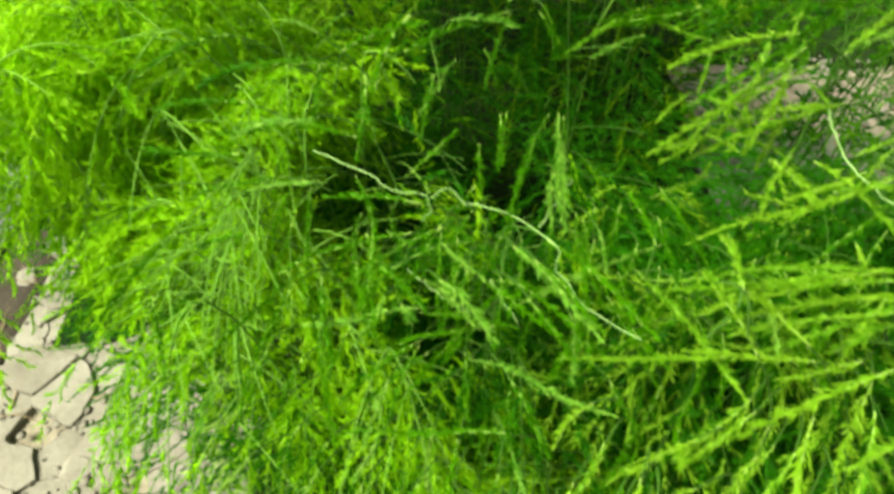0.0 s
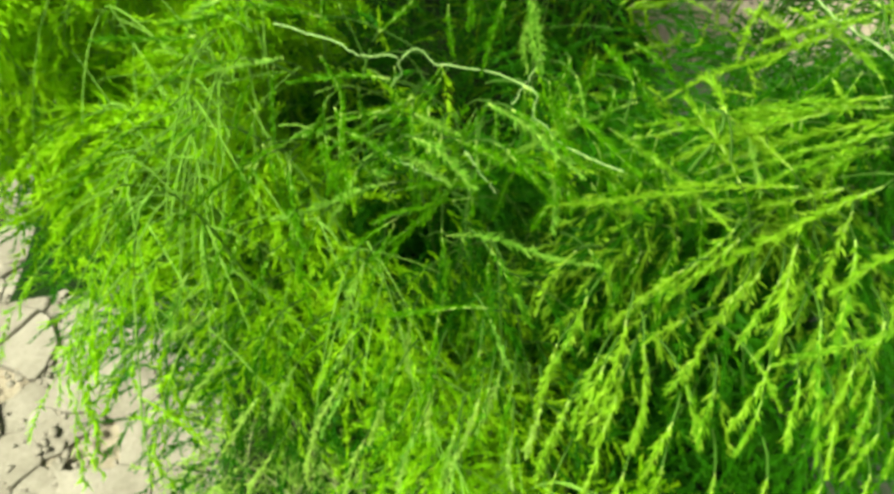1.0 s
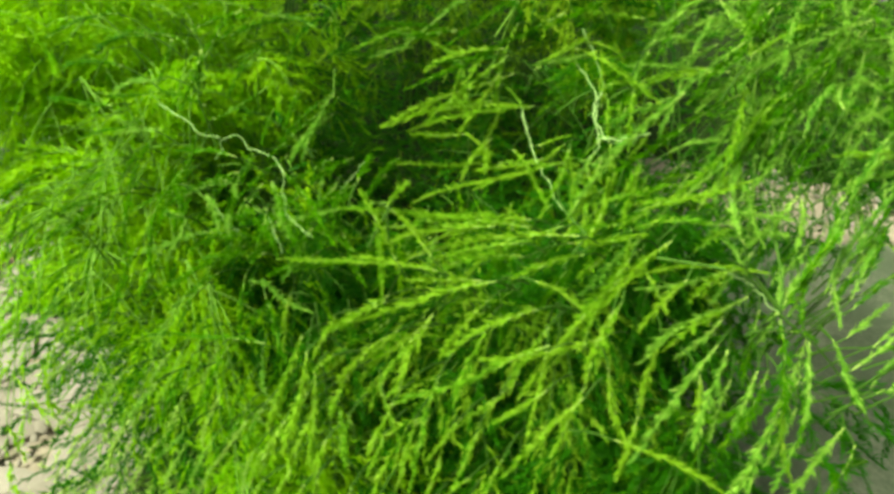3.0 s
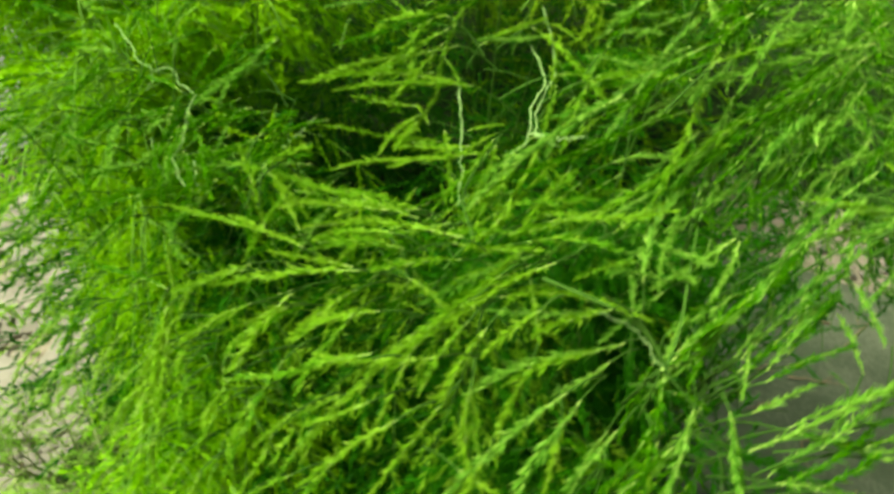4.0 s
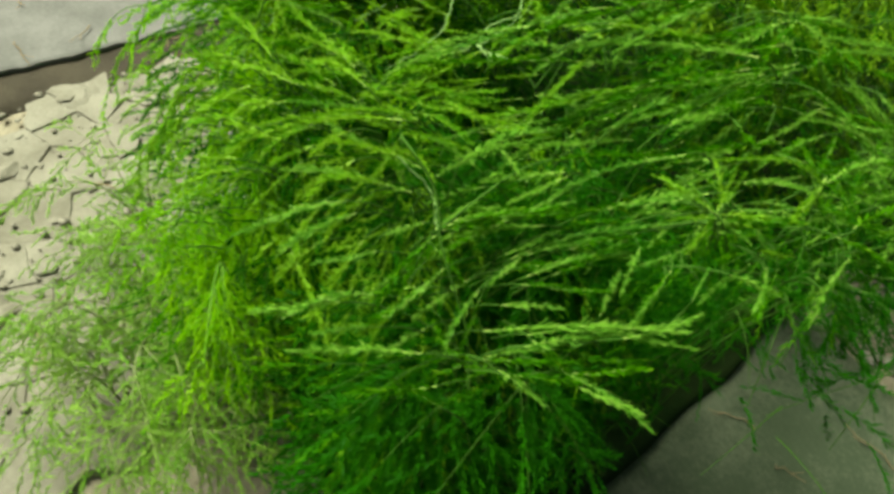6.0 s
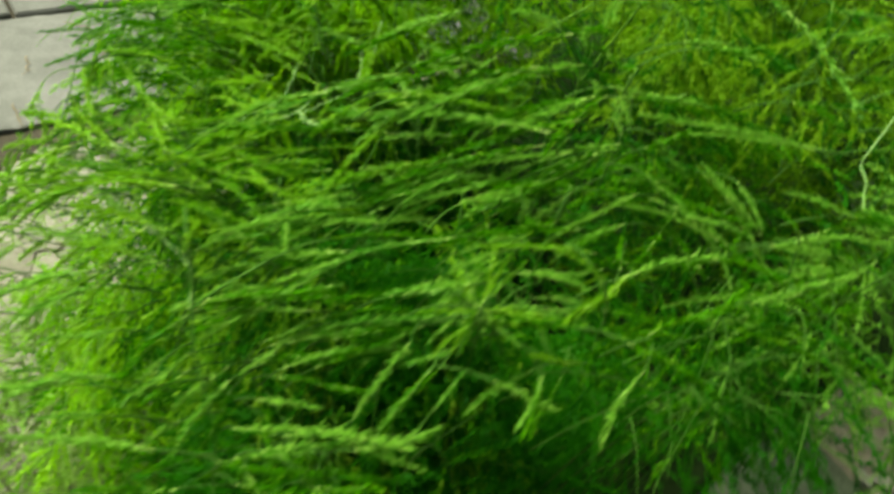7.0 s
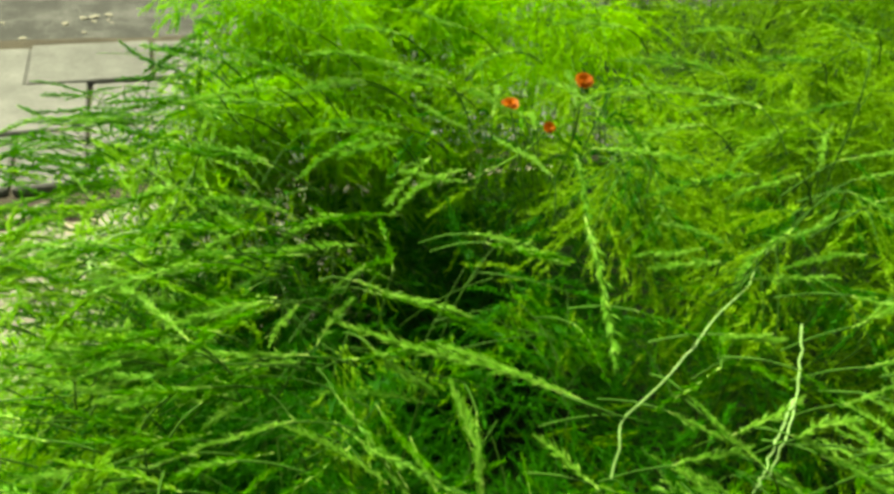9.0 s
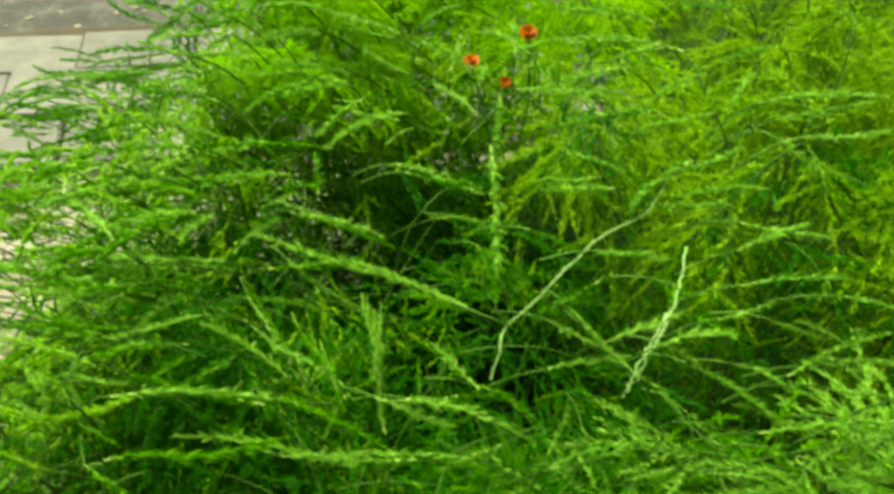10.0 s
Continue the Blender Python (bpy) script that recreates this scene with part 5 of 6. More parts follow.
fern_c.tuft((0.181, -0.218, 1.029), (0.16, -0.251, 1.013), GREEN)
fern_c.tuft((0.217, -0.131, 1.059), (0.219, -0.167, 1.039), FRESH_SHEEN)
fern_c.tuft((0.17, -0.192, 1.051), (0.202, -0.183, 1.036), GREEN)
fern_c.cane([(0.104, -0.191, 1.101), (0.133, -0.173, 1.077), (0.16, -0.183, 1.059)], 0.0012, 0.0006, PALE_STALK, 'pale bare stem')
fern_c.tuft((0.277, -0.069, 1.087), (0.296, -0.112, 1.08), FRESH_SHEEN)
fern_c.tuft((0.242, -0.043, 1.094), (0.226, -0.098, 1.091), GREEN)
fern_c.cane([(-0.014, 0.056, 1.13), (0.009, 0.038, 1.111), (0.006, -0.002, 1.106), (0.014, -0.027, 1.096), (-0.002, -0.062, 1.083)], 0.0012, 0.0006, PALE_STALK, 'pale bare stem')
fern_c.cane([(0.014, -0.026, 1.098), (0.038, -0.026, 1.102), (0.058, -0.022, 1.109)], 0.0012, 0.0006, PALE_STALK, 'pale bare stem')
fern_c.tuft((0.013, -0.033, 1.091), (-0.011, -0.081, 1.074), FRESH_SHEEN)
fern_c.tuft((0.021, -0.075, 1.08), (-0.003, -0.112, 1.07), FRESH_SHEEN)
fern_b.tuft((-0.162, -0.143, 1.077), (-0.129, -0.146, 1.047), LIME)
fern_b.tuft((-0.088, 0.039, 1.117), (-0.114, -0.006, 1.071), LIME)
fern_b.tuft((-0.105, 0.055, 1.131), (-0.125, 0.011, 1.095), LIME)
fern_b.tuft((-0.057, -0.132, 1.054), (-0.089, -0.166, 1.04), LIME)
fern_b.tuft((0.013, -0.106, 1.075), (-0.012, -0.14, 1.059), LIME)
fern_a.tuft((-0.325, 0.063, 0.965), (-0.368, -0.019, 0.934), GREEN)
fern_a.tuft((-0.369, 0.066, 0.96), (-0.374, -0.031, 0.941), GREEN)
fern_a.tuft((-0.434, 0.068, 0.972), (-0.385, -0.068, 0.994), GREEN)
fern_a.tuft((-0.369, -0.026, 0.935), (-0.333, -0.101, 0.989), FRESH_SHEEN)
fern_a.tuft((-0.413, -0.039, 0.981), (-0.358, -0.119, 1.009), GREEN)
fern_a.tuft((-0.374, -0.049, 0.917), (-0.305, -0.127, 0.996), GREEN)
fern_a.tuft((-0.276, -0.077, 0.964), (-0.302, -0.142, 0.985), GREEN)
fern_a.tuft((-0.177, -0.045, 1.005), (-0.299, -0.084, 0.975), FRESH_SHEEN)
fern_a.tuft((-0.137, -0.082, 0.998), (-0.241, -0.155, 0.975), GREEN)
fern_a.tuft((-0.243, -0.094, 0.967), (-0.274, -0.152, 0.975), GREEN)
fern_a.tuft((-0.194, 0.176, 1.178), (-0.238, 0.113, 1.156), GREEN)
fern_a.tuft((-0.145, 0.145, 1.178), (-0.27, 0.108, 1.127), GREEN)
fern_a.tuft((-0.08, 0.167, 1.178), (-0.152, 0.103, 1.134), FRESH_SHEEN)
fern_a.tuft((-0.093, -0.042, 0.983), (-0.144, -0.117, 0.978), GREEN)
fern_a.tuft((-0.15, -0.119, 0.99), (-0.177, -0.162, 0.995), GREEN)
fern_a.tuft((-0.254, 0.024, 0.967), (-0.267, -0.054, 0.958), GREEN)
fern_a.tuft((-0.325, -0.113, 0.997), (-0.347, -0.147, 0.996), GREEN)
fern_a.tuft((-0.386, -0.084, 0.979), (-0.375, -0.133, 1.018), FRESH_SHEEN)
fern_a.tuft((-0.018, 0.101, 1.22), (-0.134, 0.009, 1.147), GREEN)
fern_a.tuft((-0.047, 0.096, 1.224), (-0.156, 0.017, 1.194), GREEN)
fern_a.tuft((-0.034, 0.065, 1.175), (-0.153, -0.021, 1.1), GREEN)
fern_a.tuft((0.08, 0.135, 1.219), (-0.042, 0.047, 1.151), GREEN)
fern_a.tuft((0.077, 0.075, 1.204), (0.052, 0.003, 1.17), GREEN)
fern_a.tuft((0.176, 0.093, 1.219), (0.12, 0.015, 1.155), GREEN)
fern_a.tuft((0.222, 0.113, 1.214), (0.216, 0.047, 1.201), FRESH_SHEEN)
fern_a.tuft((0.236, 0.055, 1.196), (0.13, -0.026, 1.099), GREEN)
fern_a.tuft((0.147, 0.048, 1.209), (0.082, -0.03, 1.157), GREEN)
fern_a.tuft((0.132, 0.001, 1.147), (0.01, -0.086, 1.077), GREEN)
fern_a.tuft((0.244, 0.075, 1.216), (0.153, -0.005, 1.135), GREEN)
fern_a.tuft((-0.082, 0.113, 1.23), (-0.138, 0.046, 1.214), GREEN)
fern_a.tuft((-0.087, 0.182, 1.22), (-0.045, 0.123, 1.223), GREEN)
fern_a.tuft((0.031, 0.255, 1.218), (0.055, 0.186, 1.212), GREEN)
fern_a.tuft((0.075, -0.03, 1.158), (-0.017, -0.099, 1.075), FRESH_SHEEN)
fern_a.tuft((0.094, -0.033, 1.092), (0.03, -0.103, 1.037), GREEN)
fern_d.tuft((0.25, 0.066, 1.172), (0.228, 0.006, 1.144), FRESH_SHEEN)
fern_d.tuft((0.25, 0.161, 1.172), (0.244, 0.229, 1.154), GREEN)
fern_d.tuft((0.332, 0.298, 1.187), (0.242, 0.225, 1.156), FRESH_SHEEN)
fern_d.tuft((0.291, 0.053, 1.163), (0.247, -0.034, 1.145), GREEN)
fern_d.tuft((0.365, 0.187, 1.101), (0.334, 0.205, 1.109), FRESH_SHEEN)
fern_d.tuft((0.294, 0.195, 1.126), (0.351, 0.202, 1.112), GREEN)
fern_d.tuft((0.272, 0.144, 1.166), (0.339, 0.179, 1.124), FRESH_SHEEN)
fern_d.tuft((0.275, 0.112, 1.158), (0.34, 0.162, 1.131), GREEN)
fern_d.tuft((0.355, 0.24, 1.12), (0.386, 0.288, 1.133), FRESH_SHEEN)
fern_d.tuft((0.327, 0.068, 1.148), (0.296, 0.097, 1.139), GREEN)
fern_d.tuft((0.246, 0.175, 1.178), (0.264, 0.216, 1.13), FRESH_SHEEN)
fern_d.tuft((0.309, 0.236, 1.12), (0.274, 0.233, 1.129), GREEN)
fern_d.tuft((0.411, 0.301, 1.11), (0.392, 0.297, 1.132), FRESH_SHEEN)
fern_a.tuft((-0.439, 0.103, 1.086), (-0.378, 0.115, 1.116), GREEN)
fern_a.tuft((-0.419, 0.077, 1.07), (-0.419, 0.046, 1.046), GREEN)
fern_a.tuft((-0.417, 0.076, 1.07), (-0.38, 0.093, 1.098), GREEN)
fern_a.tuft((-0.385, 0.088, 1.095), (-0.328, 0.106, 1.121), GREEN)
fern_a.tuft((-0.347, 0.099, 1.118), (-0.296, 0.105, 1.117), FRESH_SHEEN)
fern_a.tuft((-0.298, 0.108, 1.12), (-0.312, 0.084, 1.096), GREEN)
fern_a.tuft((-0.342, 0.076, 1.096), (-0.366, 0.067, 1.077), GREEN)
fern_a.tuft((-0.361, 0.075, 1.083), (-0.368, 0.029, 1.054), GREEN)
fern_a.tuft((-0.319, 0.086, 1.1), (-0.306, 0.073, 1.072), GREEN)
fern_a.tuft((-0.299, 0.061, 1.055), (-0.307, 0.017, 1.037), GREEN)
fern_a.tuft((-0.266, 0.051, 1.061), (-0.298, -0.022, 1.04), GREEN)
fern_a.tuft((-0.256, 0.043, 1.064), (-0.265, -0.035, 1.054), GREEN)
fern_a.tuft((-0.257, 0.022, 1.055), (-0.276, -0.064, 1.053), FRESH_SHEEN)
fern_a.tuft((-0.276, 0.098, 1.126), (-0.252, 0.089, 1.09), GREEN)
fern_a.tuft((-0.459, 0.099, 1.077), (-0.461, 0.067, 1.041), GREEN)
fern_a.tuft((-0.409, 0.035, 1.043), (-0.419, 0.073, 1.067), GREEN)
fern_a.tuft((-0.379, 0.001, 1.043), (-0.342, 0.033, 1.051), GREEN)
fern_a.tuft((-0.323, 0.031, 1.046), (-0.326, -0.013, 1.031), GREEN)
fern_a.tuft((-0.23, 0.091, 1.088), (-0.264, 0.074, 1.097), GREEN)
fern_a.tuft((-0.185, 0.104, 1.101), (-0.227, 0.091, 1.088), FRESH_SHEEN)
fern_a.tuft((-0.141, 0.113, 1.122), (-0.209, 0.104, 1.102), GREEN)
fern_a.tuft((-0.218, -0.043, 1.05), (-0.242, -0.1, 1.064), GREEN)
fern_a.tuft((-0.203, -0.089, 1.058), (-0.204, -0.026, 1.038), GREEN)
fern_a.tuft((-0.329, -0.021, 1.02), (-0.347, -0.029, 0.986), GREEN)
fern_a.tuft((-0.459, 0.116, 1.094), (-0.489, 0.13, 1.102), FRESH_SHEEN)
fern_a.tuft((-0.434, 0.124, 1.11), (-0.459, 0.116, 1.094), GREEN)
fern_b.tuft((-0.131, 0.094, 1.102), (-0.176, 0.107, 1.105), LIME)
fern_b.tuft((-0.13, 0.093, 1.098), (-0.135, 0.074, 1.066), LIME)
fern_b.tuft((-0.131, 0.067, 1.11), (-0.112, 0.044, 1.066), LIME)
fern_b.tuft((-0.111, 0.042, 1.071), (-0.133, 0.074, 1.06), LIME)
fern_b.tuft((-0.141, 0.075, 1.065), (-0.167, 0.064, 1.05), LIME)
fern_b.tuft((-0.118, 0.068, 1.021), (-0.171, 0.035, 1.024), LIME)
fern_b.tuft((-0.092, 0.089, 0.967), (-0.155, -0.026, 1.029), LIME)
fern_b.tuft((-0.081, 0.03, 1.089), (-0.095, 0.012, 1.039), LIME)
fern_b.tuft((-0.093, 0.004, 1.053), (-0.084, -0.061, 1.074), LIME)
fern_b.tuft((-0.094, 0.045, 1.022), (-0.118, 0.068, 1.021), LIME)
fern_b.tuft((-0.076, -0.058, 1.078), (-0.035, -0.055, 1.085), LIME)
fern_a.tuft((-0.382, 0.014, 0.953), (-0.511, 0.06, 0.861), GREEN)
fern_a.tuft((-0.373, 0.028, 0.977), (-0.466, 0.072, 0.937), GREEN)
fern_a.tuft((-0.436, 0.101, 0.991), (-0.506, 0.122, 0.99), GREEN)
fern_a.tuft((-0.48, 0.12, 0.992), (-0.6, 0.148, 0.936), GREEN)
fern_a.tuft((-0.371, -0.063, 0.941), (-0.49, -0.023, 0.834), FRESH_SHEEN)
fern_a.tuft((-0.308, -0.078, 0.936), (-0.391, -0.068, 0.905), GREEN)
fern_a.cane([(-0.386, -0.019, 0.942), (-0.355, -0.054, 0.948), (-0.329, -0.072, 0.949)], 0.0008, 0.0006, PALE_STALK, 'pale bare stem')
fern_a.cane([(-0.313, -0.045, 0.958), (-0.289, -0.077, 0.939)], 0.0008, 0.0006, PALE_STALK, 'pale bare stem')
fern_a.cane([(-0.261, 0.039, 0.933), (-0.231, 0.066, 0.97)], 0.0008, 0.0006, PALE_STALK, 'pale bare stem')
fern_b.tuft((-0.084, 0.04, 1.132), (-0.153, 0.03, 1.063), LIME)
fern_b.tuft((-0.049, 0.015, 1.1), (-0.166, -0.016, 1.079), LIME)
fern_b.tuft((-0.013, -0.037, 1.075), (-0.094, -0.05, 1.044), LIME)
fern_b.tuft((-0.072, -0.114, 1.049), (-0.167, -0.113, 1.02), LIME)
fern_b.tuft((-0.054, -0.111, 1.054), (-0.142, -0.099, 1.013), LIME)
fern_b.tuft((-0.064, -0.006, 1.06), (-0.031, -0.084, 1.067), LIME)
fern_b.tuft((-0.009, -0.046, 1.07), (0.006, -0.119, 1.074), LIME)
fern_b.tuft((0.003, -0.044, 1.08), (0.015, -0.109, 1.07), LIME)
fern_b.tuft((0.024, -0.023, 1.096), (0.026, -0.098, 1.071), LIME)
fern_b.tuft((-0.041, -0.015, 1.074), (-0.013, -0.01, 1.087), LIME)
fern_b.tuft((0.055, -0.038, 1.084), (0.03, -0.114, 1.075), LIME)
fern_b.tuft((0.071, -0.081, 1.076), (0.034, -0.131, 1.074), LIME)
fern_b.tuft((0.092, -0.089, 1.087), (0.049, -0.086, 1.077), LIME)
fern_b.tuft((-0.081, 0.024, 1.113), (-0.059, 0.014, 1.097), LIME)
fern_b.tuft((-0.086, -0.008, 1.071), (-0.115, -0.04, 1.048), LIME)
fern_b.tuft((-0.06, -0.085, 1.055), (-0.061, -0.118, 1.05), LIME)
fern_b.cane([(-0.061, 0.014, 1.097), (-0.044, -0.018, 1.068), (-0.016, -0.108, 1.074)], 0.0012, 0.0006, PALE_STALK, 'pale bare stem')
fern_b.tuft((-0.055, 0.037, 1.126), (-0.011, 0.067, 1.149), LIME)
fern_b.tuft((-0.01, 0.065, 1.148), (0.021, 0.06, 1.149), LIME)
fern_b.tuft((0.015, 0.041, 1.118), (0.052, 0.039, 1.126), LIME)
fern_b.tuft((0.049, 0.04, 1.127), (0.077, 0.042, 1.138), LIME)
fern_b.tuft((0.019, 0.035, 1.111), (0.024, -0.007, 1.098), LIME)
fern_b.tuft((0.044, 0.037, 1.119), (0.04, -0.02, 1.089), LIME)
fern_b.tuft((0.066, 0.021, 1.107), (0.047, -0.011, 1.091), LIME)
fern_c.tuft((0.084, 0.034, 1.128), (0.121, 0.117, 1.17), FRESH_SHEEN)
fern_c.tuft((0.087, 0.026, 1.117), (0.088, 0.061, 1.142), FRESH_SHEEN)
fern_c.tuft((0.144, 0.132, 1.172), (0.162, 0.063, 1.148), FRESH_SHEEN)
fern_c.tuft((0.164, 0.065, 1.131), (0.15, -0.017, 1.087), FRESH_SHEEN)
fern_c.tuft((0.168, 0.038, 1.115), (0.184, -0.008, 1.082), GREEN)
fern_c.tuft((0.131, -0.028, 1.079), (0.11, -0.088, 1.087), FRESH_SHEEN)
fern_c.tuft((0.149, -0.022, 1.079), (0.136, -0.096, 1.088), FRESH_SHEEN)
fern_c.tuft((0.053, 0.072, 1.152), (0.088, 0.093, 1.158), FRESH_SHEEN)
fern_c.tuft((0.093, 0.114, 1.166), (0.05, 0.079, 1.159), FRESH_SHEEN)
fern_b.tuft((-0.187, -0.062, 0.983), (-0.052, -0.124, 1.055), LIME)
fern_b.tuft((-0.015, -0.013, 1.08), (-0.039, -0.032, 1.061), LIME)
fern_b.tuft((-0.012, -0.023, 1.075), (0.001, -0.119, 1.074), LIME)
fern_b.tuft((0.017, 0.029, 1.1), (0.007, 0.057, 1.142), LIME)
fern_b.tuft((0.036, 0.042, 1.1), (0.032, 0.007, 1.091), LIME)
fern_b.tuft((0.067, 0.022, 1.082), (0.052, -0.017, 1.071), LIME)
fern_b.tuft((0.033, -0.083, 1.066), (0.065, -0.021, 1.066), LIME)
fern_b.tuft((0.108, -0.035, 1.077), (0.086, -0.069, 1.064), LIME)
fern_b.tuft((0.043, -0.13, 1.071), (0.025, -0.201, 1.09), LIME)
fern_b.tuft((-0.104, 0.015, 1.093), (-0.057, 0.009, 1.096), LIME)
fern_d.tuft((0.115, 0.108, 1.188), (0.14, 0.044, 1.171), FRESH_SHEEN)
fern_d.tuft((0.14, 0.152, 1.174), (0.144, 0.044, 1.174), GREEN)
fern_d.tuft((0.14, 0.197, 1.175), (0.136, 0.133, 1.178), FRESH_SHEEN)
fern_d.tuft((0.161, 0.104, 1.168), (0.174, 0.074, 1.139), GREEN)
fern_d.tuft((0.159, -0.019, 1.096), (0.169, 0.063, 1.128), FRESH_SHEEN)
fern_d.tuft((0.243, 0.11, 1.171), (0.219, 0.045, 1.122), GREEN)
fern_d.tuft((0.157, 0.194, 1.17), (0.189, 0.167, 1.179), FRESH_SHEEN)
fern_d.tuft((0.052, 0.055, 1.155), (0.036, 0.045, 1.112), FRESH_SHEEN)
fern_d.tuft((0.131, 0.044, 1.166), (0.114, 0.034, 1.138), GREEN)
fern_d.tuft((0.228, 0.128, 1.214), (0.261, 0.107, 1.226), FRESH_SHEEN)
fern_d.tuft((0.264, 0.023, 1.17), (0.281, 0.015, 1.164), GREEN)
fern_d.tuft((0.246, 0.015, 1.122), (0.274, 0.007, 1.159), FRESH_SHEEN)
fern_d.tuft((0.19, 0.004, 1.101), (0.2, -0.024, 1.088), GREEN)
fern_d.tuft((0.299, -0.007, 1.153), (0.335, 0.014, 1.172), FRESH_SHEEN)
fern_d.tuft((0.287, -0.003, 1.162), (0.285, -0.022, 1.141), GREEN)
fern_d.tuft((0.261, -0.014, 1.105), (0.285, -0.032, 1.135), FRESH_SHEEN)
fern_d.tuft((0.086, 0.0, 1.077), (0.131, 0.009, 1.1), FRESH_SHEEN)
fern_d.tuft((0.106, 0.075, 1.186), (0.075, 0.055, 1.163), FRESH_SHEEN)
fern_d.tuft((0.206, 0.177, 1.214), (0.173, 0.213, 1.188), GREEN)
fern_c.tuft((0.207, -0.146, 1.054), (0.222, -0.109, 1.073), FRESH_SHEEN)
fern_c.tuft((0.221, -0.109, 1.075), (0.241, -0.015, 1.06), GREEN)
fern_c.tuft((0.241, -0.015, 1.06), (0.299, -0.04, 1.141), FRESH_SHEEN)
fern_c.tuft((0.217, -0.153, 1.043), (0.235, -0.121, 1.051), GREEN)
fern_c.tuft((0.234, -0.12, 1.053), (0.275, -0.071, 1.073), FRESH_SHEEN)
fern_c.tuft((0.313, -0.07, 1.104), (0.315, -0.09, 1.095), GREEN)
fern_c.tuft((0.315, -0.09, 1.095), (0.316, -0.119, 1.071), FRESH_SHEEN)
fern_c.tuft((0.299, -0.04, 1.141), (0.317, -0.058, 1.12), GREEN)
fern_c.tuft((0.304, -0.04, 1.14), (0.332, -0.028, 1.125), FRESH_SHEEN)
fern_c.tuft((0.31, -0.038, 1.137), (0.348, 0.008, 1.138), GREEN)
fern_c.tuft((0.313, -0.022, 1.142), (0.342, 0.009, 1.141), FRESH_SHEEN)
fern_c.tuft((0.354, -0.019, 1.113), (0.381, -0.046, 1.097), GREEN)
fern_c.tuft((0.263, -0.157, 1.012), (0.354, -0.108, 1.101), FRESH_SHEEN)
fern_c.tuft((0.287, -0.159, 1.022), (0.353, -0.132, 1.061), GREEN)
fern_c.tuft((0.307, -0.161, 1.019), (0.378, -0.142, 1.035), FRESH_SHEEN)
fern_c.tuft((0.268, -0.156, 1.009), (0.319, -0.161, 1.018), GREEN)
fern_c.tuft((0.296, -0.123, 1.056), (0.276, -0.086, 1.068), FRESH_SHEEN)
fern_c.tuft((0.289, -0.132, 1.048), (0.278, -0.121, 1.046), GREEN)
fern_a.tuft((-0.322, -0.076, 1.0), (-0.285, -0.141, 1.02), GREEN)
fern_a.tuft((-0.293, -0.075, 0.994), (-0.245, -0.142, 1.009), GREEN)
fern_a.tuft((-0.353, -0.022, 0.98), (-0.331, -0.092, 1.01), FRESH_SHEEN)
fern_a.tuft((-0.312, -0.029, 0.938), (-0.199, -0.105, 1.003), GREEN)
fern_a.tuft((-0.136, -0.082, 1.029), (-0.143, -0.138, 1.024), GREEN)
fern_a.tuft((-0.249, -0.093, 0.995), (-0.247, -0.154, 1.002), GREEN)
fern_a.tuft((-0.123, -0.114, 1.033), (-0.126, -0.16, 1.021), FRESH_SHEEN)
fern_a.tuft((-0.093, -0.075, 1.017), (-0.104, -0.137, 1.003), GREEN)
fern_a.tuft((-0.086, -0.108, 0.987), (-0.102, -0.159, 0.996), GREEN)
fern_a.tuft((-0.052, -0.054, 0.999), (-0.069, -0.118, 0.973), GREEN)
fern_a.tuft((-0.355, -0.087, 1.014), (-0.317, -0.141, 1.03), FRESH_SHEEN)
fern_a.tuft((-0.34, 0.014, 0.955), (-0.339, -0.056, 0.952), GREEN)
fern_a.tuft((-0.234, -0.051, 1.019), (-0.263, -0.138, 1.0), GREEN)
fern_a.tuft((0.02, -0.008, 1.085), (-0.049, -0.085, 1.019), GREEN)
fern_a.tuft((-0.02, -0.062, 1.042), (-0.087, -0.141, 0.976), GREEN)
fern_a.tuft((-0.254, -0.097, 0.984), (-0.25, -0.153, 0.986), FRESH_SHEEN)
fern_f.tuft((-0.073, 0.161, 1.224), (-0.085, 0.111, 1.244), FRESH_SHEEN)
fern_f.tuft((-0.099, 0.211, 1.244), (-0.117, 0.164, 1.256), FRESH_SHEEN)
fern_f.tuft((-0.084, 0.29, 1.248), (-0.083, 0.23, 1.263), FRESH_SHEEN)
fern_f.tuft((-0.054, 0.351, 1.266), (-0.091, 0.303, 1.262), FRESH_SHEEN)
fern_f.tuft((-0.029, 0.24, 1.23), (-0.031, 0.186, 1.227), FRESH_SHEEN)
fern_f.tuft((-0.03, 0.324, 1.217), (-0.039, 0.266, 1.223), FRESH_SHEEN)
fern_f.tuft((-0.026, 0.392, 1.253), (-0.038, 0.35, 1.231), FRESH_SHEEN)
fern_f.tuft((0.018, 0.486, 1.295), (-0.014, 0.429, 1.288), FRESH_SHEEN)
fern_f.tuft((0.081, 0.514, 1.285), (0.038, 0.476, 1.27), FRESH_SHEEN)
fern_f.tuft((0.087, 0.572, 1.319), (0.06, 0.529, 1.313), FRESH_SHEEN)
fern_f.tuft((0.139, 0.609, 1.316), (0.119, 0.558, 1.308), FRESH_SHEEN)
fern_f.tuft((0.145, 0.651, 1.344), (0.119, 0.609, 1.344), FRESH_SHEEN)
fern_f.tuft((0.141, 0.535, 1.283), (0.113, 0.505, 1.256), FRESH_SHEEN)
fern_f.tuft((0.172, 0.633, 1.293), (0.158, 0.59, 1.276), FRESH_SHEEN)
fern_f.tuft((0.016, 0.118, 1.232), (0.017, 0.073, 1.242), FRESH_SHEEN)
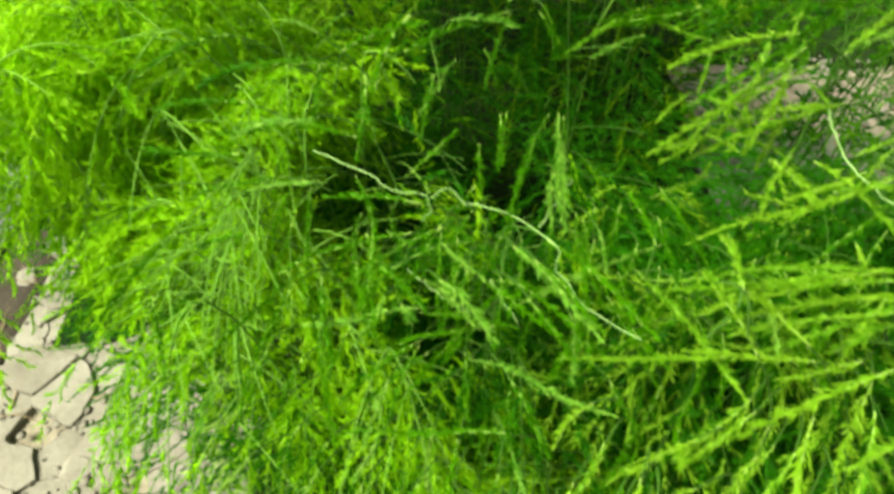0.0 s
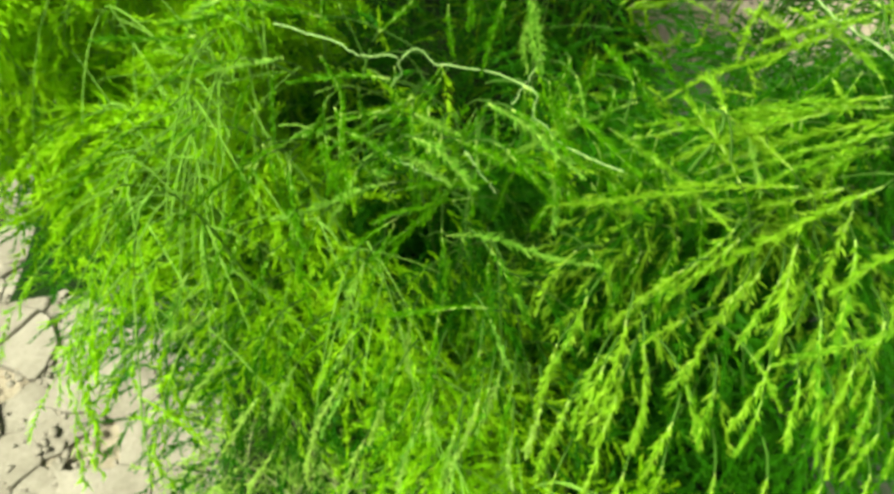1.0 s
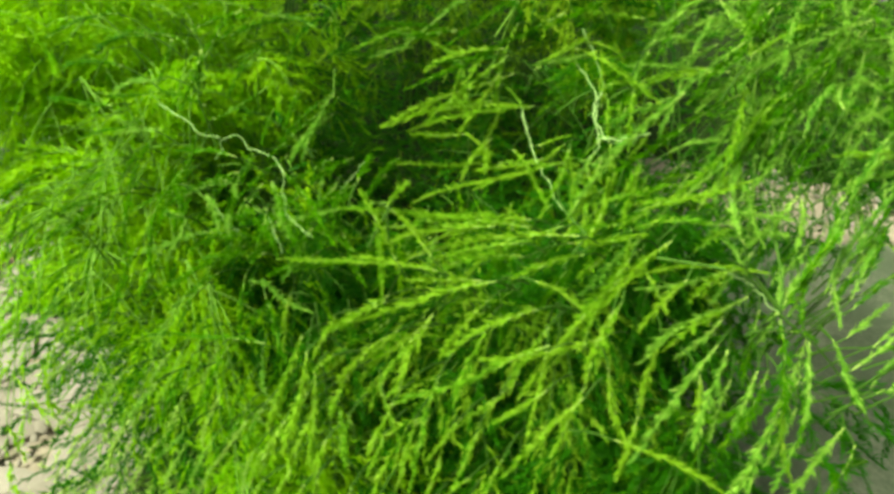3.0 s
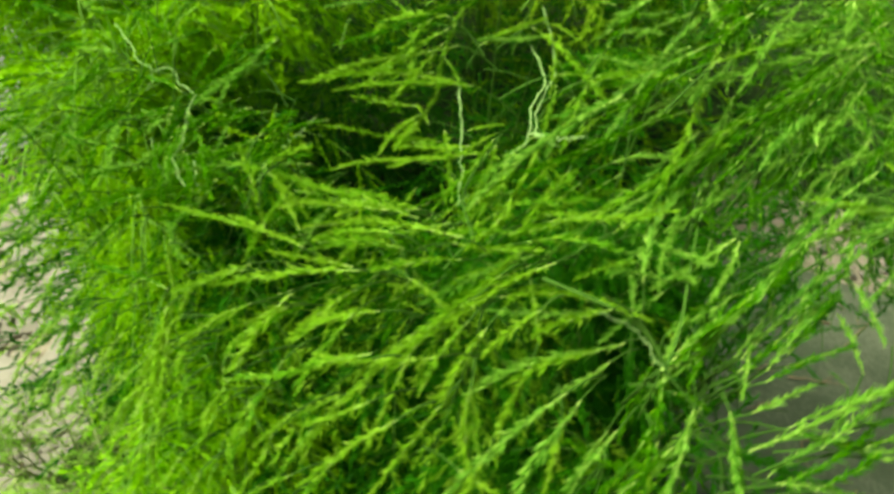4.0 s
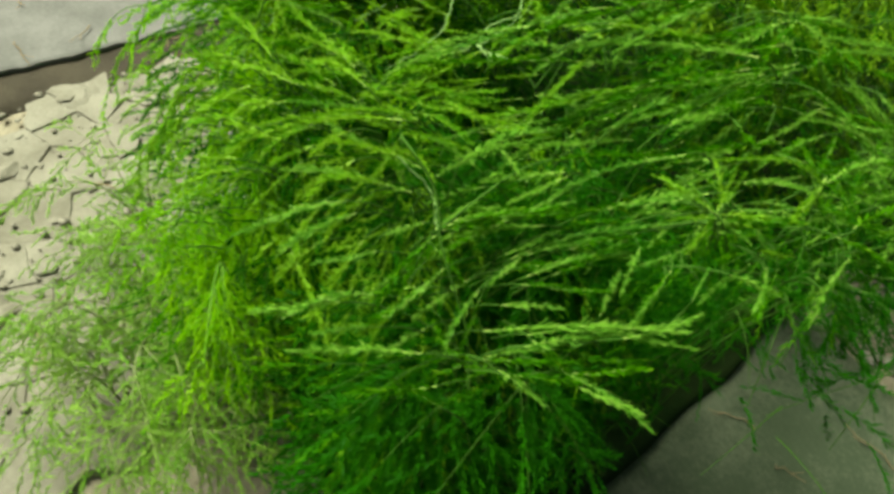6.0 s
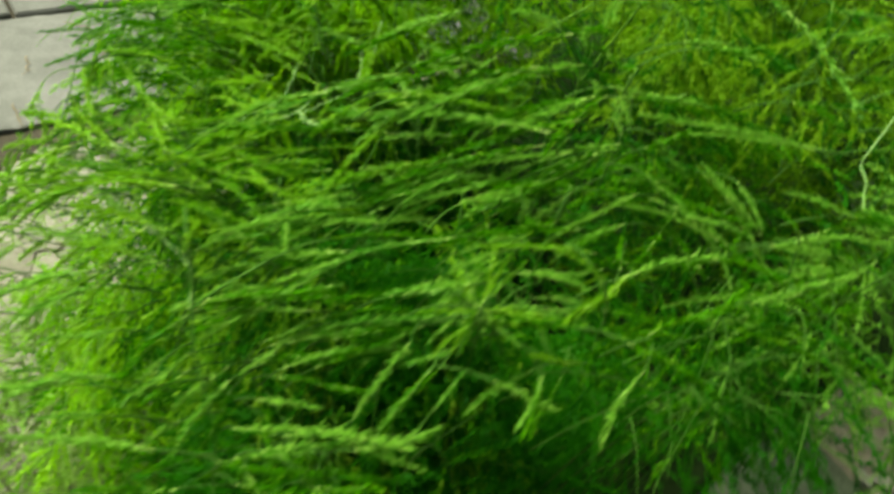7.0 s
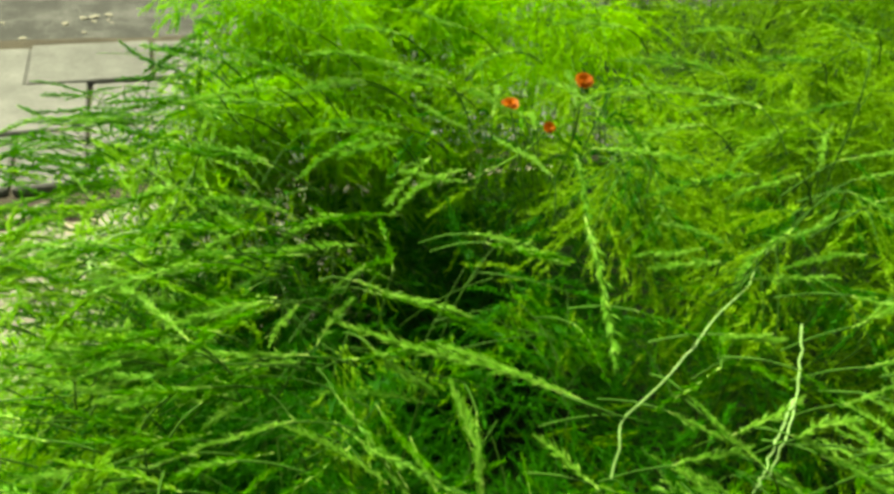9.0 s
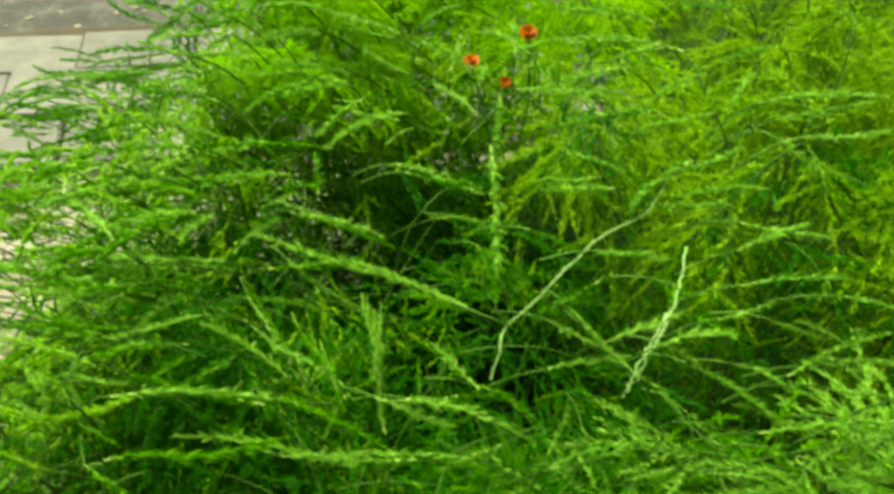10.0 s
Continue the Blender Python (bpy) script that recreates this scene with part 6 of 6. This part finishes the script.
fern_f.tuft((-0.052, 0.097, 1.24), (-0.168, 0.046, 1.193), FRESH_SHEEN)
fern_a.tuft((-0.476, -0.133, 0.765), (-0.507, -0.173, 0.726), WILTED)
fern_a.tuft((-0.431, -0.151, 0.773), (-0.455, -0.191, 0.737), WILTED)
fern_a.tuft((-0.518, -0.153, 0.737), (-0.548, -0.19, 0.703), WILTED)
fern_a.tuft((-0.387, -0.173, 0.788), (-0.406, -0.205, 0.735), WILTED)
fern_a.tuft((-0.345, -0.168, 0.796), (-0.358, -0.212, 0.772), WILTED)
fern_a.tuft((-0.306, -0.192, 0.794), (-0.323, -0.233, 0.768), WILTED)
fern_a.tuft((-0.454, -0.183, 0.744), (-0.479, -0.223, 0.708), WILTED)
fern_a.tuft((-0.412, -0.2, 0.738), (-0.435, -0.236, 0.705), WILTED)
fern_a.tuft((-0.368, -0.215, 0.769), (-0.38, -0.253, 0.747), WILTED)
fern_a.tuft((-0.328, -0.228, 0.769), (-0.34, -0.259, 0.75), WILTED)
fern_a.tuft((-0.281, -0.229, 0.805), (-0.293, -0.265, 0.783), WILTED)
fern_a.tuft((-0.502, -0.195, 0.711), (-0.527, -0.226, 0.682), WILTED)
fern_a.tuft((-0.257, -0.212, 0.831), (-0.269, -0.249, 0.803), WILTED)
fern_a.tuft((-0.546, -0.111, 0.755), (-0.583, -0.144, 0.725), WILTED)
fern_a.tuft((-0.559, -0.068, 0.772), (-0.602, -0.096, 0.745), WILTED)
fern_a.tuft((-0.418, -0.121, 0.803), (-0.436, -0.151, 0.772), WILTED)
fern_a.tuft((-0.364, -0.117, 0.813), (-0.376, -0.16, 0.795), WILTED)
fern_a.tuft((-0.285, -0.174, 0.813), (-0.302, -0.21, 0.786), WILTED)
fern_b.tuft((-0.25, -0.196, 0.895), (-0.267, -0.229, 0.848), LIME)
fern_b.tuft((-0.226, -0.217, 0.909), (-0.245, -0.246, 0.859), LIME)
fern_b.tuft((-0.244, -0.232, 0.87), (-0.262, -0.268, 0.829), LIME)
fern_b.tuft((-0.21, -0.232, 0.916), (-0.227, -0.267, 0.86), LIME)
fern_b.tuft((-0.203, -0.257, 0.926), (-0.203, -0.282, 0.87), LIME)
fern_b.tuft((-0.224, -0.262, 0.868), (-0.241, -0.296, 0.826), LIME)
fern_b.tuft((-0.183, -0.253, 0.946), (-0.169, -0.284, 0.921), LIME)
fern_b.tuft((-0.169, -0.269, 0.957), (-0.175, -0.293, 0.907), LIME)
fern_b.tuft((-0.145, -0.254, 0.972), (-0.125, -0.28, 0.948), LIME)
fern_b.tuft((-0.137, -0.276, 0.95), (-0.147, -0.299, 0.914), LIME)
fern_b.tuft((-0.114, -0.267, 0.962), (-0.122, -0.3, 0.93), LIME)
fern_b.tuft((-0.089, -0.279, 0.949), (-0.097, -0.313, 0.917), LIME)
fern_b.tuft((-0.063, -0.269, 0.958), (-0.073, -0.303, 0.928), LIME)
fern_b.tuft((-0.039, -0.282, 0.947), (-0.058, -0.316, 0.918), LIME)
fern_b.tuft((-0.193, -0.295, 0.895), (-0.2, -0.314, 0.841), LIME)
fern_b.tuft((-0.161, -0.304, 0.902), (-0.168, -0.331, 0.872), LIME)
fern_b.tuft((-0.134, -0.314, 0.917), (-0.139, -0.334, 0.88), LIME)
fern_b.tuft((-0.097, -0.319, 0.912), (-0.112, -0.344, 0.895), LIME)
fern_b.tuft((-0.066, -0.316, 0.918), (-0.078, -0.341, 0.895), LIME)
fern_b.tuft((-0.038, -0.324, 0.913), (-0.051, -0.349, 0.892), LIME)
fern_b.tuft((-0.21, -0.286, 0.859), (-0.222, -0.31, 0.828), LIME)
fern_b.tuft((-0.255, -0.274, 0.831), (-0.269, -0.298, 0.807), LIME)
fern_b.tuft((-0.052, -0.244, 0.975), (-0.08, -0.268, 0.958), LIME)
fern_b.tuft((-0.118, -0.24, 0.988), (-0.141, -0.257, 0.97), LIME)
fern_a.tuft((-0.381, -0.141, 0.826), (-0.404, -0.187, 0.791), GREEN)
fern_a.tuft((-0.343, -0.168, 0.827), (-0.36, -0.208, 0.802), GREEN)
fern_a.tuft((-0.305, -0.168, 0.841), (-0.318, -0.211, 0.812), GREEN)
fern_a.tuft((-0.423, -0.165, 0.794), (-0.446, -0.201, 0.758), FRESH_SHEEN)
fern_a.tuft((-0.463, -0.123, 0.807), (-0.491, -0.153, 0.771), GREEN)
fern_a.tuft((-0.28, -0.201, 0.836), (-0.296, -0.24, 0.803), GREEN)
fern_a.tuft((-0.375, -0.206, 0.8), (-0.397, -0.228, 0.749), GREEN)
fern_a.tuft((-0.328, -0.221, 0.803), (-0.345, -0.259, 0.777), FRESH_SHEEN)
fern_a.tuft((-0.504, -0.077, 0.818), (-0.533, -0.109, 0.784), GREEN)
fern_a.tuft((-0.545, -0.101, 0.783), (-0.573, -0.135, 0.751), GREEN)
fern_d.tuft((0.307, -0.042, 1.139), (0.286, -0.073, 1.135), LIME)
fern_d.tuft((0.309, -0.043, 1.136), (0.336, -0.01, 1.135), LIME)
fern_d.tuft((0.304, -0.037, 1.145), (0.273, -0.004, 1.148), LIME)
fern_d.tuft((0.304, -0.041, 1.141), (0.274, -0.043, 1.144), LIME)
fern_d.tuft((0.304, -0.033, 1.148), (0.295, 0.003, 1.149), LIME)
fern_d.tuft((0.309, -0.047, 1.133), (0.306, -0.075, 1.122), LIME)
fern_d.tuft((0.339, 0.051, 1.159), (0.347, 0.156, 1.139), FRESH_SHEEN)
fern_d.tuft((0.348, 0.155, 1.138), (0.385, 0.228, 1.116), GREEN)
fern_d.tuft((0.329, 0.028, 1.171), (0.348, 0.034, 1.147), FRESH_SHEEN)
fern_d.tuft((0.349, 0.031, 1.147), (0.367, 0.052, 1.146), GREEN)
fern_d.tuft((0.328, -0.006, 1.147), (0.347, 0.018, 1.143), FRESH_SHEEN)
fern_d.tuft((0.379, 0.046, 1.143), (0.39, 0.155, 1.132), GREEN)
fern_d.tuft((0.39, 0.155, 1.132), (0.419, 0.273, 1.117), FRESH_SHEEN)
fern_d.tuft((0.372, 0.033, 1.139), (0.428, 0.082, 1.11), GREEN)
fern_d.tuft((0.391, 0.037, 1.127), (0.396, -0.0, 1.086), FRESH_SHEEN)
fern_d.tuft((0.36, -0.004, 1.109), (0.375, -0.037, 1.086), GREEN)
fern_d.tuft((0.188, -0.027, 1.128), (0.198, 0.013, 1.156), FRESH_SHEEN)
fern_d.tuft((0.222, -0.002, 1.147), (0.224, 0.054, 1.14), FRESH_SHEEN)
fern_d.tuft((0.269, 0.175, 1.139), (0.344, 0.187, 1.141), GREEN)
fern_d.tuft((0.367, 0.247, 1.137), (0.408, 0.325, 1.144), FRESH_SHEEN)
fern_d.tuft((0.339, -0.095, 1.109), (0.329, -0.066, 1.113), FRESH_SHEEN)
fern_d.tuft((0.325, -0.14, 1.077), (0.359, -0.103, 1.102), FRESH_SHEEN)
fern_e.tuft((0.258, 0.033, 1.109), (0.242, -0.022, 1.063), FRESH_SHEEN)
fern_e.tuft((0.266, 0.037, 1.144), (0.252, 0.003, 1.101), FRESH_SHEEN)
fern_e.tuft((0.29, 0.112, 1.172), (0.277, 0.042, 1.146), FRESH_SHEEN)
fern_e.tuft((0.302, -0.003, 1.129), (0.347, 0.003, 1.113), FRESH_SHEEN)
fern_e.tuft((0.298, -0.005, 1.129), (0.303, -0.04, 1.103), FRESH_SHEEN)
fern_e.tuft((0.309, 0.007, 1.13), (0.334, 0.038, 1.135), FRESH_SHEEN)
fern_e.tuft((0.274, -0.012, 1.105), (0.277, -0.046, 1.074), FRESH_SHEEN)
fern_e.tuft((0.303, -0.04, 1.103), (0.298, -0.08, 1.08), FRESH_SHEEN)
fern_e.tuft((0.343, -0.012, 1.101), (0.338, -0.06, 1.086), FRESH_SHEEN)
fern_e.tuft((0.217, 0.092, 1.148), (0.219, 0.071, 1.101), FRESH_SHEEN)
fern_e.tuft((0.31, 0.075, 1.175), (0.29, 0.037, 1.146), FRESH_SHEEN)
fern_e.tuft((0.26, -0.043, 1.072), (0.251, -0.091, 1.053), FRESH_SHEEN)
fern_e.tuft((0.25, 0.09, 1.149), (0.246, 0.053, 1.119), FRESH_SHEEN)
fern_e.tuft((0.32, 0.059, 1.145), (0.299, 0.016, 1.133), FRESH_SHEEN)
fern_c.tuft((0.142, 0.011, 1.123), (0.111, -0.031, 1.084), FRESH_SHEEN)
fern_c.tuft((0.17, 0.03, 1.139), (0.141, -0.017, 1.103), FRESH_SHEEN)
fern_c.tuft((0.229, 0.078, 1.143), (0.175, 0.011, 1.113), GREEN)
fern_c.tuft((0.196, 0.009, 1.104), (0.142, -0.075, 1.088), FRESH_SHEEN)
fern_c.tuft((0.24, 0.026, 1.11), (0.173, -0.072, 1.101), GREEN)
fern_c.tuft((0.142, -0.071, 1.091), (0.111, -0.108, 1.059), FRESH_SHEEN)
fern_c.tuft((0.187, -0.071, 1.095), (0.148, -0.121, 1.068), FRESH_SHEEN)
fern_c.tuft((0.209, -0.097, 1.079), (0.166, -0.135, 1.062), GREEN)
fern_c.tuft((0.148, -0.121, 1.068), (0.119, -0.156, 1.037), FRESH_SHEEN)
fern_c.tuft((0.185, -0.135, 1.064), (0.163, -0.177, 1.02), FRESH_SHEEN)
fern_c.tuft((0.157, -0.16, 1.038), (0.148, -0.199, 0.992), GREEN)
fern_c.tuft((0.129, -0.166, 1.027), (0.105, -0.19, 0.992), FRESH_SHEEN)
fern_c.tuft((0.198, -0.172, 1.026), (0.188, -0.212, 0.981), FRESH_SHEEN)
fern_c.tuft((0.171, -0.193, 1.002), (0.162, -0.231, 0.956), GREEN)
fern_c.tuft((0.143, -0.199, 0.991), (0.13, -0.23, 0.95), FRESH_SHEEN)
fern_c.tuft((0.198, -0.212, 0.982), (0.184, -0.243, 0.941), FRESH_SHEEN)
fern_c.tuft((0.14, 0.052, 1.137), (0.103, 0.018, 1.116), FRESH_SHEEN)
fern_c.tuft((0.091, 0.035, 1.13), (0.069, 0.008, 1.093), FRESH_SHEEN)
fern_b.tuft((0.011, -0.097, 1.074), (0.078, -0.065, 1.086), LIME)
fern_b.tuft((0.043, -0.118, 1.069), (0.103, -0.1, 1.085), LIME)
fern_b.tuft((-0.009, -0.138, 1.062), (0.053, -0.125, 1.062), LIME)
fern_b.tuft((-0.032, -0.164, 1.038), (0.016, -0.177, 1.028), LIME)
fern_b.tuft((-0.069, -0.178, 1.021), (-0.103, -0.223, 0.999), LIME)
fern_b.tuft((-0.015, -0.189, 1.01), (-0.047, -0.227, 0.977), LIME)
fern_b.tuft((0.036, -0.177, 1.03), (0.011, -0.216, 0.985), LIME)
fern_b.tuft((0.075, -0.195, 1.026), (0.062, -0.232, 0.98), LIME)
fern_b.tuft((0.022, -0.222, 0.978), (0.005, -0.264, 0.939), LIME)
fern_b.tuft((-0.047, -0.234, 0.972), (-0.068, -0.273, 0.936), LIME)
fern_b.tuft((0.067, -0.239, 0.974), (0.056, -0.275, 0.936), LIME)
fern_b.tuft((-0.127, -0.219, 1.005), (-0.148, -0.248, 0.974), LIME)
fern_a.tuft((-0.193, -0.034, 0.9), (-0.177, -0.115, 0.9), GREEN)
fern_a.tuft((-0.127, -0.011, 0.9), (-0.144, -0.068, 0.9), GREEN)
fern_a.tuft((-0.039, -0.04, 0.9), (-0.084, -0.12, 0.9), GREEN)
fern_a.tuft((-0.293, -0.101, 0.9), (-0.305, -0.179, 0.9), GREEN)
fern_a.tuft((-0.627, -0.021, 0.9), (-0.59, -0.106, 0.9), GREEN)
fern_a.tuft((-0.132, -0.1, 0.9), (-0.177, -0.181, 0.9), GREEN)
fern_a.tuft((-0.21, -0.109, 0.9), (-0.196, -0.164, 0.9), GREEN)
fern_a.tuft((-0.465, -0.062, 0.9), (-0.445, -0.164, 0.9), GREEN)
fern_a.tuft((-0.39, 0.031, 0.9), (-0.391, -0.057, 0.9), GREEN)
fern_a.tuft((-0.452, 0.048, 0.9), (-0.42, -0.049, 0.9), GREEN)
fern_a.tuft((-0.07, -0.08, 0.9), (-0.108, -0.144, 0.9), GREEN)
fern_a.tuft((-0.517, -0.073, 0.9), (-0.522, -0.154, 0.9), GREEN)
fern_a.tuft((-0.625, 0.059, 0.9), (-0.67, -0.035, 0.9), GREEN)
fern_a.tuft((-0.1, -0.061, 0.9), (-0.117, -0.124, 0.9), GREEN)
fern_a.tuft((-0.166, -0.114, 0.9), (-0.222, -0.204, 0.9), GREEN)
fern_a.tuft((-0.124, -0.02, 0.9), (-0.118, -0.075, 0.9), GREEN)
fern_a.tuft((-0.291, -0.031, 0.94), (-0.348, -0.094, 0.94), GREEN)
fern_a.tuft((-0.405, 0.06, 0.94), (-0.392, -0.015, 0.94), GREEN)
fern_a.tuft((-0.001, -0.001, 0.94), (-0.024, -0.059, 0.94), GREEN)
fern_a.tuft((-0.196, -0.022, 0.94), (-0.191, -0.081, 0.94), GREEN)
fern_a.tuft((-0.058, -0.01, 0.94), (-0.044, -0.061, 0.94), GREEN)
fern_a.tuft((-0.486, -0.01, 0.94), (-0.455, -0.101, 0.94), GREEN)
fern_a.tuft((-0.299, 0.02, 0.94), (-0.335, -0.062, 0.94), GREEN)
fern_a.tuft((-0.33, -0.074, 0.94), (-0.38, -0.142, 0.94), GREEN)
fern_a.tuft((0.013, -0.042, 0.94), (-0.018, -0.102, 0.94), GREEN)
fern_a.tuft((-0.158, -0.015, 0.94), (-0.18, -0.085, 0.94), GREEN)
fern_a.tuft((-0.503, 0.085, 0.94), (-0.519, 0.012, 0.94), GREEN)
fern_a.tuft((-0.057, -0.087, 0.94), (-0.047, -0.153, 0.94), GREEN)
fern_a.tuft((-0.139, -0.019, 0.94), (-0.159, -0.077, 0.94), GREEN)
fern_a.tuft((-0.431, 0.051, 0.94), (-0.451, -0.029, 0.94), GREEN)
fern_a.tuft((0.025, -0.01, 0.94), (0.004, -0.083, 0.94), GREEN)
fern_a.tuft((-0.222, -0.078, 0.98), (-0.198, -0.14, 0.98), GREEN)
fern_a.tuft((0.043, -0.023, 0.98), (0.019, -0.082, 0.98), GREEN)
fern_a.tuft((-0.419, -0.011, 0.98), (-0.398, -0.102, 0.98), GREEN)
fern_a.tuft((-0.232, 0.005, 0.98), (-0.233, -0.076, 0.98), GREEN)
fern_a.tuft((-0.286, -0.018, 0.98), (-0.286, -0.101, 0.98), GREEN)
fern_a.tuft((-0.474, 0.044, 0.98), (-0.468, -0.034, 0.98), GREEN)
fern_a.tuft((-0.242, -0.01, 0.98), (-0.233, -0.089, 0.98), GREEN)
fern_a.tuft((-0.237, 0.014, 0.98), (-0.24, -0.071, 0.98), GREEN)
fern_a.tuft((0.056, 0.008, 0.98), (0.042, -0.05, 0.98), GREEN)
fern_a.tuft((-0.066, -0.018, 0.98), (-0.104, -0.089, 0.98), GREEN)
fern_a.tuft((-0.03, -0.031, 0.98), (-0.05, -0.096, 0.98), GREEN)
fern_a.tuft((-0.469, -0.042, 0.97), (-0.541, -0.138, 0.97), GREEN)
fern_a.tuft((-0.476, -0.057, 0.97), (-0.492, -0.123, 0.97), GREEN)
fern_a.tuft((-0.427, -0.034, 0.97), (-0.416, -0.108, 0.97), GREEN)
fern_e.tuft((0.41, 0.396, 1.183), (0.434, 0.43, 1.163), FRESH_SHEEN)
fern_e.tuft((0.434, 0.43, 1.163), (0.463, 0.46, 1.138), FRESH_SHEEN)
fern_e.tuft((0.457, 0.505, 1.154), (0.437, 0.474, 1.167), FRESH_SHEEN)
fern_e.tuft((0.466, 0.528, 1.153), (0.453, 0.497, 1.155), FRESH_SHEEN)
fern_e.tuft((0.474, 0.552, 1.153), (0.482, 0.516, 1.134), FRESH_SHEEN)
fern_e.tuft((0.473, 0.479, 1.133), (0.495, 0.513, 1.121), FRESH_SHEEN)
fern_e.tuft((0.394, 0.465, 1.207), (0.395, 0.506, 1.211), FRESH_SHEEN)
fern_e.tuft((0.4, 0.506, 1.204), (0.419, 0.536, 1.194), FRESH_SHEEN)
fern_e.tuft((0.445, 0.538, 1.173), (0.461, 0.571, 1.172), FRESH_SHEEN)
fern_e.tuft((0.441, 0.373, 1.134), (0.442, 0.404, 1.148), FRESH_SHEEN)
fern_e.tuft((0.459, 0.419, 1.131), (0.459, 0.386, 1.121), FRESH_SHEEN)
fern_e.tuft((0.419, 0.473, 1.184), (0.434, 0.511, 1.174), FRESH_SHEEN)
fern_e.tuft((0.404, 0.558, 1.222), (0.419, 0.587, 1.22), FRESH_SHEEN)
fern_e.tuft((0.404, 0.409, 1.207), (0.416, 0.446, 1.187), FRESH_SHEEN)
fern_e.tuft((0.426, 0.555, 1.197), (0.405, 0.527, 1.205), FRESH_SHEEN)
fern_e.tuft((0.419, 0.361, 1.148), (0.454, 0.371, 1.118), FRESH_SHEEN)
fern_e.tuft((0.428, 0.336, 1.127), (0.412, 0.359, 1.153), FRESH_SHEEN)
fern_e.tuft((0.495, 0.563, 1.138), (0.495, 0.53, 1.127), FRESH_SHEEN)

# shoots that cross before the flowers
fern_f.tuft((-0.045, 0.392, 1.165), (-0.090, 0.424, 1.170), FRESH_SHEEN)
fern_f.tuft((-0.020, 0.420, 1.158), (-0.072, 0.440, 1.152), GREEN)
fern_f.tuft((0.055, 0.425, 1.238), (0.006, 0.447, 1.243), FRESH_SHEEN)
fern_f.tuft((0.060, 0.452, 1.225), (0.012, 0.462, 1.232), GREEN)
fern_f.tuft((-0.100, 0.395, 1.168), (-0.062, 0.420, 1.158), FRESH_SHEEN)
fern_f.tuft((0.030, 0.405, 1.195), (-0.030, 0.430, 1.180), FRESH_SHEEN)

for key, side in (("a", (-0.3, -0.3, 1.4)), ("a2", (0.2, -0.4, 1.4)), ("b", (0.1, -0.5, 1.4)), ("c", (0.4, -0.4, 1.4)), ("d", (0.6, 0.1, 1.5)), ("e", (0.6, 0.2, 1.5)), ("f", (0.6, 0.2, 1.5)), ("g", (0.6, 0.2, 1.5)), ("h", (-0.3, -0.3, 1.4)), ("i", (-0.3, -0.3, 1.4)), ("j", (-0.3, -0.3, 1.4)), ("k", (0.2, -0.2, 1.4)), ("l", (0.2, -0.2, 1.4)), ("m", (0.2, -0.4, 1.4)), ("x", (0.2, -0.4, 1.4)), ("i2", (0.3, -0.5, 1.4)), ("m2", (0.3, -0.5, 1.4)), ("n", (0.5, 0.2, 1.5)), ("o", (0.7, 0.2, 1.5)), ("s", (0.0, 0.0, 1.4)), ("s2", (0.3, 0.0, 1.4)), ("dark", (0.7, 0.2, 1.5)), ("r", (0.0, 0.0, 1.4)), ("p", (0.5, 0.2, 1.5)), ("t", (0.5, 0.2, 1.5)), ("y", (0.5, 0.2, 1.5)), ("z", (0.5, 0.2, 1.5)), ("u", (-0.2, 0.0, 1.4)), ("v", (0.5, 0.2, 1.5)), ("w", (0.5, 0.2, 1.5)), ("q", (0.5, 0.2, 1.5)), ("far_a", (0.0, -0.5, 1.4)), ("far_b", (0.0, -0.5, 1.4)), ("far_c", (0.0, -0.5, 1.4)), ("far_d", (0.0, -0.5, 1.4)), ("back_a", (0.6, 0.2, 1.5)), ("back_b", (0.6, 0.2, 1.5)), ("back_c", (0.6, 0.2, 1.5))):
    FERNS[key].finish(side, 300 if key in "abcdefho" else 100 if key in "pqtvwnyz" or len(key) > 4 else 170)


def marigold(x, y, z, size, turn, lean):
    """A small orange flower of ruffled petals on a thin green stalk."""
    root = tagged(new("marigold"), "small orange flower among the fern shoots", "flower", "orange flowers")
    root.matrix_world = pose(x, y, z, lean, 0, turn)
    c = tube([(0, 0, -0.5 * size), (0, 0, -0.15 * size), (0, 0, 0.1 * size)], [0.1 * size, 0.34 * size, 0.3 * size], 8)
    calyx = part("calyx", mesh_from("calyx", *c, STALK), root)
    for ring, (n, r, up) in enumerate(((9, 1.0, 26), (8, 0.8, 45), (6, 0.5, 58))):
        for k in range(n):
            u = np.linspace(0, 1, 5)
            w = np.array([0.16, 0.34, 0.42, 0.36, 0.14]) * size * r
            rise = np.sin(radians(up)) * u - 0.25 * u * u
            v = []
            for i in range(5):
                for s in (-1, 0, 1):
                    v.append((u[i] * np.cos(radians(up)) * size * r, s * w[i], (rise[i] * r - 0.06 * (s == 0) + rng.normal(0, 0.03)) * size))
            f = [(i * 3 + j, i * 3 + j + 1, i * 3 + j + 4, i * 3 + j + 3) for i in range(4) for j in range(2)]
            ob = part("petal", mesh_from("petal", v, f, PETAL), calyx)
            ob.matrix_basis = pose(0, 0, ring * 0.08 * size, 0, 0, 360 * k / n + ring * 23 + rng.normal(0, 6))
    s = tube(bend([(0, 0, -0.5 * size), (0.01, 0.004, -0.12), (0.0, 0.02, -0.35)], 10), np.linspace(0.0012, 0.002, 10), 5)
    part("stalk", mesh_from("stalk", *s, SOFT_STALK), root)


marigold(-0.072, 0.427, 1.160, 0.0125, 20, 18)
marigold(0.018, 0.454, 1.240, 0.0110, 60, 22)
marigold(-0.025, 0.456, 1.157, 0.008, 80, 40)
